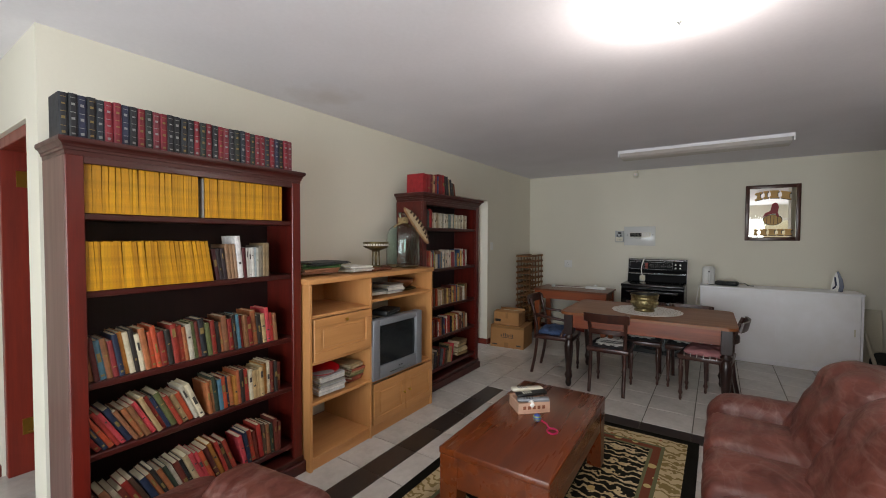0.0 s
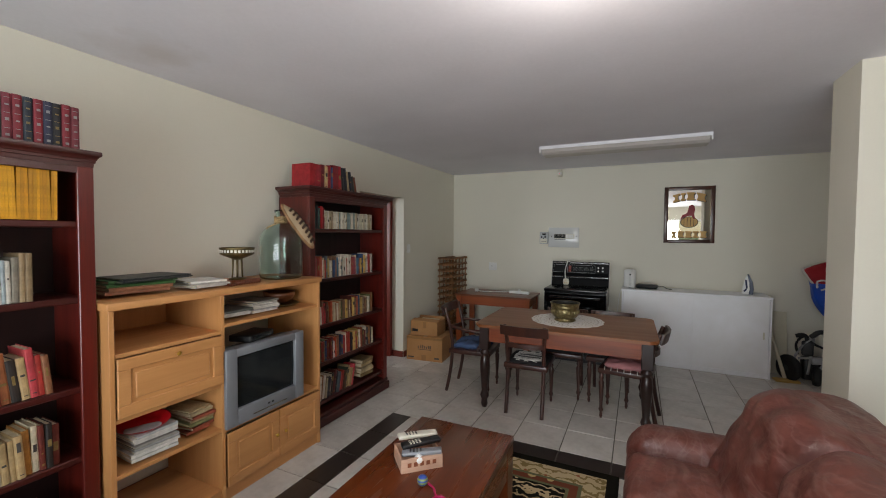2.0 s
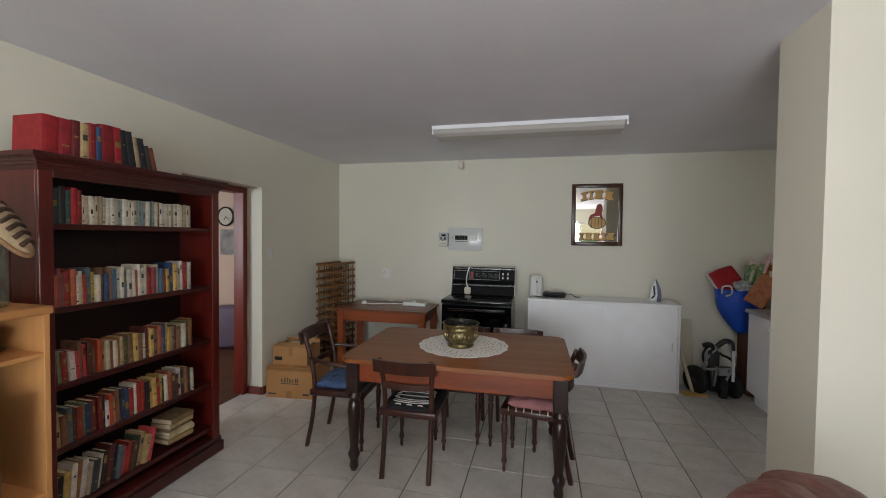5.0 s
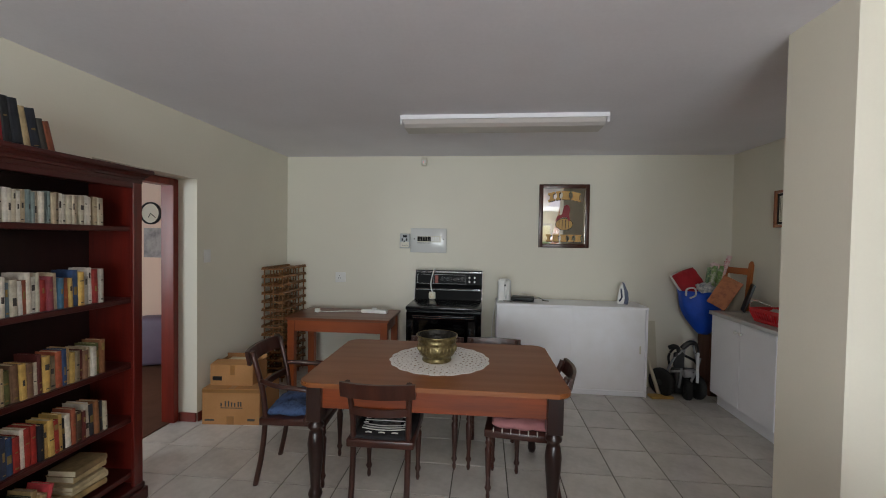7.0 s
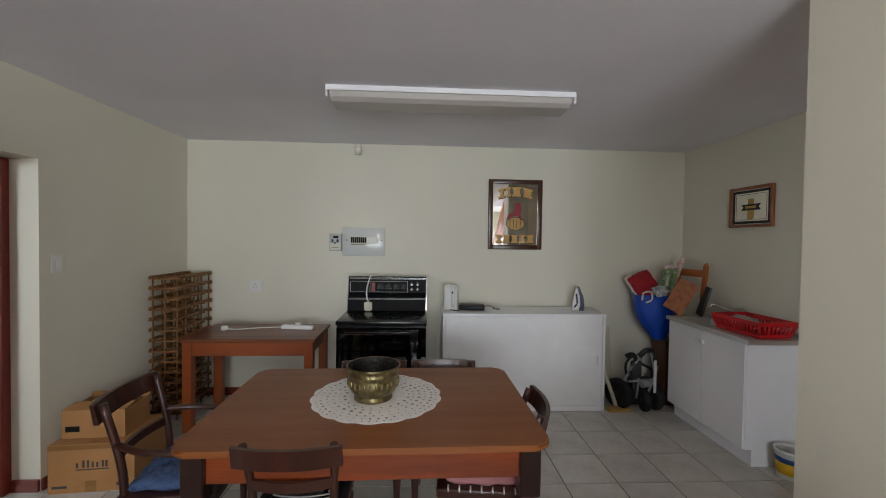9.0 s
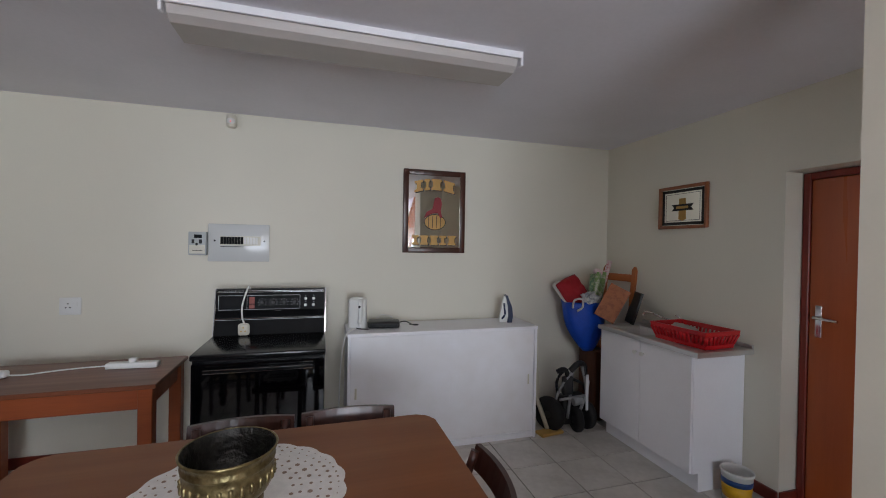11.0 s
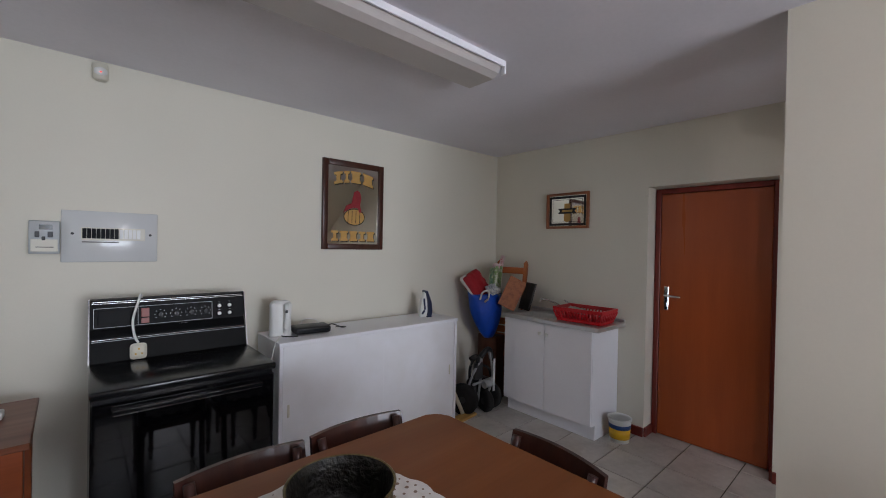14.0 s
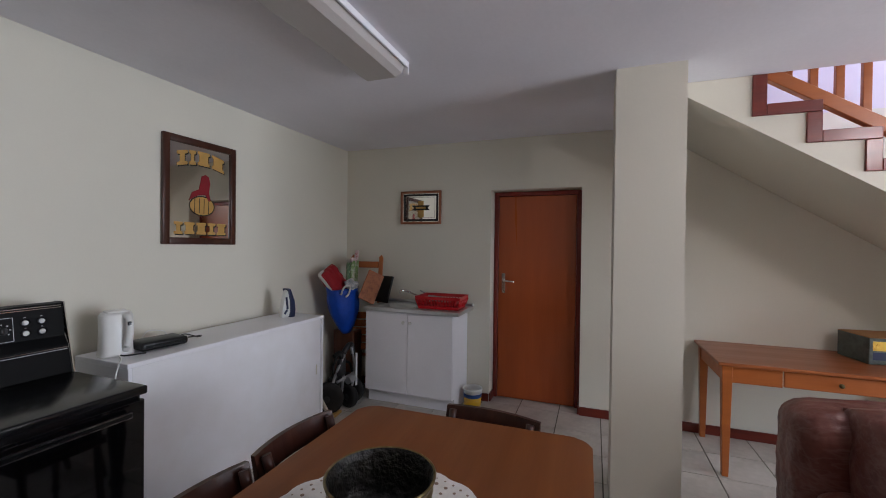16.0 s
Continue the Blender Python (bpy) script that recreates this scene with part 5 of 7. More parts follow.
one("cover", cream_plastic, meter, -0.05, 0.05, -0.053, -0.05, 0.012, 0.075, bevel=0.001)
one("display", screen_glass, meter, -0.02, 0.03, -0.052, -0.05, 0.125, 0.15)
one("seal", black_plastic, meter, -0.035, -0.018, -0.056, -0.05, 0.085, 0.115, bevel=0.002)
one("seal", black_plastic, meter, 0.012, 0.032, -0.056, -0.05, 0.085, 0.115, bevel=0.002)
one("knob", black_plastic, meter, -0.01, 0.004, -0.06, -0.05, 0.07, 0.09, bevel=0.003)
one("marking", ink, meter, -0.032, 0.035, -0.0535, -0.053, 0.033, 0.037)
sock = thing("power_socket", pose(-1.785, Y1, 1.02), "white three-pin wall socket", "socket")
one("plate", white_plastic, sock, -0.062, 0.062, -0.01, -0.001, 0.0, 0.118, bevel=0.004, seg=2)
one("rocker_switch", white_plastic, sock, 0.028, 0.045, -0.014, -0.01, 0.06, 0.09, bevel=0.002)
for x, z in ((-0.012, 0.076), (-0.024, 0.05), (0.0, 0.05)):
    bm = B()
    rod(bm, (x, -0.0106, z), (x, -0.0098, z), 0.005, seg=8)
    part("pin_hole", bm, black_plastic, sock)
sw = thing("light_switch", pose(X0, 5.37, 1.32, 0, 0, 90), "white wall light switch", "light switch")
one("plate", white_plastic, sw, -0.04, 0.04, -0.009, -0.001, 0.0, 0.11, bevel=0.003, seg=2)
one("rocker", white_plastic, sw, -0.012, 0.012, -0.014, -0.009, 0.03, 0.08, bevel=0.002)
pir = thing("motion_sensor", pose(-0.80, Y1, 2.385), "white alarm motion sensor near the ceiling", "alarm sensor")
bm = B()
lathe(bm, [(0.026, 0), (0.034, 0.01), (0.036, 0.05), (0.034, 0.085), (0.026, 0.094)], (0, -0.03, 0), 18)
part("housing", bm, cream_plastic, pir)
bm = B()
lathe(bm, [(0.022, 0.0), (0.03, 0.012), (0.03, 0.035), (0.022, 0.045)], (0, -0.042, 0.02), 18)
part("lens", bm, white_plastic, pir)
bm = B()
rod(bm, (0, -0.074, 0.036), (0, -0.072, 0.036), 0.004, seg=8)
part("indicator_light", bm, emitter("red_indicator", (1.0, 0.05, 0.03), 1.5), pir, "small glowing red indicator")

# ---- lamps ----
batten = thing("fluorescent_fitting", pose(0, 0, 0), "unlit fluorescent ceiling fitting with a ribbed diffuser", "ceiling light")
fx0, fx1, fy0, fy1 = -0.76, 0.80, 5.235, 5.535
one("base_tray", white_paint, batten, fx0, fx1, fy0 + 0.005, fy1, 2.482, 2.5, bevel=0.002)
one("lip", white_paint, batten, fx0, fx1, fy0, fy0 + 0.012, 2.468, 2.5, bevel=0.002)
for x in (fx0, fx1 - 0.012):
    one("end_cap", white_paint, batten, x, x + 0.012, fy0 - 0.001, fy0 + 0.03, 2.43, 2.5, bevel=0.002)
bm = B()
sheet(bm, [(fy0 + 0.014, 2.482), (fy0 + 0.035, 2.44), (fy0 + 0.07, 2.42), (fy1 - 0.05, 2.42), (fy1 - 0.02, 2.44), (fy1 - 0.005, 2.482)], fx1 - fx0 - 0.04, "x", fx0 + 0.02)
part("diffuser", bm, material("ribbed_diffuser", "c8c2be", 0.35, vary=0.15, scale=3, fine=240, bump=0.5, stretch=(0.1, 1, 1)), batten, "greyish ribbed plastic diffuser")
dome = thing("ceiling_lamp", pose(0.06, 2.16, 0), "lit round white glass ceiling lamp", "ceiling light")
bm = B()
lathe(bm, [(0.06, 2.5), (0.06, 2.47), (0.03, 2.46)], seg=24)
part("ceiling_plate", bm, white_plastic, dome)
bm = B()
lathe(bm, [(0.20, 2.485), (0.195, 2.465), (0.16, 2.435), (0.1, 2.415), (0.03, 2.405), (0.001, 2.404)], seg=32)
gl = part("shade", bm, emitter("glowing_shade", (1.0, 0.98, 0.95), 9.0), dome, "glowing white glass shade")
bm = B()
lathe(bm, [(0.014, 2.41), (0.012, 2.395), (0.006, 2.385), (0.009, 2.378), (0.001, 2.37)], seg=12)
part("finial", bm, chrome, dome, "small metal finial")

# ---- side table and things by the left corner ----
st = thing("side_table", pose(-1.535, 6.27, 0, 0, 0, 1), "reddish pine side table against the end wall", "side table")
one("tabletop", wood("red_pine_top", "7a4226", "5c2e19", 0.4, "x", coat=0.15), st, -0.525, 0.525, -0.3, 0.3, 0.725, 0.75, bevel=0.004)
st_wood = wood("red_pine", "9a4c22", "7c3818", 0.4, "x", coat=0.15)
for s in (-1, 1):
    one("apron", st_wood, st, -0.44, 0.44, s * 0.26 - 0.01, s * 0.26 + 0.01, 0.61, 0.725, bevel=0.002)
    one("apron", st_wood, st, s * 0.475 - 0.01, s * 0.475 + 0.01, -0.22, 0.22, 0.61, 0.725, bevel=0.002)
    for r in (-1, 1):
        one("leg", st_wood, st, s * 0.47 - 0.035, s * 0.47 + 0.035, r * 0.25 - 0.035, r * 0.25 + 0.035, 0.0, 0.725, bevel=0.003)
strip = thing("power_strip", pose(-1.25, 6.35, 0.751, 0, 0, -4), "white power strip with a cord on the side table", "power strip")
one("case", white_plastic, strip, -0.14, 0.14, -0.028, 0.028, 0, 0.035, bevel=0.006, seg=2)
one("plug", white_plastic, strip, -0.02, 0.02, -0.02, 0.02, 0.035, 0.06, bevel=0.006, seg=2)
bm = B()
tube(bm, curve_points([(-0.14, 0, 0.015), (-0.25, 0.02, 0.006), (-0.38, -0.02, 0.006), (-0.5, -0.08, 0.006), (-0.58, -0.1, 0.012)], 6), 0.0045, 6)
part("cord", bm, white_plastic, strip)
one("cord_plug", white_plastic, strip, -0.625, -0.575, -0.125, -0.08, 0, 0.04, bevel=0.01, seg=2)

rack = thing("wine_rack", pose(-2.315, 6.475, 0), "tall slatted wooden wine rack in the corner", "wine rack")
levels, rows_y = 14, 5
for k in range(levels):
    z = 0.05 + 0.088 * k
    for j in range(rows_y):
        y = -0.25 + 0.125 * j
        one("slat", rack_wood, rack, -0.128, 0.128, y - 0.014, y + 0.014, z, z + 0.014, bevel=0.001)
    for x in (-0.1, 0.1):
        one("cross_slat", rack_wood, rack, x - 0.018, x + 0.018, -0.275, 0.275, z + 0.0145, z + 0.03, bevel=0.001)
for x in (-0.1, 0.0, 0.1):
    for j in range(rows_y):
        bm = B()
        rod(bm, (x, -0.25 + 0.125 * j, 0.0), (x, -0.25 + 0.125 * j, 0.05 + 0.088 * (levels - 1)), 0.007, seg=6)
        part("dowel", bm, rack_wood, rack)


def carton(m, w, d, h, label, open_top):
    t = thing("cardboard_box", m, label, "cardboard box", "cardboard boxes")
    th = 0.005
    for n, b in (("front_panel", (0, w, 0, th, 0, h)), ("back_panel", (0, w, d - th, d, 0, h)), ("side_panel", (0, th, th, d - th, 0, h)), ("side_panel", (w - th, w, th, d - th, 0, h)), ("bottom_panel", (th, w - th, th, d - th, 0, th))):
        one(n, cardboard, t, *b)
    if not open_top:
        one("top_flap", cardboard, t, 0, w, 0, d / 2 - 0.001, h, h + th)
        one("top_flap", cardboard, t, 0, w, d / 2 + 0.001, d, h, h + th)
    return t


bx = carton(pose(-2.375, 5.215, 0, 0, 0, 6), 0.47, 0.40, 0.29, "brown cardboard box with printed sides", False)
one("printed_mark", ink, bx, 0.15, 0.33, -0.001, 0.0, 0.135, 0.142)
for k, (a, hh) in enumerate(((0.15, 0.03), (0.185, 0.045), (0.21, 0.045), (0.235, 0.035), (0.26, 0.03), (0.29, 0.04), (0.31, 0.04))):
    one("printed_mark", ink, bx, a, a + 0.012, -0.001, 0.0, 0.15, 0.15 + hh)
one("printed_mark", ink, bx, 0.02, 0.1, -0.001, 0.0, 0.03, 0.045)
one("printed_mark", ink, bx, 0.37, 0.43, -0.001, 0.0, 0.03, 0.05)
one("tape", box_tape, bx, 0.0, 0.47, -0.0015, 0.0, 0.262, 0.29)
one("tape", box_tape, bx, 0.2, 0.26, -0.0012, 0.0, 0.0, 0.07)
one("tape", box_tape, bx, 0.21, 0.26, 0.0, 0.4, 0.295, 0.2962)
bx2 = carton(pose(-2.365, 5.30, 0.296, 0, 0, 4), 0.36, 0.26, 0.17, "smaller open cardboard box on the larger one", True)
one("flap", cardboard, bx2, 0.0, 0.36, 0.26, 0.264, 0.17, 0.20)
bm = B()
box(bm, 0, 0.36, 0, 0.11, 0, 0.004, m=pose(0, 0.0, 0.17, 8, 0, 0))
part("flap", bm, cardboard, bx2)
one("paper_sheet", paper, bx2, 0.06, 0.3, 0.12, 0.24, 0.166, 0.171)
one("tape", box_tape, bx2, 0.17, 0.21, -0.0015, 0.0, 0.09, 0.17)
one("hand_hole", black_plastic, bx2, 0.02, 0.1, -0.0012, 0.0, 0.04, 0.075)

# ---- pot and doily on the dining table ----
DC = (-0.375, 4.765)
bm = B()
n = 96
ring = []
for k in range(n):
    a = 2 * math.pi * k / n
    r = 0.315 + 0.012 * abs(math.sin(9 * a))
    ring.append((DC[0] + r * math.cos(a), DC[1] + r * math.sin(a)))
sheet(bm, ring, 0.002, "z", 0.764)
doily = solid("doily", bm, lace, "round white lace doily on the dining table", "doily")
for rr, nn, s in ((0.30, 60, 0.0045), (0.275, 48, 0.007), (0.245, 40, 0.0055), (0.215, 30, 0.009), (0.185, 30, 0.006), (0.16, 22, 0.008)):
    for k in range(nn):
        a = 2 * math.pi * (k + 0.3 * (rr < 0.25)) / nn
        bm = B()
        rod(bm, (DC[0] + rr * math.cos(a), DC[1] + rr * math.sin(a), 0.7655), (DC[0] + rr * math.cos(a), DC[1] + rr * math.sin(a), 0.7668), s * (0.7 + 0.3 * math.sin(7 * k)), seg=6)
        part("lace_hole", bm, lace_gap, doily)
pot = thing("brass_pot", pose(-0.39, 4.73, 0.767) @ Matrix.Diagonal((1, 1, 0.94, 1)), "round embossed antique brass planter on a doily", "planter")
bm = B()
lathe(bm, [(0.088, 0.0), (0.095, 0.006), (0.093, 0.018), (0.086, 0.026), (0.092, 0.034), (0.108, 0.046), (0.118, 0.065), (0.123, 0.09), (0.123, 0.115), (0.119, 0.13), (0.125, 0.134), (0.127, 0.143), (0.122, 0.15), (0.125, 0.162), (0.132, 0.172), (0.134, 0.179), (0.13, 0.182), (0.127, 0.179)], seg=48, ends=(True, False))
part("bowl", bm, brass, pot, "embossed worn brass bowl")
bm = B()
lathe(bm, [(0.127, 0.179), (0.12, 0.16), (0.117, 0.12), (0.114, 0.08), (0.1, 0.05), (0.07, 0.035), (0.001, 0.032)], seg=48, ends=(False, False))
part("inside", bm, pewter, pot, "dark tarnished inside")
for k in range(28):
    a = 2 * math.pi * k / 28
    bm = B()
    lathe(bm, [(0.005, -0.016), (0.007, -0.004), (0.005, 0.004), (0.007, 0.012), (0.001, 0.018)], (0.1225 * math.cos(a), 0.1225 * math.sin(a), 0.095), 7)
    part("embossed_motif", bm, brass, pot)

# ---- things on the wall unit ----
teal_glass = glass("green_demijohn_glass", (0.82, 0.945, 0.91), 0.02)
jug = thing("glass_demijohn", pose(-2.085, 2.97, 1.236), "large pale green glass demijohn on the wall unit", "glass bottle")
bm = B()
outer = [(0.115, 0.0), (0.138, 0.008), (0.147, 0.03), (0.147, 0.24), (0.143, 0.29), (0.122, 0.335), (0.085, 0.365), (0.05, 0.385), (0.036, 0.405), (0.034, 0.46), (0.042, 0.468), (0.042, 0.482)]
inner = [(max(r - 0.005, 0.02), max(z, 0.006)) for r, z in outer][::-1]
lathe(bm, outer + inner[:-1] + [(0.1, 0.008)], seg=40)
part("bottle", bm, teal_glass, jug)
straw = material("straw_cord", "b59a6c", 0.9, vary=0.4, scale=30, fine=120, bump=0.5)
for k in range(4):
    bm = B()
    tube(bm, [(0.041 * math.cos(a), 0.041 * math.sin(a), 0.395 + 0.012 * k + 0.004 * math.sin(3 * a + k)) for a in (2 * math.pi * j / 16 for j in range(17))], 0.006, 6)
    part("neck_cord", bm, straw, jug, "straw cord round the neck")
bm = B()
tube(bm, curve_points([(0.04, -0.01, 0.4), (0.02, -0.06, 0.385), (0.0, -0.11, 0.36), (0.01, -0.13, 0.35)], 5), 0.006, 6)
part("cord_end", bm, straw, jug)
weave_a = material("woven_straw", "a5805a", 0.85, vary=0.4, scale=20, fine=90, bump=0.5, second="6b4a30")
dark_straw = material("dark_woven_straw", "4c3526", 0.85, vary=0.4, scale=20, fine=90, bump=0.5)
weave_b = material("pale_woven_straw", "b39c7c", 0.85, vary=0.3, scale=20, fine=90, bump=0.5)
LD = Vector((0.40, 0.36, -0.8)).normalized()
LN = Vector((0.72, 0.28, 0.6))
LN = (LN - LN.dot(LD) * LD).normalized()
fan = thing("woven_basket_lid", Matrix.Translation((-1.99, 3.035, 1.605)) @ Matrix((LD.cross(LN), LD, LN)).transposed().to_4x4(), "long oval woven straw lid leaning on the demijohn neck", "basket lid")
bm = B()
lathe(bm, [(0.001, 0.05), (0.03, 0.047), (0.058, 0.034), (0.074, 0.012), (0.078, 0.0), (0.073, 0.0), (0.054, 0.028), (0.028, 0.041), (0.001, 0.044)], seg=32, m=Matrix.Diagonal((0.95, 2.35, 1.0, 1)))
part("lid", bm, weave_b, fan)
bm = B()
tube(bm, [(0.074 * math.cos(a), 0.182 * math.sin(a), 0.0) for a in (2 * math.pi * j / 36 for j in range(37))], 0.01, 6)
part("rim", bm, weave_a, fan)
for k in range(8):
    y = -0.125 + 0.036 * k
    f = max(0.2, 1 - (y / 0.18) ** 2) ** 0.5
    bm = B()
    tube(bm, [(x * f, y + 0.25 * abs(x), 0.05 * f - 6.5 * (x * f) ** 2 / f) for x in (-0.05, -0.035, -0.02, 0.0, 0.02, 0.035, 0.05)], 0.01, 6)
    part("woven_band", bm, dark_straw, fan, "dark woven band")

comp = thing("compote_dish", pose(-2.06, 2.60, 1.236, 0, 0, 5) @ Matrix.Diagonal((0.8, 0.8, 1.0, 1)), "antique brass pedestal dish on a carved wooden base", "pedestal dish")
carved = wood("carved_base_wood", "8a4c2c", "62301a", 0.5, "y", vary=0.5)
bm = B()
box(bm, -0.085, 0.085, -0.15, 0.15, 0, 0.028, bevel=0.009, seg=2)
part("wooden_base", bm, carved, comp, "carved reddish wooden base")
for k in range(12):
    bm = B()
    lathe(bm, [(0.012, 0.0), (0.014, 0.006), (0.001, 0.01)], (0.082, -0.135 + 0.0245 * k, 0.012), 8, pose(0, 0, 0, 0, 90, 0))
    part("carved_knob", bm, carved, comp)
old_brass = material("dull_brass", "85764f", 0.42, metal=0.9, vary=0.4, scale=20, fine=90, bump=0.2, second="3a3426")
bm = B()
lathe(bm, [(0.06, 0.028), (0.062, 0.034), (0.04, 0.04), (0.02, 0.042)], seg=24)
part("foot", bm, old_brass, comp)
for k in range(4):
    a = math.pi / 4 + math.pi / 2 * k
    bm = B()
    rod(bm, (0.036 * math.cos(a), 0.036 * math.sin(a), 0.04), (0.03 * math.cos(a), 0.03 * math.sin(a), 0.155), 0.006, 0.008)
    part("pillar", bm, old_brass, comp)
bm = B()
lathe(bm, [(0.02, 0.15), (0.06, 0.165), (0.1, 0.178), (0.123, 0.188), (0.126, 0.222), (0.129, 0.228), (0.124, 0.228), (0.12, 0.192), (0.1, 0.184), (0.001, 0.175)], seg=36)
part("dish", bm, old_brass, comp, "shallow fretted brass dish")
for k in range(30):
    a = 2 * math.pi * k / 30
    bm = B()
    box(bm, -0.0012, 0.0012, -0.008, 0.008, -0.008, 0.008, m=pose(0.1265 * math.cos(a), 0.1265 * math.sin(a), 0.206, 0, 0, math.degrees(a)))
    part("fret_hole", bm, cream_plastic, comp)

bowl = thing("wooden_bowl", pose(-2.12, 2.985, 1.036), "dark wooden bowl on a shiny plate on the unit shelf", "bowl")
bm = B()
lathe(bm, [(0.07, 0.0), (0.12, 0.012), (0.135, 0.018), (0.13, 0.02), (0.07, 0.006)], seg=30)
part("plate", bm, old_brass, bowl)
bm = B()
lathe(bm, [(0.05, 0.02), (0.085, 0.04), (0.105, 0.075), (0.11, 0.1), (0.103, 0.1), (0.085, 0.05), (0.001, 0.03)], seg=30)
part("wood_bowl", bm, wood("bowl_wood", "6b3d22", "472413", 0.35, "y", coat=0.3), bowl)
plate = B()
lathe(plate, [(0.05, 0.0), (0.09, 0.008), (0.12, 0.028), (0.123, 0.03), (0.118, 0.026), (0.088, 0.004), (0.001, 0.003)], (0, 0, 0), 30)
red_plate = solid("red_plate", plate, red_plastic, "glossy red plate on a pile of magazines", "plate")
red_plate.matrix_basis = pose(-2.035, 2.03, 0.668, 2, 5, 0)

# ---- box of remotes on the coffee table ----
rb = thing("remote_box", pose(-0.735, 2.555, 0.453, 0, 0, 44), "pale wooden box holding remote controls", "box")
pale = wood("pale_box_wood", "c9a48c", "a88068", 0.6, "x")
for b in ((-0.1, 0.1, -0.08, -0.072), (-0.1, 0.1, 0.072, 0.08), (-0.1, -0.092, -0.072, 0.072), (0.092, 0.1, -0.072, 0.072)):
    one("box_side", pale, rb, b[0], b[1], b[2], b[3], 0.004, 0.065, bevel=0.001)
one("box_bottom", pale, rb, -0.1, 0.1, -0.08, 0.08, 0.0, 0.004)
for k in range(5):
    one("burnt_mark", carved, rb, -0.07 + 0.03 * k, -0.052 + 0.03 * k, -0.0808, -0.08, 0.025, 0.045)


def remote(m, w, l, mat, label):
    t = thing("remote_control", m, label, "remote control", "remote controls")
    one("case", mat, t, -w / 2, w / 2, -l / 2, l / 2, -0.01, 0.01, bevel=0.007, seg=2)
    for k in range(4):
        for j in range(3):
            one("key", cream_plastic if mat is black_plastic else black_plastic, t, (j - 1) * w * 0.27 - 0.003, (j - 1) * w * 0.27 + 0.003, -l * 0.3 + k * 0.016, -l * 0.3 + k * 0.016 + 0.008, 0.01, 0.012)
    return t


remote(pose(-0.735, 2.585, 0.535, 0, 6, -40), 0.045, 0.20, black_plastic, "black remote control lying across the box")
remote(pose(-0.70, 2.53, 0.522, 4, 0, -62), 0.045, 0.19, grey_plastic, "silver remote control in the box")
remote(pose(-0.79, 2.65, 0.532, 0, -5, -50), 0.06, 0.2, cream_plastic, "cream remote control in the box")
bm = B()
bmesh.ops.create_uvsphere(bm, u_segments=16, v_segments=10, radius=0.022, matrix=pose(-0.70, 2.50, 0.503))
for f in bm.faces:
    f.smooth = True
solid("white_ball", bm, white_plastic, "small white ball in the box", "ball")
bm = B()
bmesh.ops.create_uvsphere(bm, u_segments=16, v_segments=10, radius=0.024, matrix=pose(-0.625, 2.40, 0.4765))
for f in bm.faces:
    f.smooth = True
    f.material_index = int(f.calc_center_median().z * 140) % 2
solid("striped_ball", bm, [material("green_stripe", "8a9a4a", 0.4, vary=0.3, bump=0.0), material("blue_stripe", "2c4a9a", 0.4, vary=0.2, bump=0.0)], "small striped toy ball on the coffee table", "ball")
bm = B()
tube(bm, curve_points([(-0.61, 2.42, 0.457), (-0.57, 2.40, 0.457), (-0.54, 2.36, 0.457), (-0.50, 2.36, 0.457), (-0.485, 2.33, 0.457), (-0.50, 2.30, 0.457), (-0.53, 2.31, 0.457), (-0.54, 2.34, 0.457), (-0.515, 2.37, 0.457)], 5), 0.005, 6)
solid("pink_toy", bm, material("pink_plastic", "b01c52", 0.35, vary=0.1, bump=0.0), "looped pink plastic toy on the coffee table", "toy")

# ---- desk under the stairs ----
dk = thing("desk", pose(2.185, 2.86, 0), "orange pine desk with a drawer against the wall", "desk")
one("desktop", wood("desk_top", "a05a30", "86441f", 0.35, "y", coat=0.2), dk, -0.345, 0.345, -0.63, 0.63, 0.73, 0.752, bevel=0.004)
for s in (-1, 1):
    one("end_apron", desk_wood, dk, -0.27, 0.27, s * 0.585 - 0.01, s * 0.585 + 0.01, 0.62, 0.73, bevel=0.002)
    for r in (-1, 1):
        bm = B()
        box(bm, -0.03, 0.03, -0.03, 0.03, 0.0, 0.73, bevel=0.003)
        for v in bm.verts:
            if v.co.z < 0.3:
                v.co.x, v.co.y = v.co.x * 0.62 + r * 0.0, v.co.y * 0.62
            v.co += Vector((r * 0.295, s * 0.575, 0))
        part("leg", bm, desk_wood, dk, "tapered pine leg")
one("front_apron", desk_wood, dk, -0.315, -0.3, -0.545, -0.28, 0.62, 0.73), one("front_apron", desk_wood, dk, -0.315, -0.3, 0.28, 0.545, 0.62, 0.73), one("back_apron", desk_wood, dk, 0.3, 0.315, -0.545, 0.545, 0.62, 0.73)
dr = one("drawer", desk_wood, dk, -0.32, -0.302, -0.272, 0.272, 0.625, 0.724, bevel=0.003)
bm = B()
lathe(bm, [(0.005, 0), (0.005, 0.01), (0.014, 0.016), (0.013, 0.024), (0.006, 0.028)], (-0.32, 0, 0.675), 12, pose(0, 0, 0, 0, -90, 0))
part("knob", bm, old_brass, dr)
pb = thing("printed_box", pose(2.33, 2.36, 0.753, 0, 0, 8), "dark cardboard box with coloured printed panels on the desk", "box")
one("carton_body", material("dark_printed_card", "3a4038", 0.5, vary=0.5, scale=14, fine=50, bump=0.05, second="5e6a66"), pb, -0.14, 0.14, -0.25, 0.25, 0, 0.17, bevel=0.003)
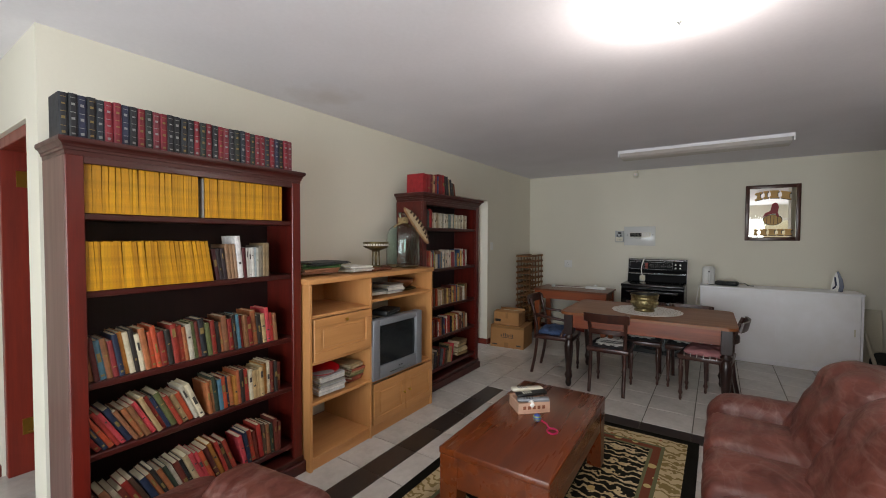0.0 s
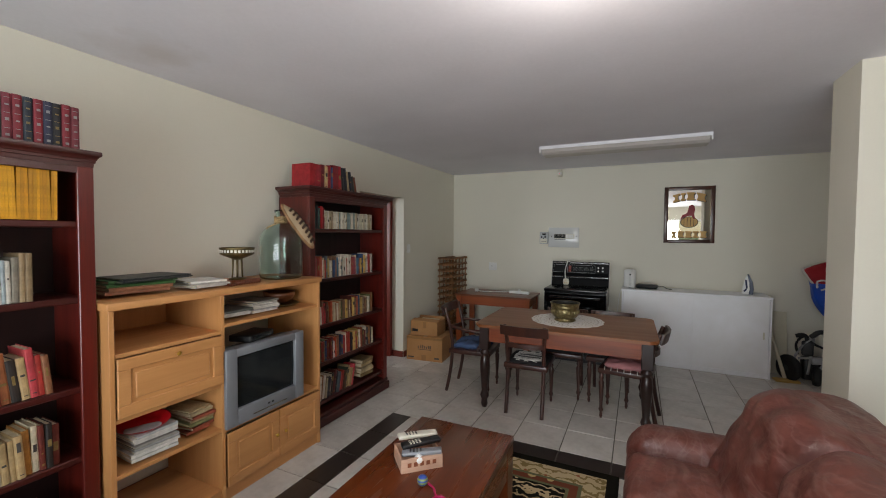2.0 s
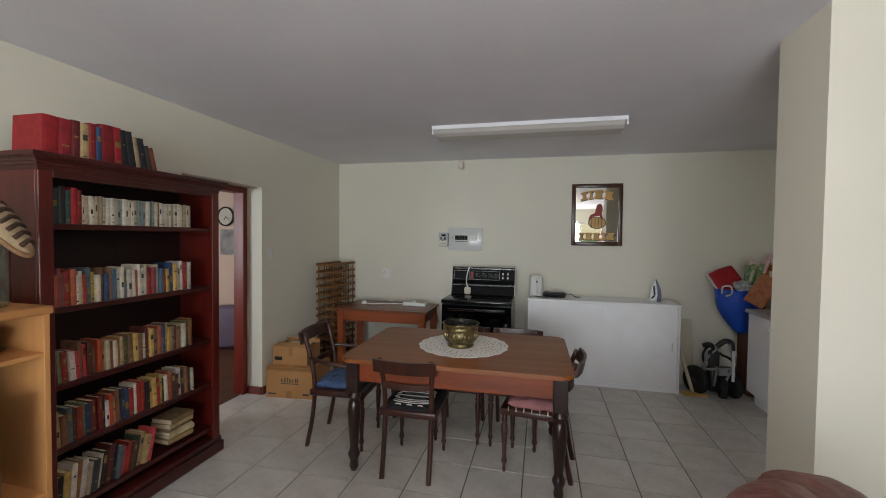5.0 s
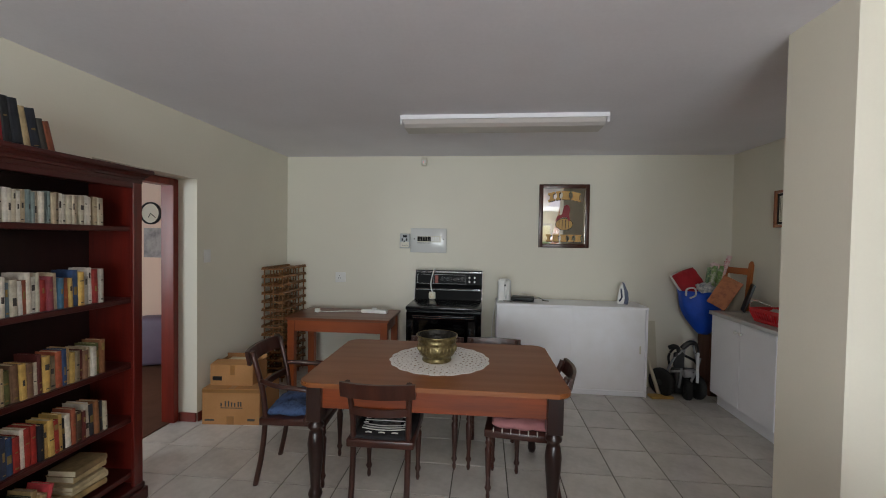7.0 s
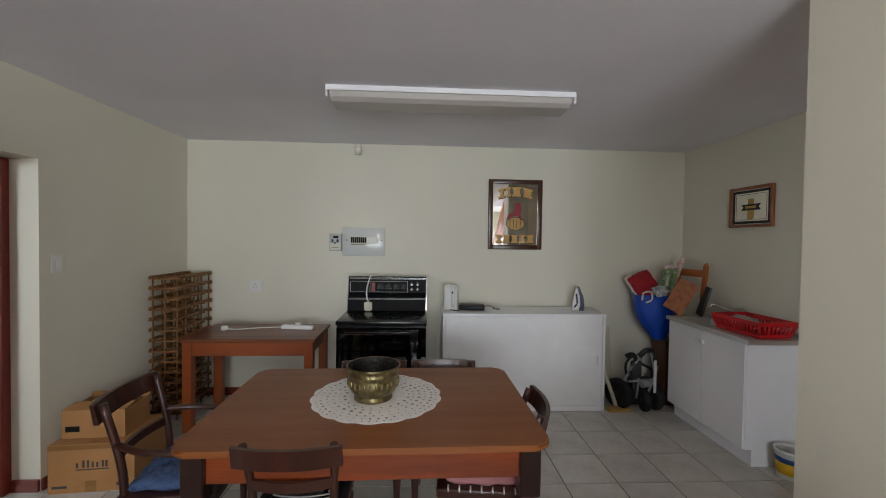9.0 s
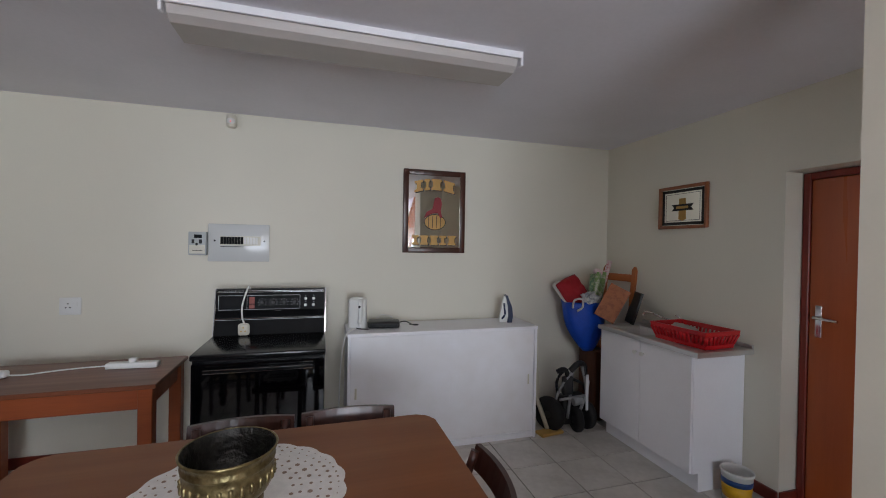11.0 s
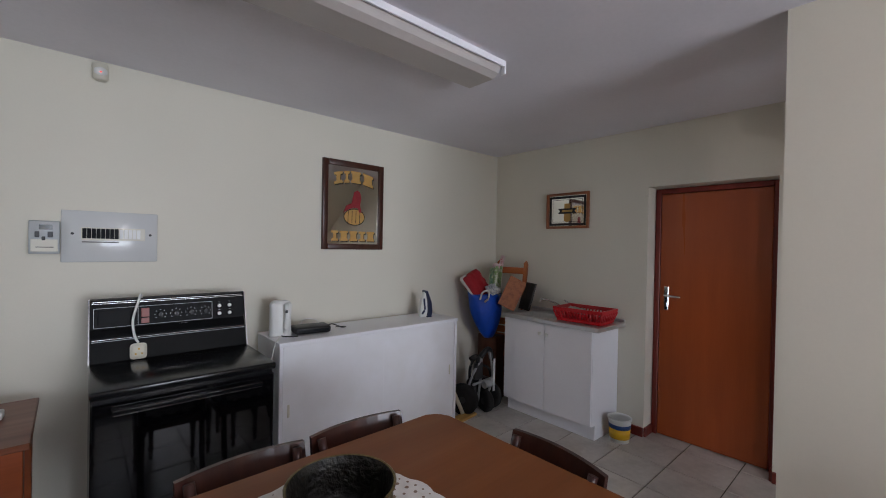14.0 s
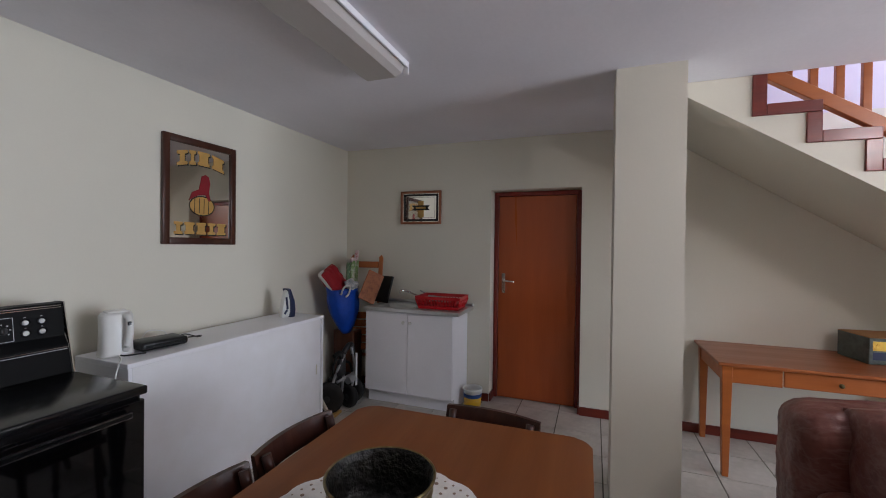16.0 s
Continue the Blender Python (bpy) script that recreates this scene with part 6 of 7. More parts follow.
for n, mt, y0, y1, z0, z1, d in (("red_panel", red_print, 0.03, 0.11, 0.02, 0.15, 0.0012), ("pale_panel", paper, 0.045, 0.085, 0.07, 0.12, 0.002), ("pale_panel", panel_grey, -0.12, 0.0, 0.07, 0.15, 0.0012), ("blue_panel", iron_blue, 0.14, 0.23, 0.03, 0.08, 0.0012), ("ochre_panel", brass_bright, 0.14, 0.23, 0.09, 0.15, 0.0012), ("dark_panel", black_print, -0.11, -0.02, 0.08, 0.14, 0.002), ("red_panel", red_print, -0.09, -0.05, 0.095, 0.125, 0.0028), ("pale_panel", paper, -0.22, -0.14, 0.03, 0.14, 0.0012)):
    one(n, mt, pb, -0.14 - d, -0.14, y0, y1, z0, z1)
one("lid_flap", cardboard, pb, -0.14, 0.14, -0.25, 0.0, 0.171, 0.175)
one("lid_flap", cardboard, pb, -0.14, 0.14, 0.002, 0.25, 0.171, 0.175)

# ---- things in the sink corner ----
plank = thing("white_board", pose(0, 0, 0), "narrow off-white board leaning on the wall", "board")
off_white = material("off_white_board", "cdc6b0", 0.6, vary=0.15, scale=4, bump=0.08)
bm = B()
box(bm, 1.60, 1.765, -0.01, 0.01, 0.0, 0.70, bevel=0.003, m=pose(0, 6.64, 0.004, -10, 0, 0))
part("board", bm, off_white, plank)
yb = B()
box(yb, -0.11, 0.11, -0.05, 0.05, 0.0, 0.025, bevel=0.006, m=pose(1.68, 6.36, 0.0, 0, 0, 8))
solid("pine_offcut", yb, wood("pine_offcut_wood", "c9a35a", "b08840", 0.6, "x"), "short pale pine offcut on the floor", "offcut")
lg = B()
tube(lg, [(1.575, 6.70, 0.62), (1.63, 6.5, 0.26), (1.67, 6.38, 0.03)], 0.018, 8)
solid("pale_pole", lg, off_white, "pale wooden pole leaning in the corner", "pole")

tr = thing("golf_trolley", pose(1.90, 6.44, 0), "folded golf trolley with black wheels and grey frame", "golf trolley")
hub_grey = material("dark_grey_hub", "2a2b2d", 0.45, vary=0.2, scale=20, bump=0.1)
rubber = material("black_rubber", "141414", 0.75, vary=0.25, scale=20, bump=0.2)
grey_tube = material("grey_tube", "9a9c9e", 0.35, metal=0.3, vary=0.1, bump=0.02)
for x, y, r, turn in ((-0.19, -0.02, 0.14, -62), (0.13, -0.06, 0.12, -82), (0.02, -0.10, 0.10, -100)):
    spin = pose(0, 0, 0, 90, 0, turn)
    bm = B()
    lathe(bm, [(r - 0.045, -0.03), (r - 0.01, -0.03), (r, -0.014), (r, 0.014), (r - 0.01, 0.03), (r - 0.045, 0.03)], (x, y, r), 28, spin)
    wh = part("wheel", bm, rubber, tr)
    bm = B()
    lathe(bm, [(0.016, -0.034), (0.03, -0.03), (r - 0.047, -0.02), (r - 0.047, 0.02), (0.03, 0.03), (0.016, 0.034)], (x, y, r), 20, spin)
    hub = part("hub", bm, hub_grey, wh)
for a in ([(-0.18, -0.03, 0.15), (-0.13, -0.06, 0.33), (-0.06, -0.08, 0.45), (0.03, -0.07, 0.53)], [(0.12, -0.10, 0.20), (0.10, -0.10, 0.40), (0.07, -0.09, 0.54)], [(-0.13, -0.08, 0.27), (0.10, -0.11, 0.30)], [(-0.04, -0.06, 0.10), (-0.02, -0.07, 0.32), (0.0, -0.06, 0.5)], [(0.02, -0.11, 0.12), (0.09, -0.12, 0.3), (0.13, -0.1, 0.42)]):
    bm = B()
    tube(bm, curve_points(a, 5) if len(a) > 2 else a, 0.012, 8)
    part("frame_tube", bm, grey_tube, tr, "pale grey frame tube")
bm = B()
rod(bm, (-0.03, -0.12, 0.26), (0.05, -0.125, 0.27), 0.035, seg=14)
part("motor", bm, grey_tube, tr, "silver cylindrical motor")
bm = B()
tube(bm, curve_points([(-0.03, -0.07, 0.50), (0.03, -0.085, 0.56), (0.09, -0.08, 0.55), (0.10, -0.09, 0.46)], 6), 0.024, 10)
part("bag_cradle", bm, black_plastic, tr, "black curved bag cradle")
bm = B()
tube(bm, curve_points([(-0.15, -0.06, 0.50), (-0.10, -0.07, 0.52), (-0.06, -0.07, 0.49), (-0.05, -0.07, 0.36)], 6), 0.02, 8)
part("grip", bm, rubber, tr)
one("side_plate", panel_grey, tr, 0.085, 0.11, -0.135, -0.122, 0.18, 0.48, bevel=0.004)
one("battery_tray", black_plastic, tr, -0.08, 0.16, -0.05, 0.07, 0.03, 0.28, bevel=0.03, seg=2)
one("gearbox", hub_grey, tr, -0.1, 0.0, -0.09, -0.04, 0.3, 0.46, bevel=0.02, seg=2)
bm = B()
tube(bm, curve_points([(-0.12, -0.03, 0.3), (-0.14, -0.05, 0.42), (-0.08, -0.06, 0.5), (0.02, -0.04, 0.42), (0.12, -0.05, 0.36), (0.15, -0.06, 0.2)], 6), 0.012, 8)
part("strap", bm, rubber, tr, "black strap")

fc = thing("folding_chair", pose(2.33, 6.47, 0) @ pose(0, 0, 0, 0, 4, 12), "orange wooden folding chair leaning in the corner", "folding chair")
for y, x in ((-0.17, 0.0), (0.13, 0.0)):
    bm = B()
    sheet(bm, [(y - 0.02, 0.0), (y + 0.02, 0.0), (y + 0.022, 1.1), (y + 0.012, 1.36), (y - 0.01, 1.385), (y - 0.026, 1.35), (y - 0.018, 1.1)], 0.026, "x", -0.013)
    part("upright", bm, desk_wood, fc, "shaped wooden upright")
for z, h in ((1.25, 0.065), (0.75, 0.04), (0.35, 0.03)):
    one("cross_slat", desk_wood, fc, -0.01, 0.01, -0.15, 0.112, z, z + h, bevel=0.006, seg=2)
for k in range(5):
    one("seat_slat", desk_wood, fc, -0.05, -0.034, -0.175, 0.145, 0.42 + 0.078 * k, 0.485 + 0.078 * k, bevel=0.003)
pn = B()
box(pn, -0.085, 0.085, -0.009, 0.009, 0.0, 0.30, bevel=0.003, m=pose(2.12, 6.31, 0.908, 0, 0, -34) @ pose(0, 0, 0, -10, 0, 0) @ pose(0, 0, 0, 0, 27, 0) @ pose(0, 0, 0.04))
pboard = solid("painted_board", pn, material("painted_brown_board", "7e4426", 0.6, vary=0.9, scale=24, fine=60, bump=0.1, second="a8663e"), "brown painted wooden board leaning on the sink", "board")
pn = B()
box(pn, -0.01, 0.01, -0.10, 0.10, 0.0, 0.27, bevel=0.002, m=pose(2.36, 6.26, 0.909, 0, 16, -25))
solid("dark_tray", pn, black_plastic, "dark tray leaning behind the sink", "tray")

blue_cloth = material("blue_plastic_bag", "0f4ec0", 0.45, vary=0.35, scale=7, fine=30, bump=0.6, second="0b3a94", bump_scale=0.012)
red_cloth = material("red_cushion_cloth", "a51420", 0.75, vary=0.25, scale=8, fine=90, bump=0.3)
white_cloth = material("white_printed_cloth", "d8d6d2", 0.8, vary=0.5, scale=30, fine=90, bump=0.2, second="6f7a86")
piping_white = material("white_piping", "d6d0ca", 0.8, vary=0.15, scale=30, bump=0.2)
bm = B()
rows = []
for k in range(13):
    u = k / 12
    z = 0.62 + 0.44 * u
    f = 0.18 + 0.82 * math.sin(min(1.0, u * 1.25 + 0.04) * math.pi / 2) ** 0.8
    ring = []
    for j in range(36):
        a = 2 * math.pi * j / 36
        fold = 1 + 0.05 * noise.noise(Vector((3 * math.cos(a), 3 * math.sin(a), u * 2))) + 0.03 * math.sin(8 * a + 5 * u) * u
        ring.append(bm.verts.new((2.155 - 0.07 * u + 0.195 * f * fold * math.cos(a), 6.53 + 0.125 * f * fold * math.sin(a), z + 0.05 * noise.noise(Vector((math.cos(a) * 1.5, math.sin(a) * 1.5, 7.0))) * u)))
    rows.append(ring)
for a, b in zip(rows, rows[1:]):
    for k in range(36):
        bm.faces.new((a[k], a[(k + 1) % 36], b[(k + 1) % 36], b[k])).smooth = True
bm.faces.new(rows[0]), bm.faces.new(rows[-1])
bag = thing("blue_bag", Matrix.Identity(4), "large stuffed blue plastic bag in the corner", "bag")
part("sack", bm, blue_cloth, bag)
bm = B()
tube(bm, curve_points([(1.93, 6.44, 1.02), (1.92, 6.40, 1.09), (1.98, 6.38, 1.10), (2.0, 6.40, 1.03), (1.95, 6.40, 1.0)], 6), 0.009, 6)
part("tie_cord", bm, piping_white, bag, "white tie cord")
# Made-up block that keeps the bag from floating in the dark corner.
stand = B()
box(stand, 2.18, 2.34, 6.46, 6.70, 0.0, 0.63, bevel=0.01)
solid("bag_support", stand, wood("dark_support_wood", "5e3420", "3c2014", 0.6, "z"), "tall brown wooden block added under the bag to hold it up", "crate")
cu = thing("red_cushion", pose(2.03, 6.58, 1.125, 62, -22, 8), "red cushion with a white edge on the heap", "cushion")
bm = B()
pillow(bm, (0.27, 0.31, 0.1), 0.42, 16, None, 0.02, 5)
part("cover", bm, red_cloth, cu)
bm = B()
tube(bm, curve_points([(-0.125, -0.14, 0.0), (-0.128, -0.05, 0.006), (-0.128, 0.06, 0.006), (-0.125, 0.145, 0.0), (-0.05, 0.15, 0.0)], 6), 0.014, 8)
part("white_edge", bm, piping_white, cu, "white fabric edge")
bm = B()
pillow(bm, (0.17, 0.12, 0.06), 0.4, 12, pose(2.12, 6.45, 1.10, 40, -6, 8), 0.03, 8)
solid("printed_cloth", bm, white_cloth, "crumpled white printed cloth on the blue bag", "cloth")
gift = thing("gift_wrap_roll", pose(2.20, 6.52, 1.05) @ pose(0, 0, 0, -4, 9, 0), "rolls of red and white gift wrap", "gift wrap")
pack = material("white_floral_wrap", "dcd6d0", 0.3, vary=0.8, scale=26, fine=60, bump=0.0, second="7a9a5c")
candy = material("red_white_wrap", "c02038", 0.35, vary=0.9, scale=34, fine=60, bump=0.0, second="e0c8c8")
for x, y, h, r, mt, lean in ((-0.02, -0.03, 0.27, 0.026, pack, 0.01), (0.03, -0.03, 0.28, 0.026, pack, 0.02), (-0.045, 0.0, 0.25, 0.02, material("green_wrap", "c4c8a0", 0.4, vary=0.7, scale=30, bump=0.0, second="5a8060"), 0.0), (0.06, 0.02, 0.40, 0.022, candy, 0.08)):
    bm = B()
    rod(bm, (x, y, 0.0), (x + lean, y, h), r, seg=14)
    part("roll", bm, mt, gift)
bm = B()
pillow(bm, (0.12, 0.03, 0.05), 0.4, 8, pose(0.0, -0.03, 0.275, 0, 8, 0), 0.01, 2)
part("wrapper_top", bm, candy, gift, "pink wrapper end")

# ---- bedroom beyond the doorway ----
clock = thing("wall_clock", pose(-4.27, 6.86, 1.815), "round wall clock with a dark rim", "clock")
bm = B()
lathe(bm, [(0.12, 0.0), (0.14, 0.01), (0.14, 0.035), (0.122, 0.04), (0.12, 0.025)], seg=32, m=pose(0, 0, 0, 90, 0, 0), ends=(False, False))
part("rim", bm, black_plastic, clock)
bm = B()
rod(bm, (0, -0.022, 0), (0, -0.002, 0), 0.122, seg=32)
part("face", bm, cream_plastic, clock)
for a, l in ((-150, 0.06), (130, 0.085)):
    bm = B()
    box(bm, -0.004, 0.004, -0.026, -0.023, 0, l, m=pose(0, 0, 0, 0, a, 0))
    part("clock_hand", bm, black_plastic, clock)
ph = thing("landscape_print", pose(-4.24, 6.86, 1.26), "grey unframed landscape print on the bedroom wall", "picture")
one("print_sheet", material("grey_landscape", "6f6e70", 0.6, vary=0.8, scale=5, fine=24, bump=0.0, second="aaa6a4"), ph, -0.14, 0.14, -0.006, -0.001, 0, 0.37)
case_mat = material("mauve_suitcase", "6f6276", 0.55, vary=0.15, scale=8, fine=120, bump=0.2)
sc = thing("suitcase", pose(-3.93, 6.56, 0.006, 0, 0, 25), "mauve fabric suitcase on the bedroom carpet", "suitcase")
one("body", case_mat, sc, -0.2, 0.2, -0.13, 0.13, 0.02, 0.58, bevel=0.05, seg=3)
one("zip_band", black_plastic, sc, -0.203, 0.203, -0.02, 0.0, 0.03, 0.57, bevel=0.02)
bag2 = B()
pillow(bag2, (0.5, 0.3, 0.34), 0.4, 12, pose(-4.55, 6.5, 0.18), 0.04, 4)
solid("dark_bag", bag2, black_plastic, "soft dark holdall on the bedroom carpet", "bag")

# ---- books ----
COVER = {}


def cover(h):
    if h not in COVER:
        COVER[h] = material("book_cover_" + h, h, 0.55, vary=0.5, scale=26, fine=110, bump=0.2, obvary=0.18)
    return COVER[h]


OLD = ["8a2a1e", "a03a28", "5a3324", "9a2e24", "2a2420", "1c1e24", "2c3a2e", "8c5a3c", "c8bca0", "a42c24", "b84a2a", "c4444a", "1f2c44", "d0c8b4", "4a3426", "8a5a38", "6e2a1e", "5c2420", "b09468", "2c2420", "a8643c", "c0a880", "5c6038", "b0742e", "7c2018"]
BRIGHT = ["8c2a2c", "b4a890", "4a7484", "a45634", "bcb2a0", "34503c", "a4823c", "c0b8a8", "8c4450", "2c3e5c"]
PAPERBACK = ["c9c0ac", "d2cabb", "b8a88c", "8c7c64", "d8d0c0", "5a6a72", "3a3c44", "a8583c", "c8a45c", "6a7a5c", "2c4468", "98302c", "dcd6cc", "7a5a44", "b4b0a4", "24262c"]
MAG = ["cf9412", "c98e10", "d69c1a", "c4880e", "d29812"]
rnd = random.Random(7)


def book(m, th, h, d, color, label, cat="book", group="", band="", bars_n=0, title=""):
    """A closed book standing with its spine at x = 0, facing +x."""
    bm = B()
    c = 0.0022
    box(bm, -d, 0, 0, c, 0, h), box(bm, -d, 0, th - c, th, 0, h)
    if cat == "magazine":
        box(bm, -c, 0.0008, c, th - c, 0, h)
    else:
        bow = min(0.0035, th * 0.12)
        sheet(bm, [(-c, c), (0.0, c * 0.6), (bow * 0.75, th * 0.22), (bow, th * 0.5), (bow * 0.75, th * 0.78), (0.0, th - c * 0.6), (-c, th - c)], h, "z", 0.0)
    ob = tagged(new("magazine" if cat == "magazine" else "book", mesh_of("book", bm, cover(color))), label, cat, group)
    ob.matrix_basis = m
    bm = B()
    box(bm, -d + 0.003, -c, c, th - c, 0.003, h - 0.004)
    part("page_block", bm, paper, ob)
    if bars_n:
        for k in range(bars_n):
            z = h * (0.1 + 0.8 * k / max(bars_n - 1, 1))
            bm = B()
            bow = min(0.0035, th * 0.12)
            box(bm, bow * 0.6, bow + 0.0008, th * (0.2 if k % 2 else 0.3), th * (0.8 if k % 2 else 0.7), z, z + h * (0.01 if k % 2 else rnd.choice((0.03, 0.05, 0.06))))
            part("spine_band", bm, COVER_BAND[band], ob)
    elif title:
        bm = B()
        a, w = h * rnd.uniform(0.25, 0.72), rnd.uniform(0.12, 0.34)
        box(bm, 0.0008, (0.0013 if cat == "magazine" else min(0.0035, th * 0.12) + 0.0006), th * (0.5 - w), th * (0.5 + w), a, a + h * rnd.choice((0.03, 0.05, 0.16, 0.22)))
        part("spine_title", bm, COVER_BAND[title], ob)
        if rnd.random() < 0.5:
            bm = B()
            box(bm, 0.0008, min(0.0035, th * 0.12) + 0.0006, th * 0.25, th * 0.75, h * 0.08, h * rnd.choice((0.1, 0.13)))
            part("spine_mark", bm, COVER_BAND[title], ob)
    return ob


COVER_BAND = {"silver": panel_grey, "gold": material("worn_gilt", "8c7440", 0.6, vary=0.5, scale=40, bump=0.0), "dull": material("dull_gilt", "8a8a88", 0.5, vary=0.3, bump=0.0), "ink": ink, "red": red_print, "white": paper}
LABELS = {"old": "old cloth-bound book standing on a bookcase shelf", "pb": "paperback book standing on a bookcase shelf", "mag": "yellow-spined magazine in a tight shelf row"}


def row(x, y0, y1, z, pal, hs, ths, ds, tilt, label, group, cat="book", titles=0.8):
    """Books side by side from y0 to y1; tilt is a function of the way along."""
    y = y0
    while True:
        th, h, d = rnd.uniform(*ths), rnd.uniform(*hs), rnd.uniform(*ds)
        a = tilt((y - y0) / (y1 - y0)) + rnd.uniform(-1.2, 1.2)
        step = th / math.cos(radians(a))
        if y + step > y1:
            break
        base = z + (abs(math.sin(radians(a))) * th if a < 0 else 0.0) + 0.001
        col = rnd.choice(pal)
        dark = sum(int(col[k:k + 2], 16) for k in (0, 2, 4)) < 330
        t = ("gold" if dark else "ink") if rnd.random() < titles else ""
        book(pose(x + (rnd.uniform(-0.0015, 0.0015) if cat == "magazine" else rnd.uniform(-0.012, 0.006)), y, base, a), th, h, d, col, label, cat, group, title=t)
        y += step + (0.0 if cat == "magazine" else 0.0006)


# large bookcase
AX = -2.0
row(AX + 0.015, 0.765, 1.235, 1.60, MAG, (0.208, 0.214), (0.0085, 0.013), (0.15, 0.155), lambda u: 0, LABELS["mag"], "yellow magazines", "magazine", 0.0)
book(pose(AX + 0.012, 1.245, 1.601), 0.008, 0.2, 0.15, "8c8a86", "grey-spined magazine among yellow ones", "magazine", "yellow magazines")
row(AX + 0.015, 1.256, 1.70, 1.60, MAG, (0.205, 0.211), (0.0085, 0.013), (0.15, 0.155), lambda u: 0, LABELS["mag"], "yellow magazines", "magazine", 0.0)
row(AX + 0.015, 0.765, 1.30, 1.27, MAG, (0.206, 0.212), (0.0085, 0.013), (0.15, 0.155), lambda u: 1 + 7 * u, LABELS["mag"], "yellow magazines", "magazine", 0.0)
y = 1.315
for th, h, col, t, a in ((0.02, 0.165, "4a1c22", "gold", 9), (0.02, 0.168, "2c2024", "gold", 9), (0.02, 0.168, "33262a", "gold", 8), (0.022, 0.19, "a07c5e", "", 6), (0.018, 0.19, "9c7858", "", 6), (0.016, 0.19, "a8866a", "", 6), (0.03, 0.235, "d8d6d4", "ink", 5), (0.02, 0.17, "54181e", "", 4), (0.014, 0.168, "cfc9c0", "ink", 3), (0.012, 0.168, "d6d2cc", "ink", 2), (0.016, 0.17, "d8d6d0", "ink", 2), (0.012, 0.17, "98a4a6", "", 1), (0.014, 0.168, "c8c2b4", "ink", 1), (0.022, 0.18, "8c8474", "", 0), (0.018, 0.195, "a48c68", "", 0), (0.02, 0.195, "8a7454", "", 0)):
    book(pose(AX, y, 1.271, a), th, h, 0.14, col, LABELS["old"], "book", "books in the large bookcase", title=t)
    y += th / math.cos(radians(a)) + 0.0008
row(AX, 0.77, 1.70, 0.875, OLD + BRIGHT[:3], (0.165, 0.205), (0.015, 0.030), (0.13, 0.15), lambda u: 9 - 4 * u, LABELS["old"], "books in the large bookcase")
row(AX, 0.80, 1.26, 0.565, OLD, (0.165, 0.205), (0.015, 0.028), (0.13, 0.15), lambda u: 30 - 8 * u, LABELS["old"], "books in the large bookcase")
row(AX, 1.27, 1.70, 0.565, OLD + BRIGHT[:4], (0.165, 0.205), (0.015, 0.028), (0.13, 0.15), lambda u: 8 - 8 * u, LABELS["old"], "books in the large bookcase")
row(AX, 0.84, 1.44, 0.20, OLD, (0.175, 0.215), (0.015, 0.028), (0.13, 0.15), lambda u: 30 - 12 * u, LABELS["old"], "books in the large bookcase")
row(AX, 1.46, 1.70, 0.20, OLD, (0.165, 0.205), (0.016, 0.03), (0.13, 0.15), lambda u: 12 - 12 * u, LABELS["old"], "books in the large bookcase")
y = 0.705
k = 0
while y < 1.785:
    col = rnd.choice(("1d2128", "7c1c2a", "1f2a27", "84202e", "1e2a36", "7a2a36", "191b20", "20263e"))
    book(pose(-2.01 + rnd.uniform(-0.004, 0.004), y, 1.906, rnd.uniform(-0.3, 0.3)), 0.0285, 0.185 + rnd.uniform(-0.002, 0.002), 0.135, col, "leather-look encyclopaedia volume with banded spine on the bookcase top", "book", "encyclopaedia volumes", band="dull" if k % 3 else "gold", bars_n=6)
    y += 0.0302
    k += 1
# small bookcase
BX = -2.10
G2 = "books in the second bookcase"
y = 3.30
for th, h, col, t in ((0.03, 0.17, "1f3a34", "gold"), (0.03, 0.18, "23282c", ""), (0.022, 0.165, "2c4a44", "gold"), (0.028, 0.18, "a3181c", ""), (0.02, 0.17, "8c1a1c", "gold")):
    book(pose(BX, y, 1.596), th, h, 0.12, col, LABELS["pb"], "book", G2, title=t)
    y += th + 0.0008
row(BX, y + 0.004, 4.10, 1.595, ["d0c8b8", "c4baa4", "b8a88c", "d8d2c4", "9c8a70", "ccc4b0", "7a8a88", "dcd8cc"], (0.135, 0.15), (0.012, 0.022), (0.09, 0.11), lambda u: 0, LABELS["pb"], G2)
row(BX, 3.30, 4.11, 1.19, PAPERBACK + ["a89848", "47708a", "8a4048"], (0.14, 0.185), (0.014, 0.028), (0.1, 0.12), lambda u: 1, LABELS["pb"], G2)
row(BX, 3.30, 4.11, 0.815, PAPERBACK + OLD, (0.14, 0.185), (0.014, 0.03), (0.1, 0.12), lambda u: 3 - 3 * u, LABELS["pb"], G2)
row(BX, 3.30, 4.11, 0.505, PAPERBACK + OLD, (0.14, 0.18), (0.014, 0.03), (0.1, 0.12), lambda u: 2, LABELS["pb"], G2)
row(BX, 3.30, 3.80, 0.19, PAPERBACK + OLD, (0.15, 0.2), (0.016, 0.032), (0.1, 0.12), lambda u: -4 - 10 * u, LABELS["old"], G2)
G3 = "books on the second bookcase"
y = 3.26
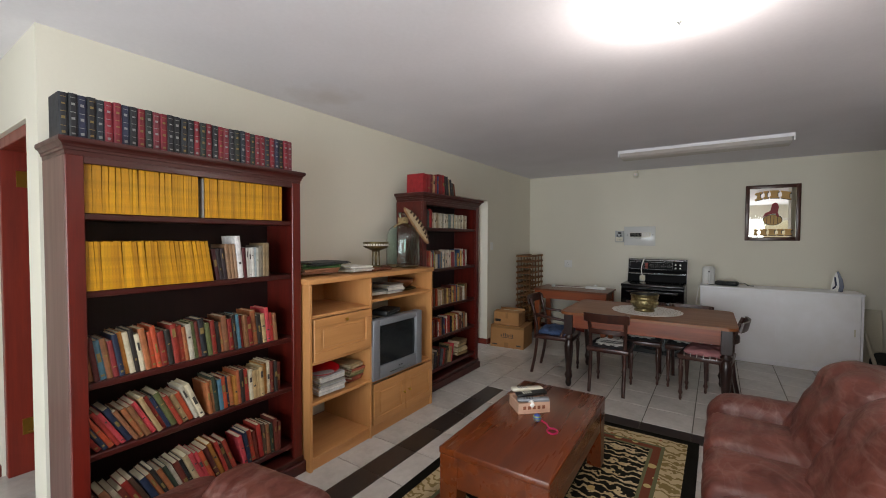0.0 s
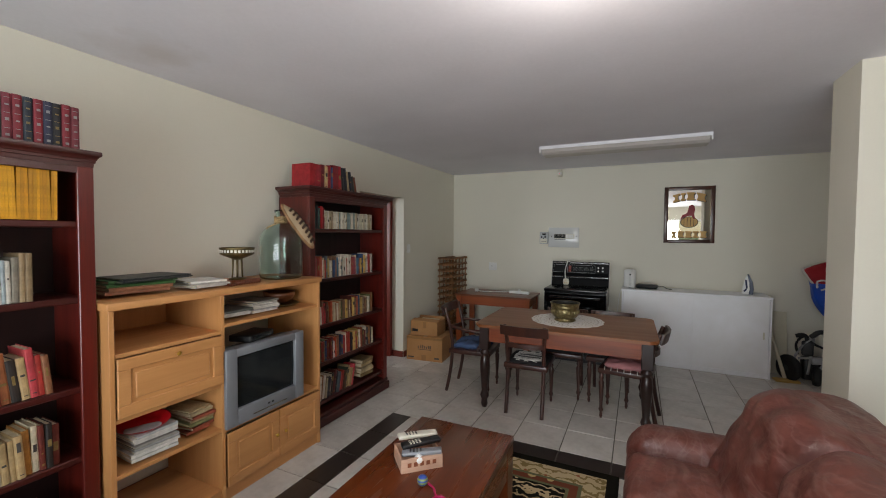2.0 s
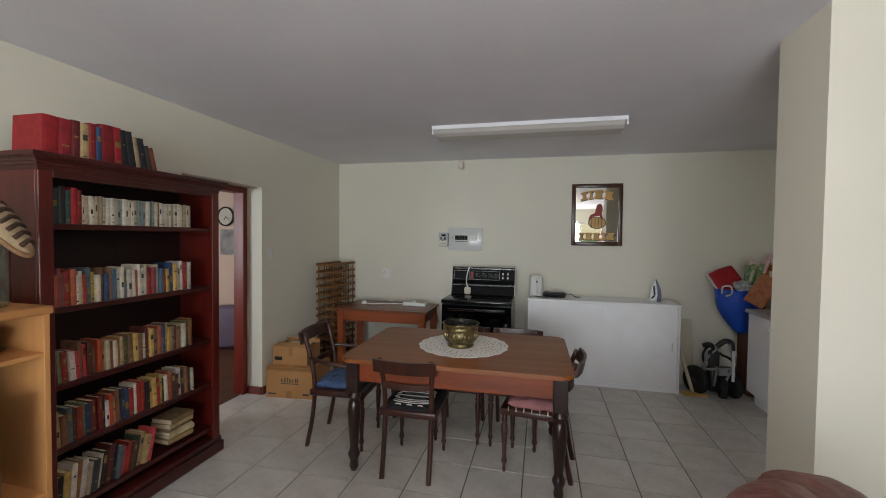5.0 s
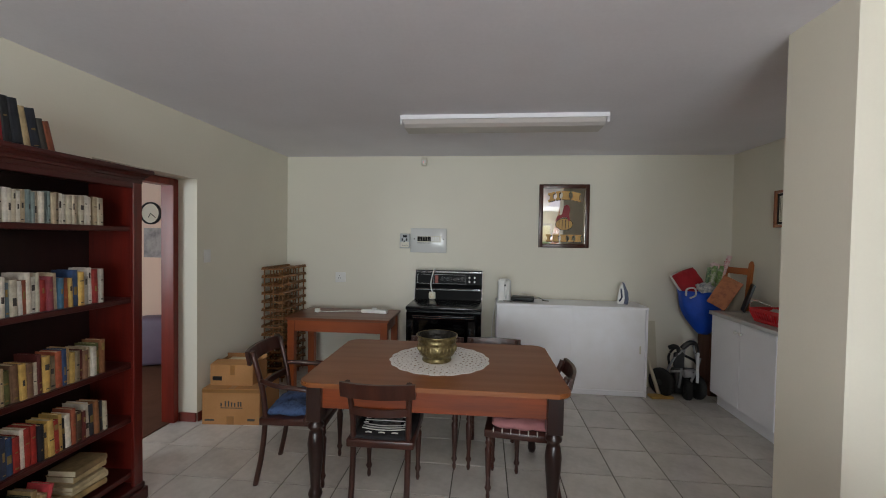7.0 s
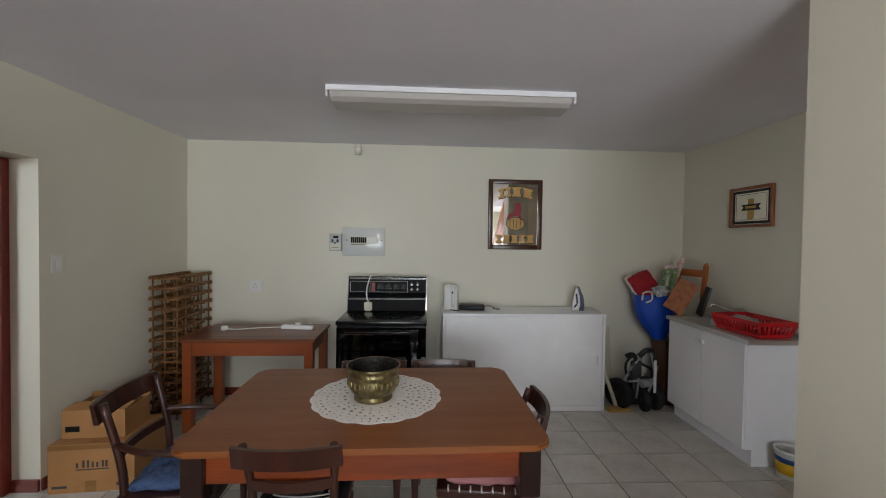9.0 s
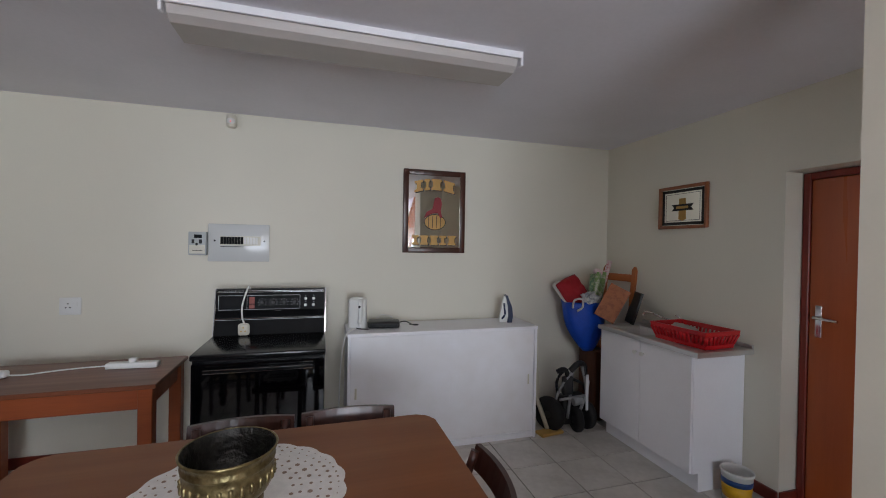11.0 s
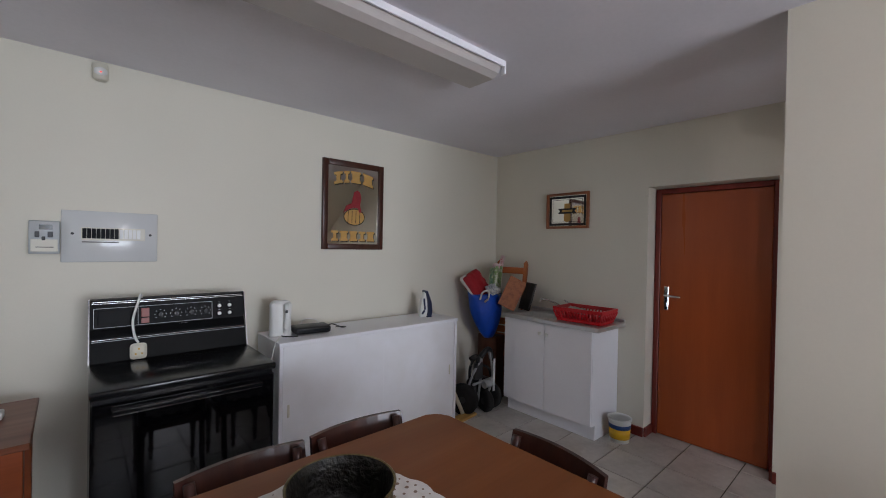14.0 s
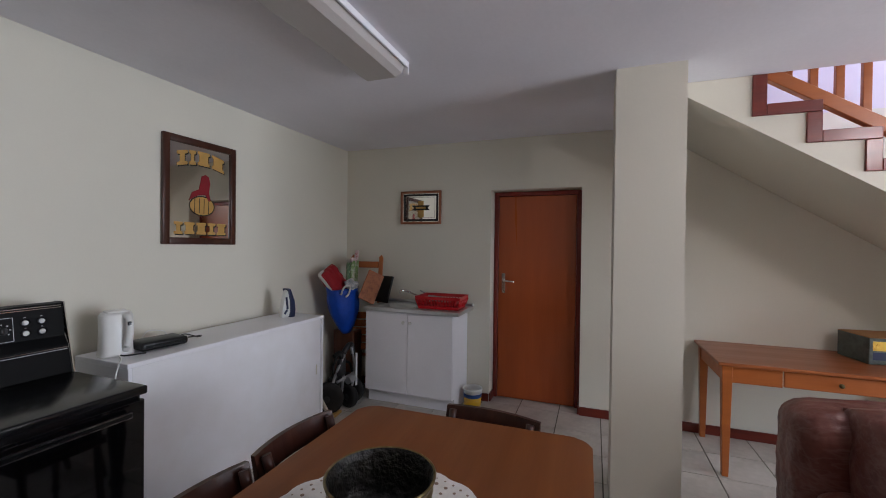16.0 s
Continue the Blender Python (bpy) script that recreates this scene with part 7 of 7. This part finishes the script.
for th, h, d, col, a, t in ((0.05, 0.165, 0.19, "a01c24", -2, ""), (0.04, 0.165, 0.19, "94202a", -2, "gold"), (0.028, 0.17, 0.17, "6a1c20", -1, "gold"), (0.03, 0.165, 0.16, "c4a878", -1, "ink"), (0.025, 0.175, 0.16, "9a2228", 0, "gold"), (0.02, 0.165, 0.16, "2a4a74", 0, "gold"), (0.05, 0.185, 0.2, "8e1a22", 2, ""), (0.03, 0.185, 0.2, "a01c26", 3, "gold"), (0.026, 0.18, 0.17, "1e2024", 6, "gold"), (0.03, 0.18, 0.17, "22262e", 8, ""), (0.02, 0.16, 0.15, "b09a74", 9, ""), (0.03, 0.16, 0.15, "1c2430", 10, "gold"), (0.02, 0.13, 0.14, "3c3a34", 11, ""), (0.022, 0.125, 0.14, "8a4a2c", 13, "")):
    th, h = th * 1.35, h * 1.1
    book(pose(-2.09, y, 1.921 + (th * math.sin(radians(-a)) if a < 0 else 0), a), th, h, d, col, "hardback book standing on the bookcase top", "book", G3, title=t)
    y += th / math.cos(radians(a)) + 0.001


def flat(x, y, z, w, d, h, color, turn, label="magazine lying in a pile", cat="magazine", group="piled magazines"):
    """A book or magazine lying flat, its spine towards +x."""
    return book(Matrix.Translation((x, y, z)) @ pose(0, 0, 0, 0, 0, turn) @ Matrix.Translation((d / 2, w / 2, h)) @ pose(0, 0, 0, -90, 0, 0) @ pose(0, 0, 0, 180, 0, 0), h, w, d, color, label, cat, group)


def pile(x, y, z, n, w, d, hs, pal, spread=7, label="magazine lying in a pile", cat="magazine", group="piled magazines"):
    for k in range(n):
        h = rnd.uniform(*hs)
        flat(x + rnd.uniform(-0.01, 0.01), y + rnd.uniform(-0.015, 0.015), z, w * rnd.uniform(0.92, 1.0), d * rnd.uniform(0.92, 1.0), h, rnd.choice(pal), rnd.uniform(-spread, spread), label, cat, group)
        z += h + 0.0006
    return z


PALE = ["d6d2ca", "c8c4bc", "b8b8b8", "dcd8d0", "a8a49c", "cfcac0"]
z = pile(-2.14, 2.04, 1.236, 2, 0.3, 0.24, (0.016, 0.024), ["8a5a40", "b0503c"], 5, "book lying in a pile on the wall unit", "book", "books on the wall unit")
z = pile(-2.15, 2.06, z, 2, 0.31, 0.22, (0.014, 0.02), ["3c6a34", "9c8c60"], 6, "book lying in a pile on the wall unit", "book", "books on the wall unit")
z = pile(-2.14, 2.1, z, 3, 0.36, 0.27, (0.004, 0.007), ["3a3c3c", "8c9080", "2c2e30"], 9, "thin magazine on the pile on the wall unit", "magazine", "books on the wall unit")
pile(-2.08, 2.38, 1.236, 4, 0.2, 0.24, (0.007, 0.012), PALE, 14)
pile(-2.09, 2.53, 1.036, 2, 0.2, 0.26, (0.012, 0.02), PALE + ["5a5c58"], 5)
pile(-2.1, 2.74, 1.036, 7, 0.2, 0.27, (0.007, 0.012), PALE, 8)
zp = pile(-2.06, 2.05, 0.441, 8, 0.21, 0.28, (0.012, 0.018), PALE, 5)
pile(-2.06, 2.29, 0.441, 8, 0.14, 0.2, (0.012, 0.02), ["8a8a5c", "b09a74", "6a7a5c", "c0ac88", "a0523c"], 10, "small book lying in a pile", "book", "books on the wall unit")
pile(-2.17, 4.0, 0.191, 5, 0.19, 0.16, (0.022, 0.034), ["b8a074", "c4b08a", "a88c5c", "8c7450"], 9, "large book lying in a pile", "book", G2)
red_plate.location.z = zp + 0.008

# ---- floor tiles ----
P, GX, GY = 0.353, 0.075, 5.95
DARK0, DARK1 = GX - 5 * P, GY - 6 * P
def tile_mesh(name, w, d, mat):
    bm = B()
    g = 0.003
    box(bm, g, w - g, g, d - g, -0.004, 0.0)
    for v in bm.verts:
        if v.co.z > -0.001:
            v.co.x += 0.0015 if v.co.x < w / 2 else -0.0015
            v.co.y += 0.0015 if v.co.y < d / 2 else -0.0015
    return mesh_of(name, bm, mat)


full, half_w, half_d = tile_mesh("tile", P, P, tile_pale), tile_mesh("tile_half", P / 2, P, tile_pale), tile_mesh("tile_half", P, P / 2, tile_pale)
dark_w, dark_d, dark_c = tile_mesh("tile_border", P / 2, P, tile_dark), tile_mesh("tile_border", P, P / 2, tile_dark), tile_mesh("tile_border", P / 2, P / 2, tile_dark)


def lay(me, x, y):
    ob = new("tile", me)
    ob.parent, ob.location = floor, (x, y, 0.0)


rest = B()
for i in range(-14, 8):
    for j in range(-24, 4):
        x, y = GX + i * P, GY + j * P
        if x + P < XW or x > X1 + 0.25 or y > Y1 or y + P < Y0:
            continue
        inside = X0 - P < x < X1 + 0.02 and y > 1.3
        if inside and not (y > Y1 - 0.02):
            if i == -5 and j < -6:
                lay(dark_w, x, y), lay(half_w, x + P / 2, y)
                continue
            if j == -7 and -5 < i < 1:
                lay(half_d, x, y), lay(dark_d, x, y + P / 2)
                continue
            lay(full, x, y)
        elif y <= 1.3:
            box(rest, x + 0.003, x + P - 0.003, y + 0.003, y + P - 0.003, -0.004, 0.0)
part("tile_field", rest, tile_pale, floor)["kind"] = "stuff"
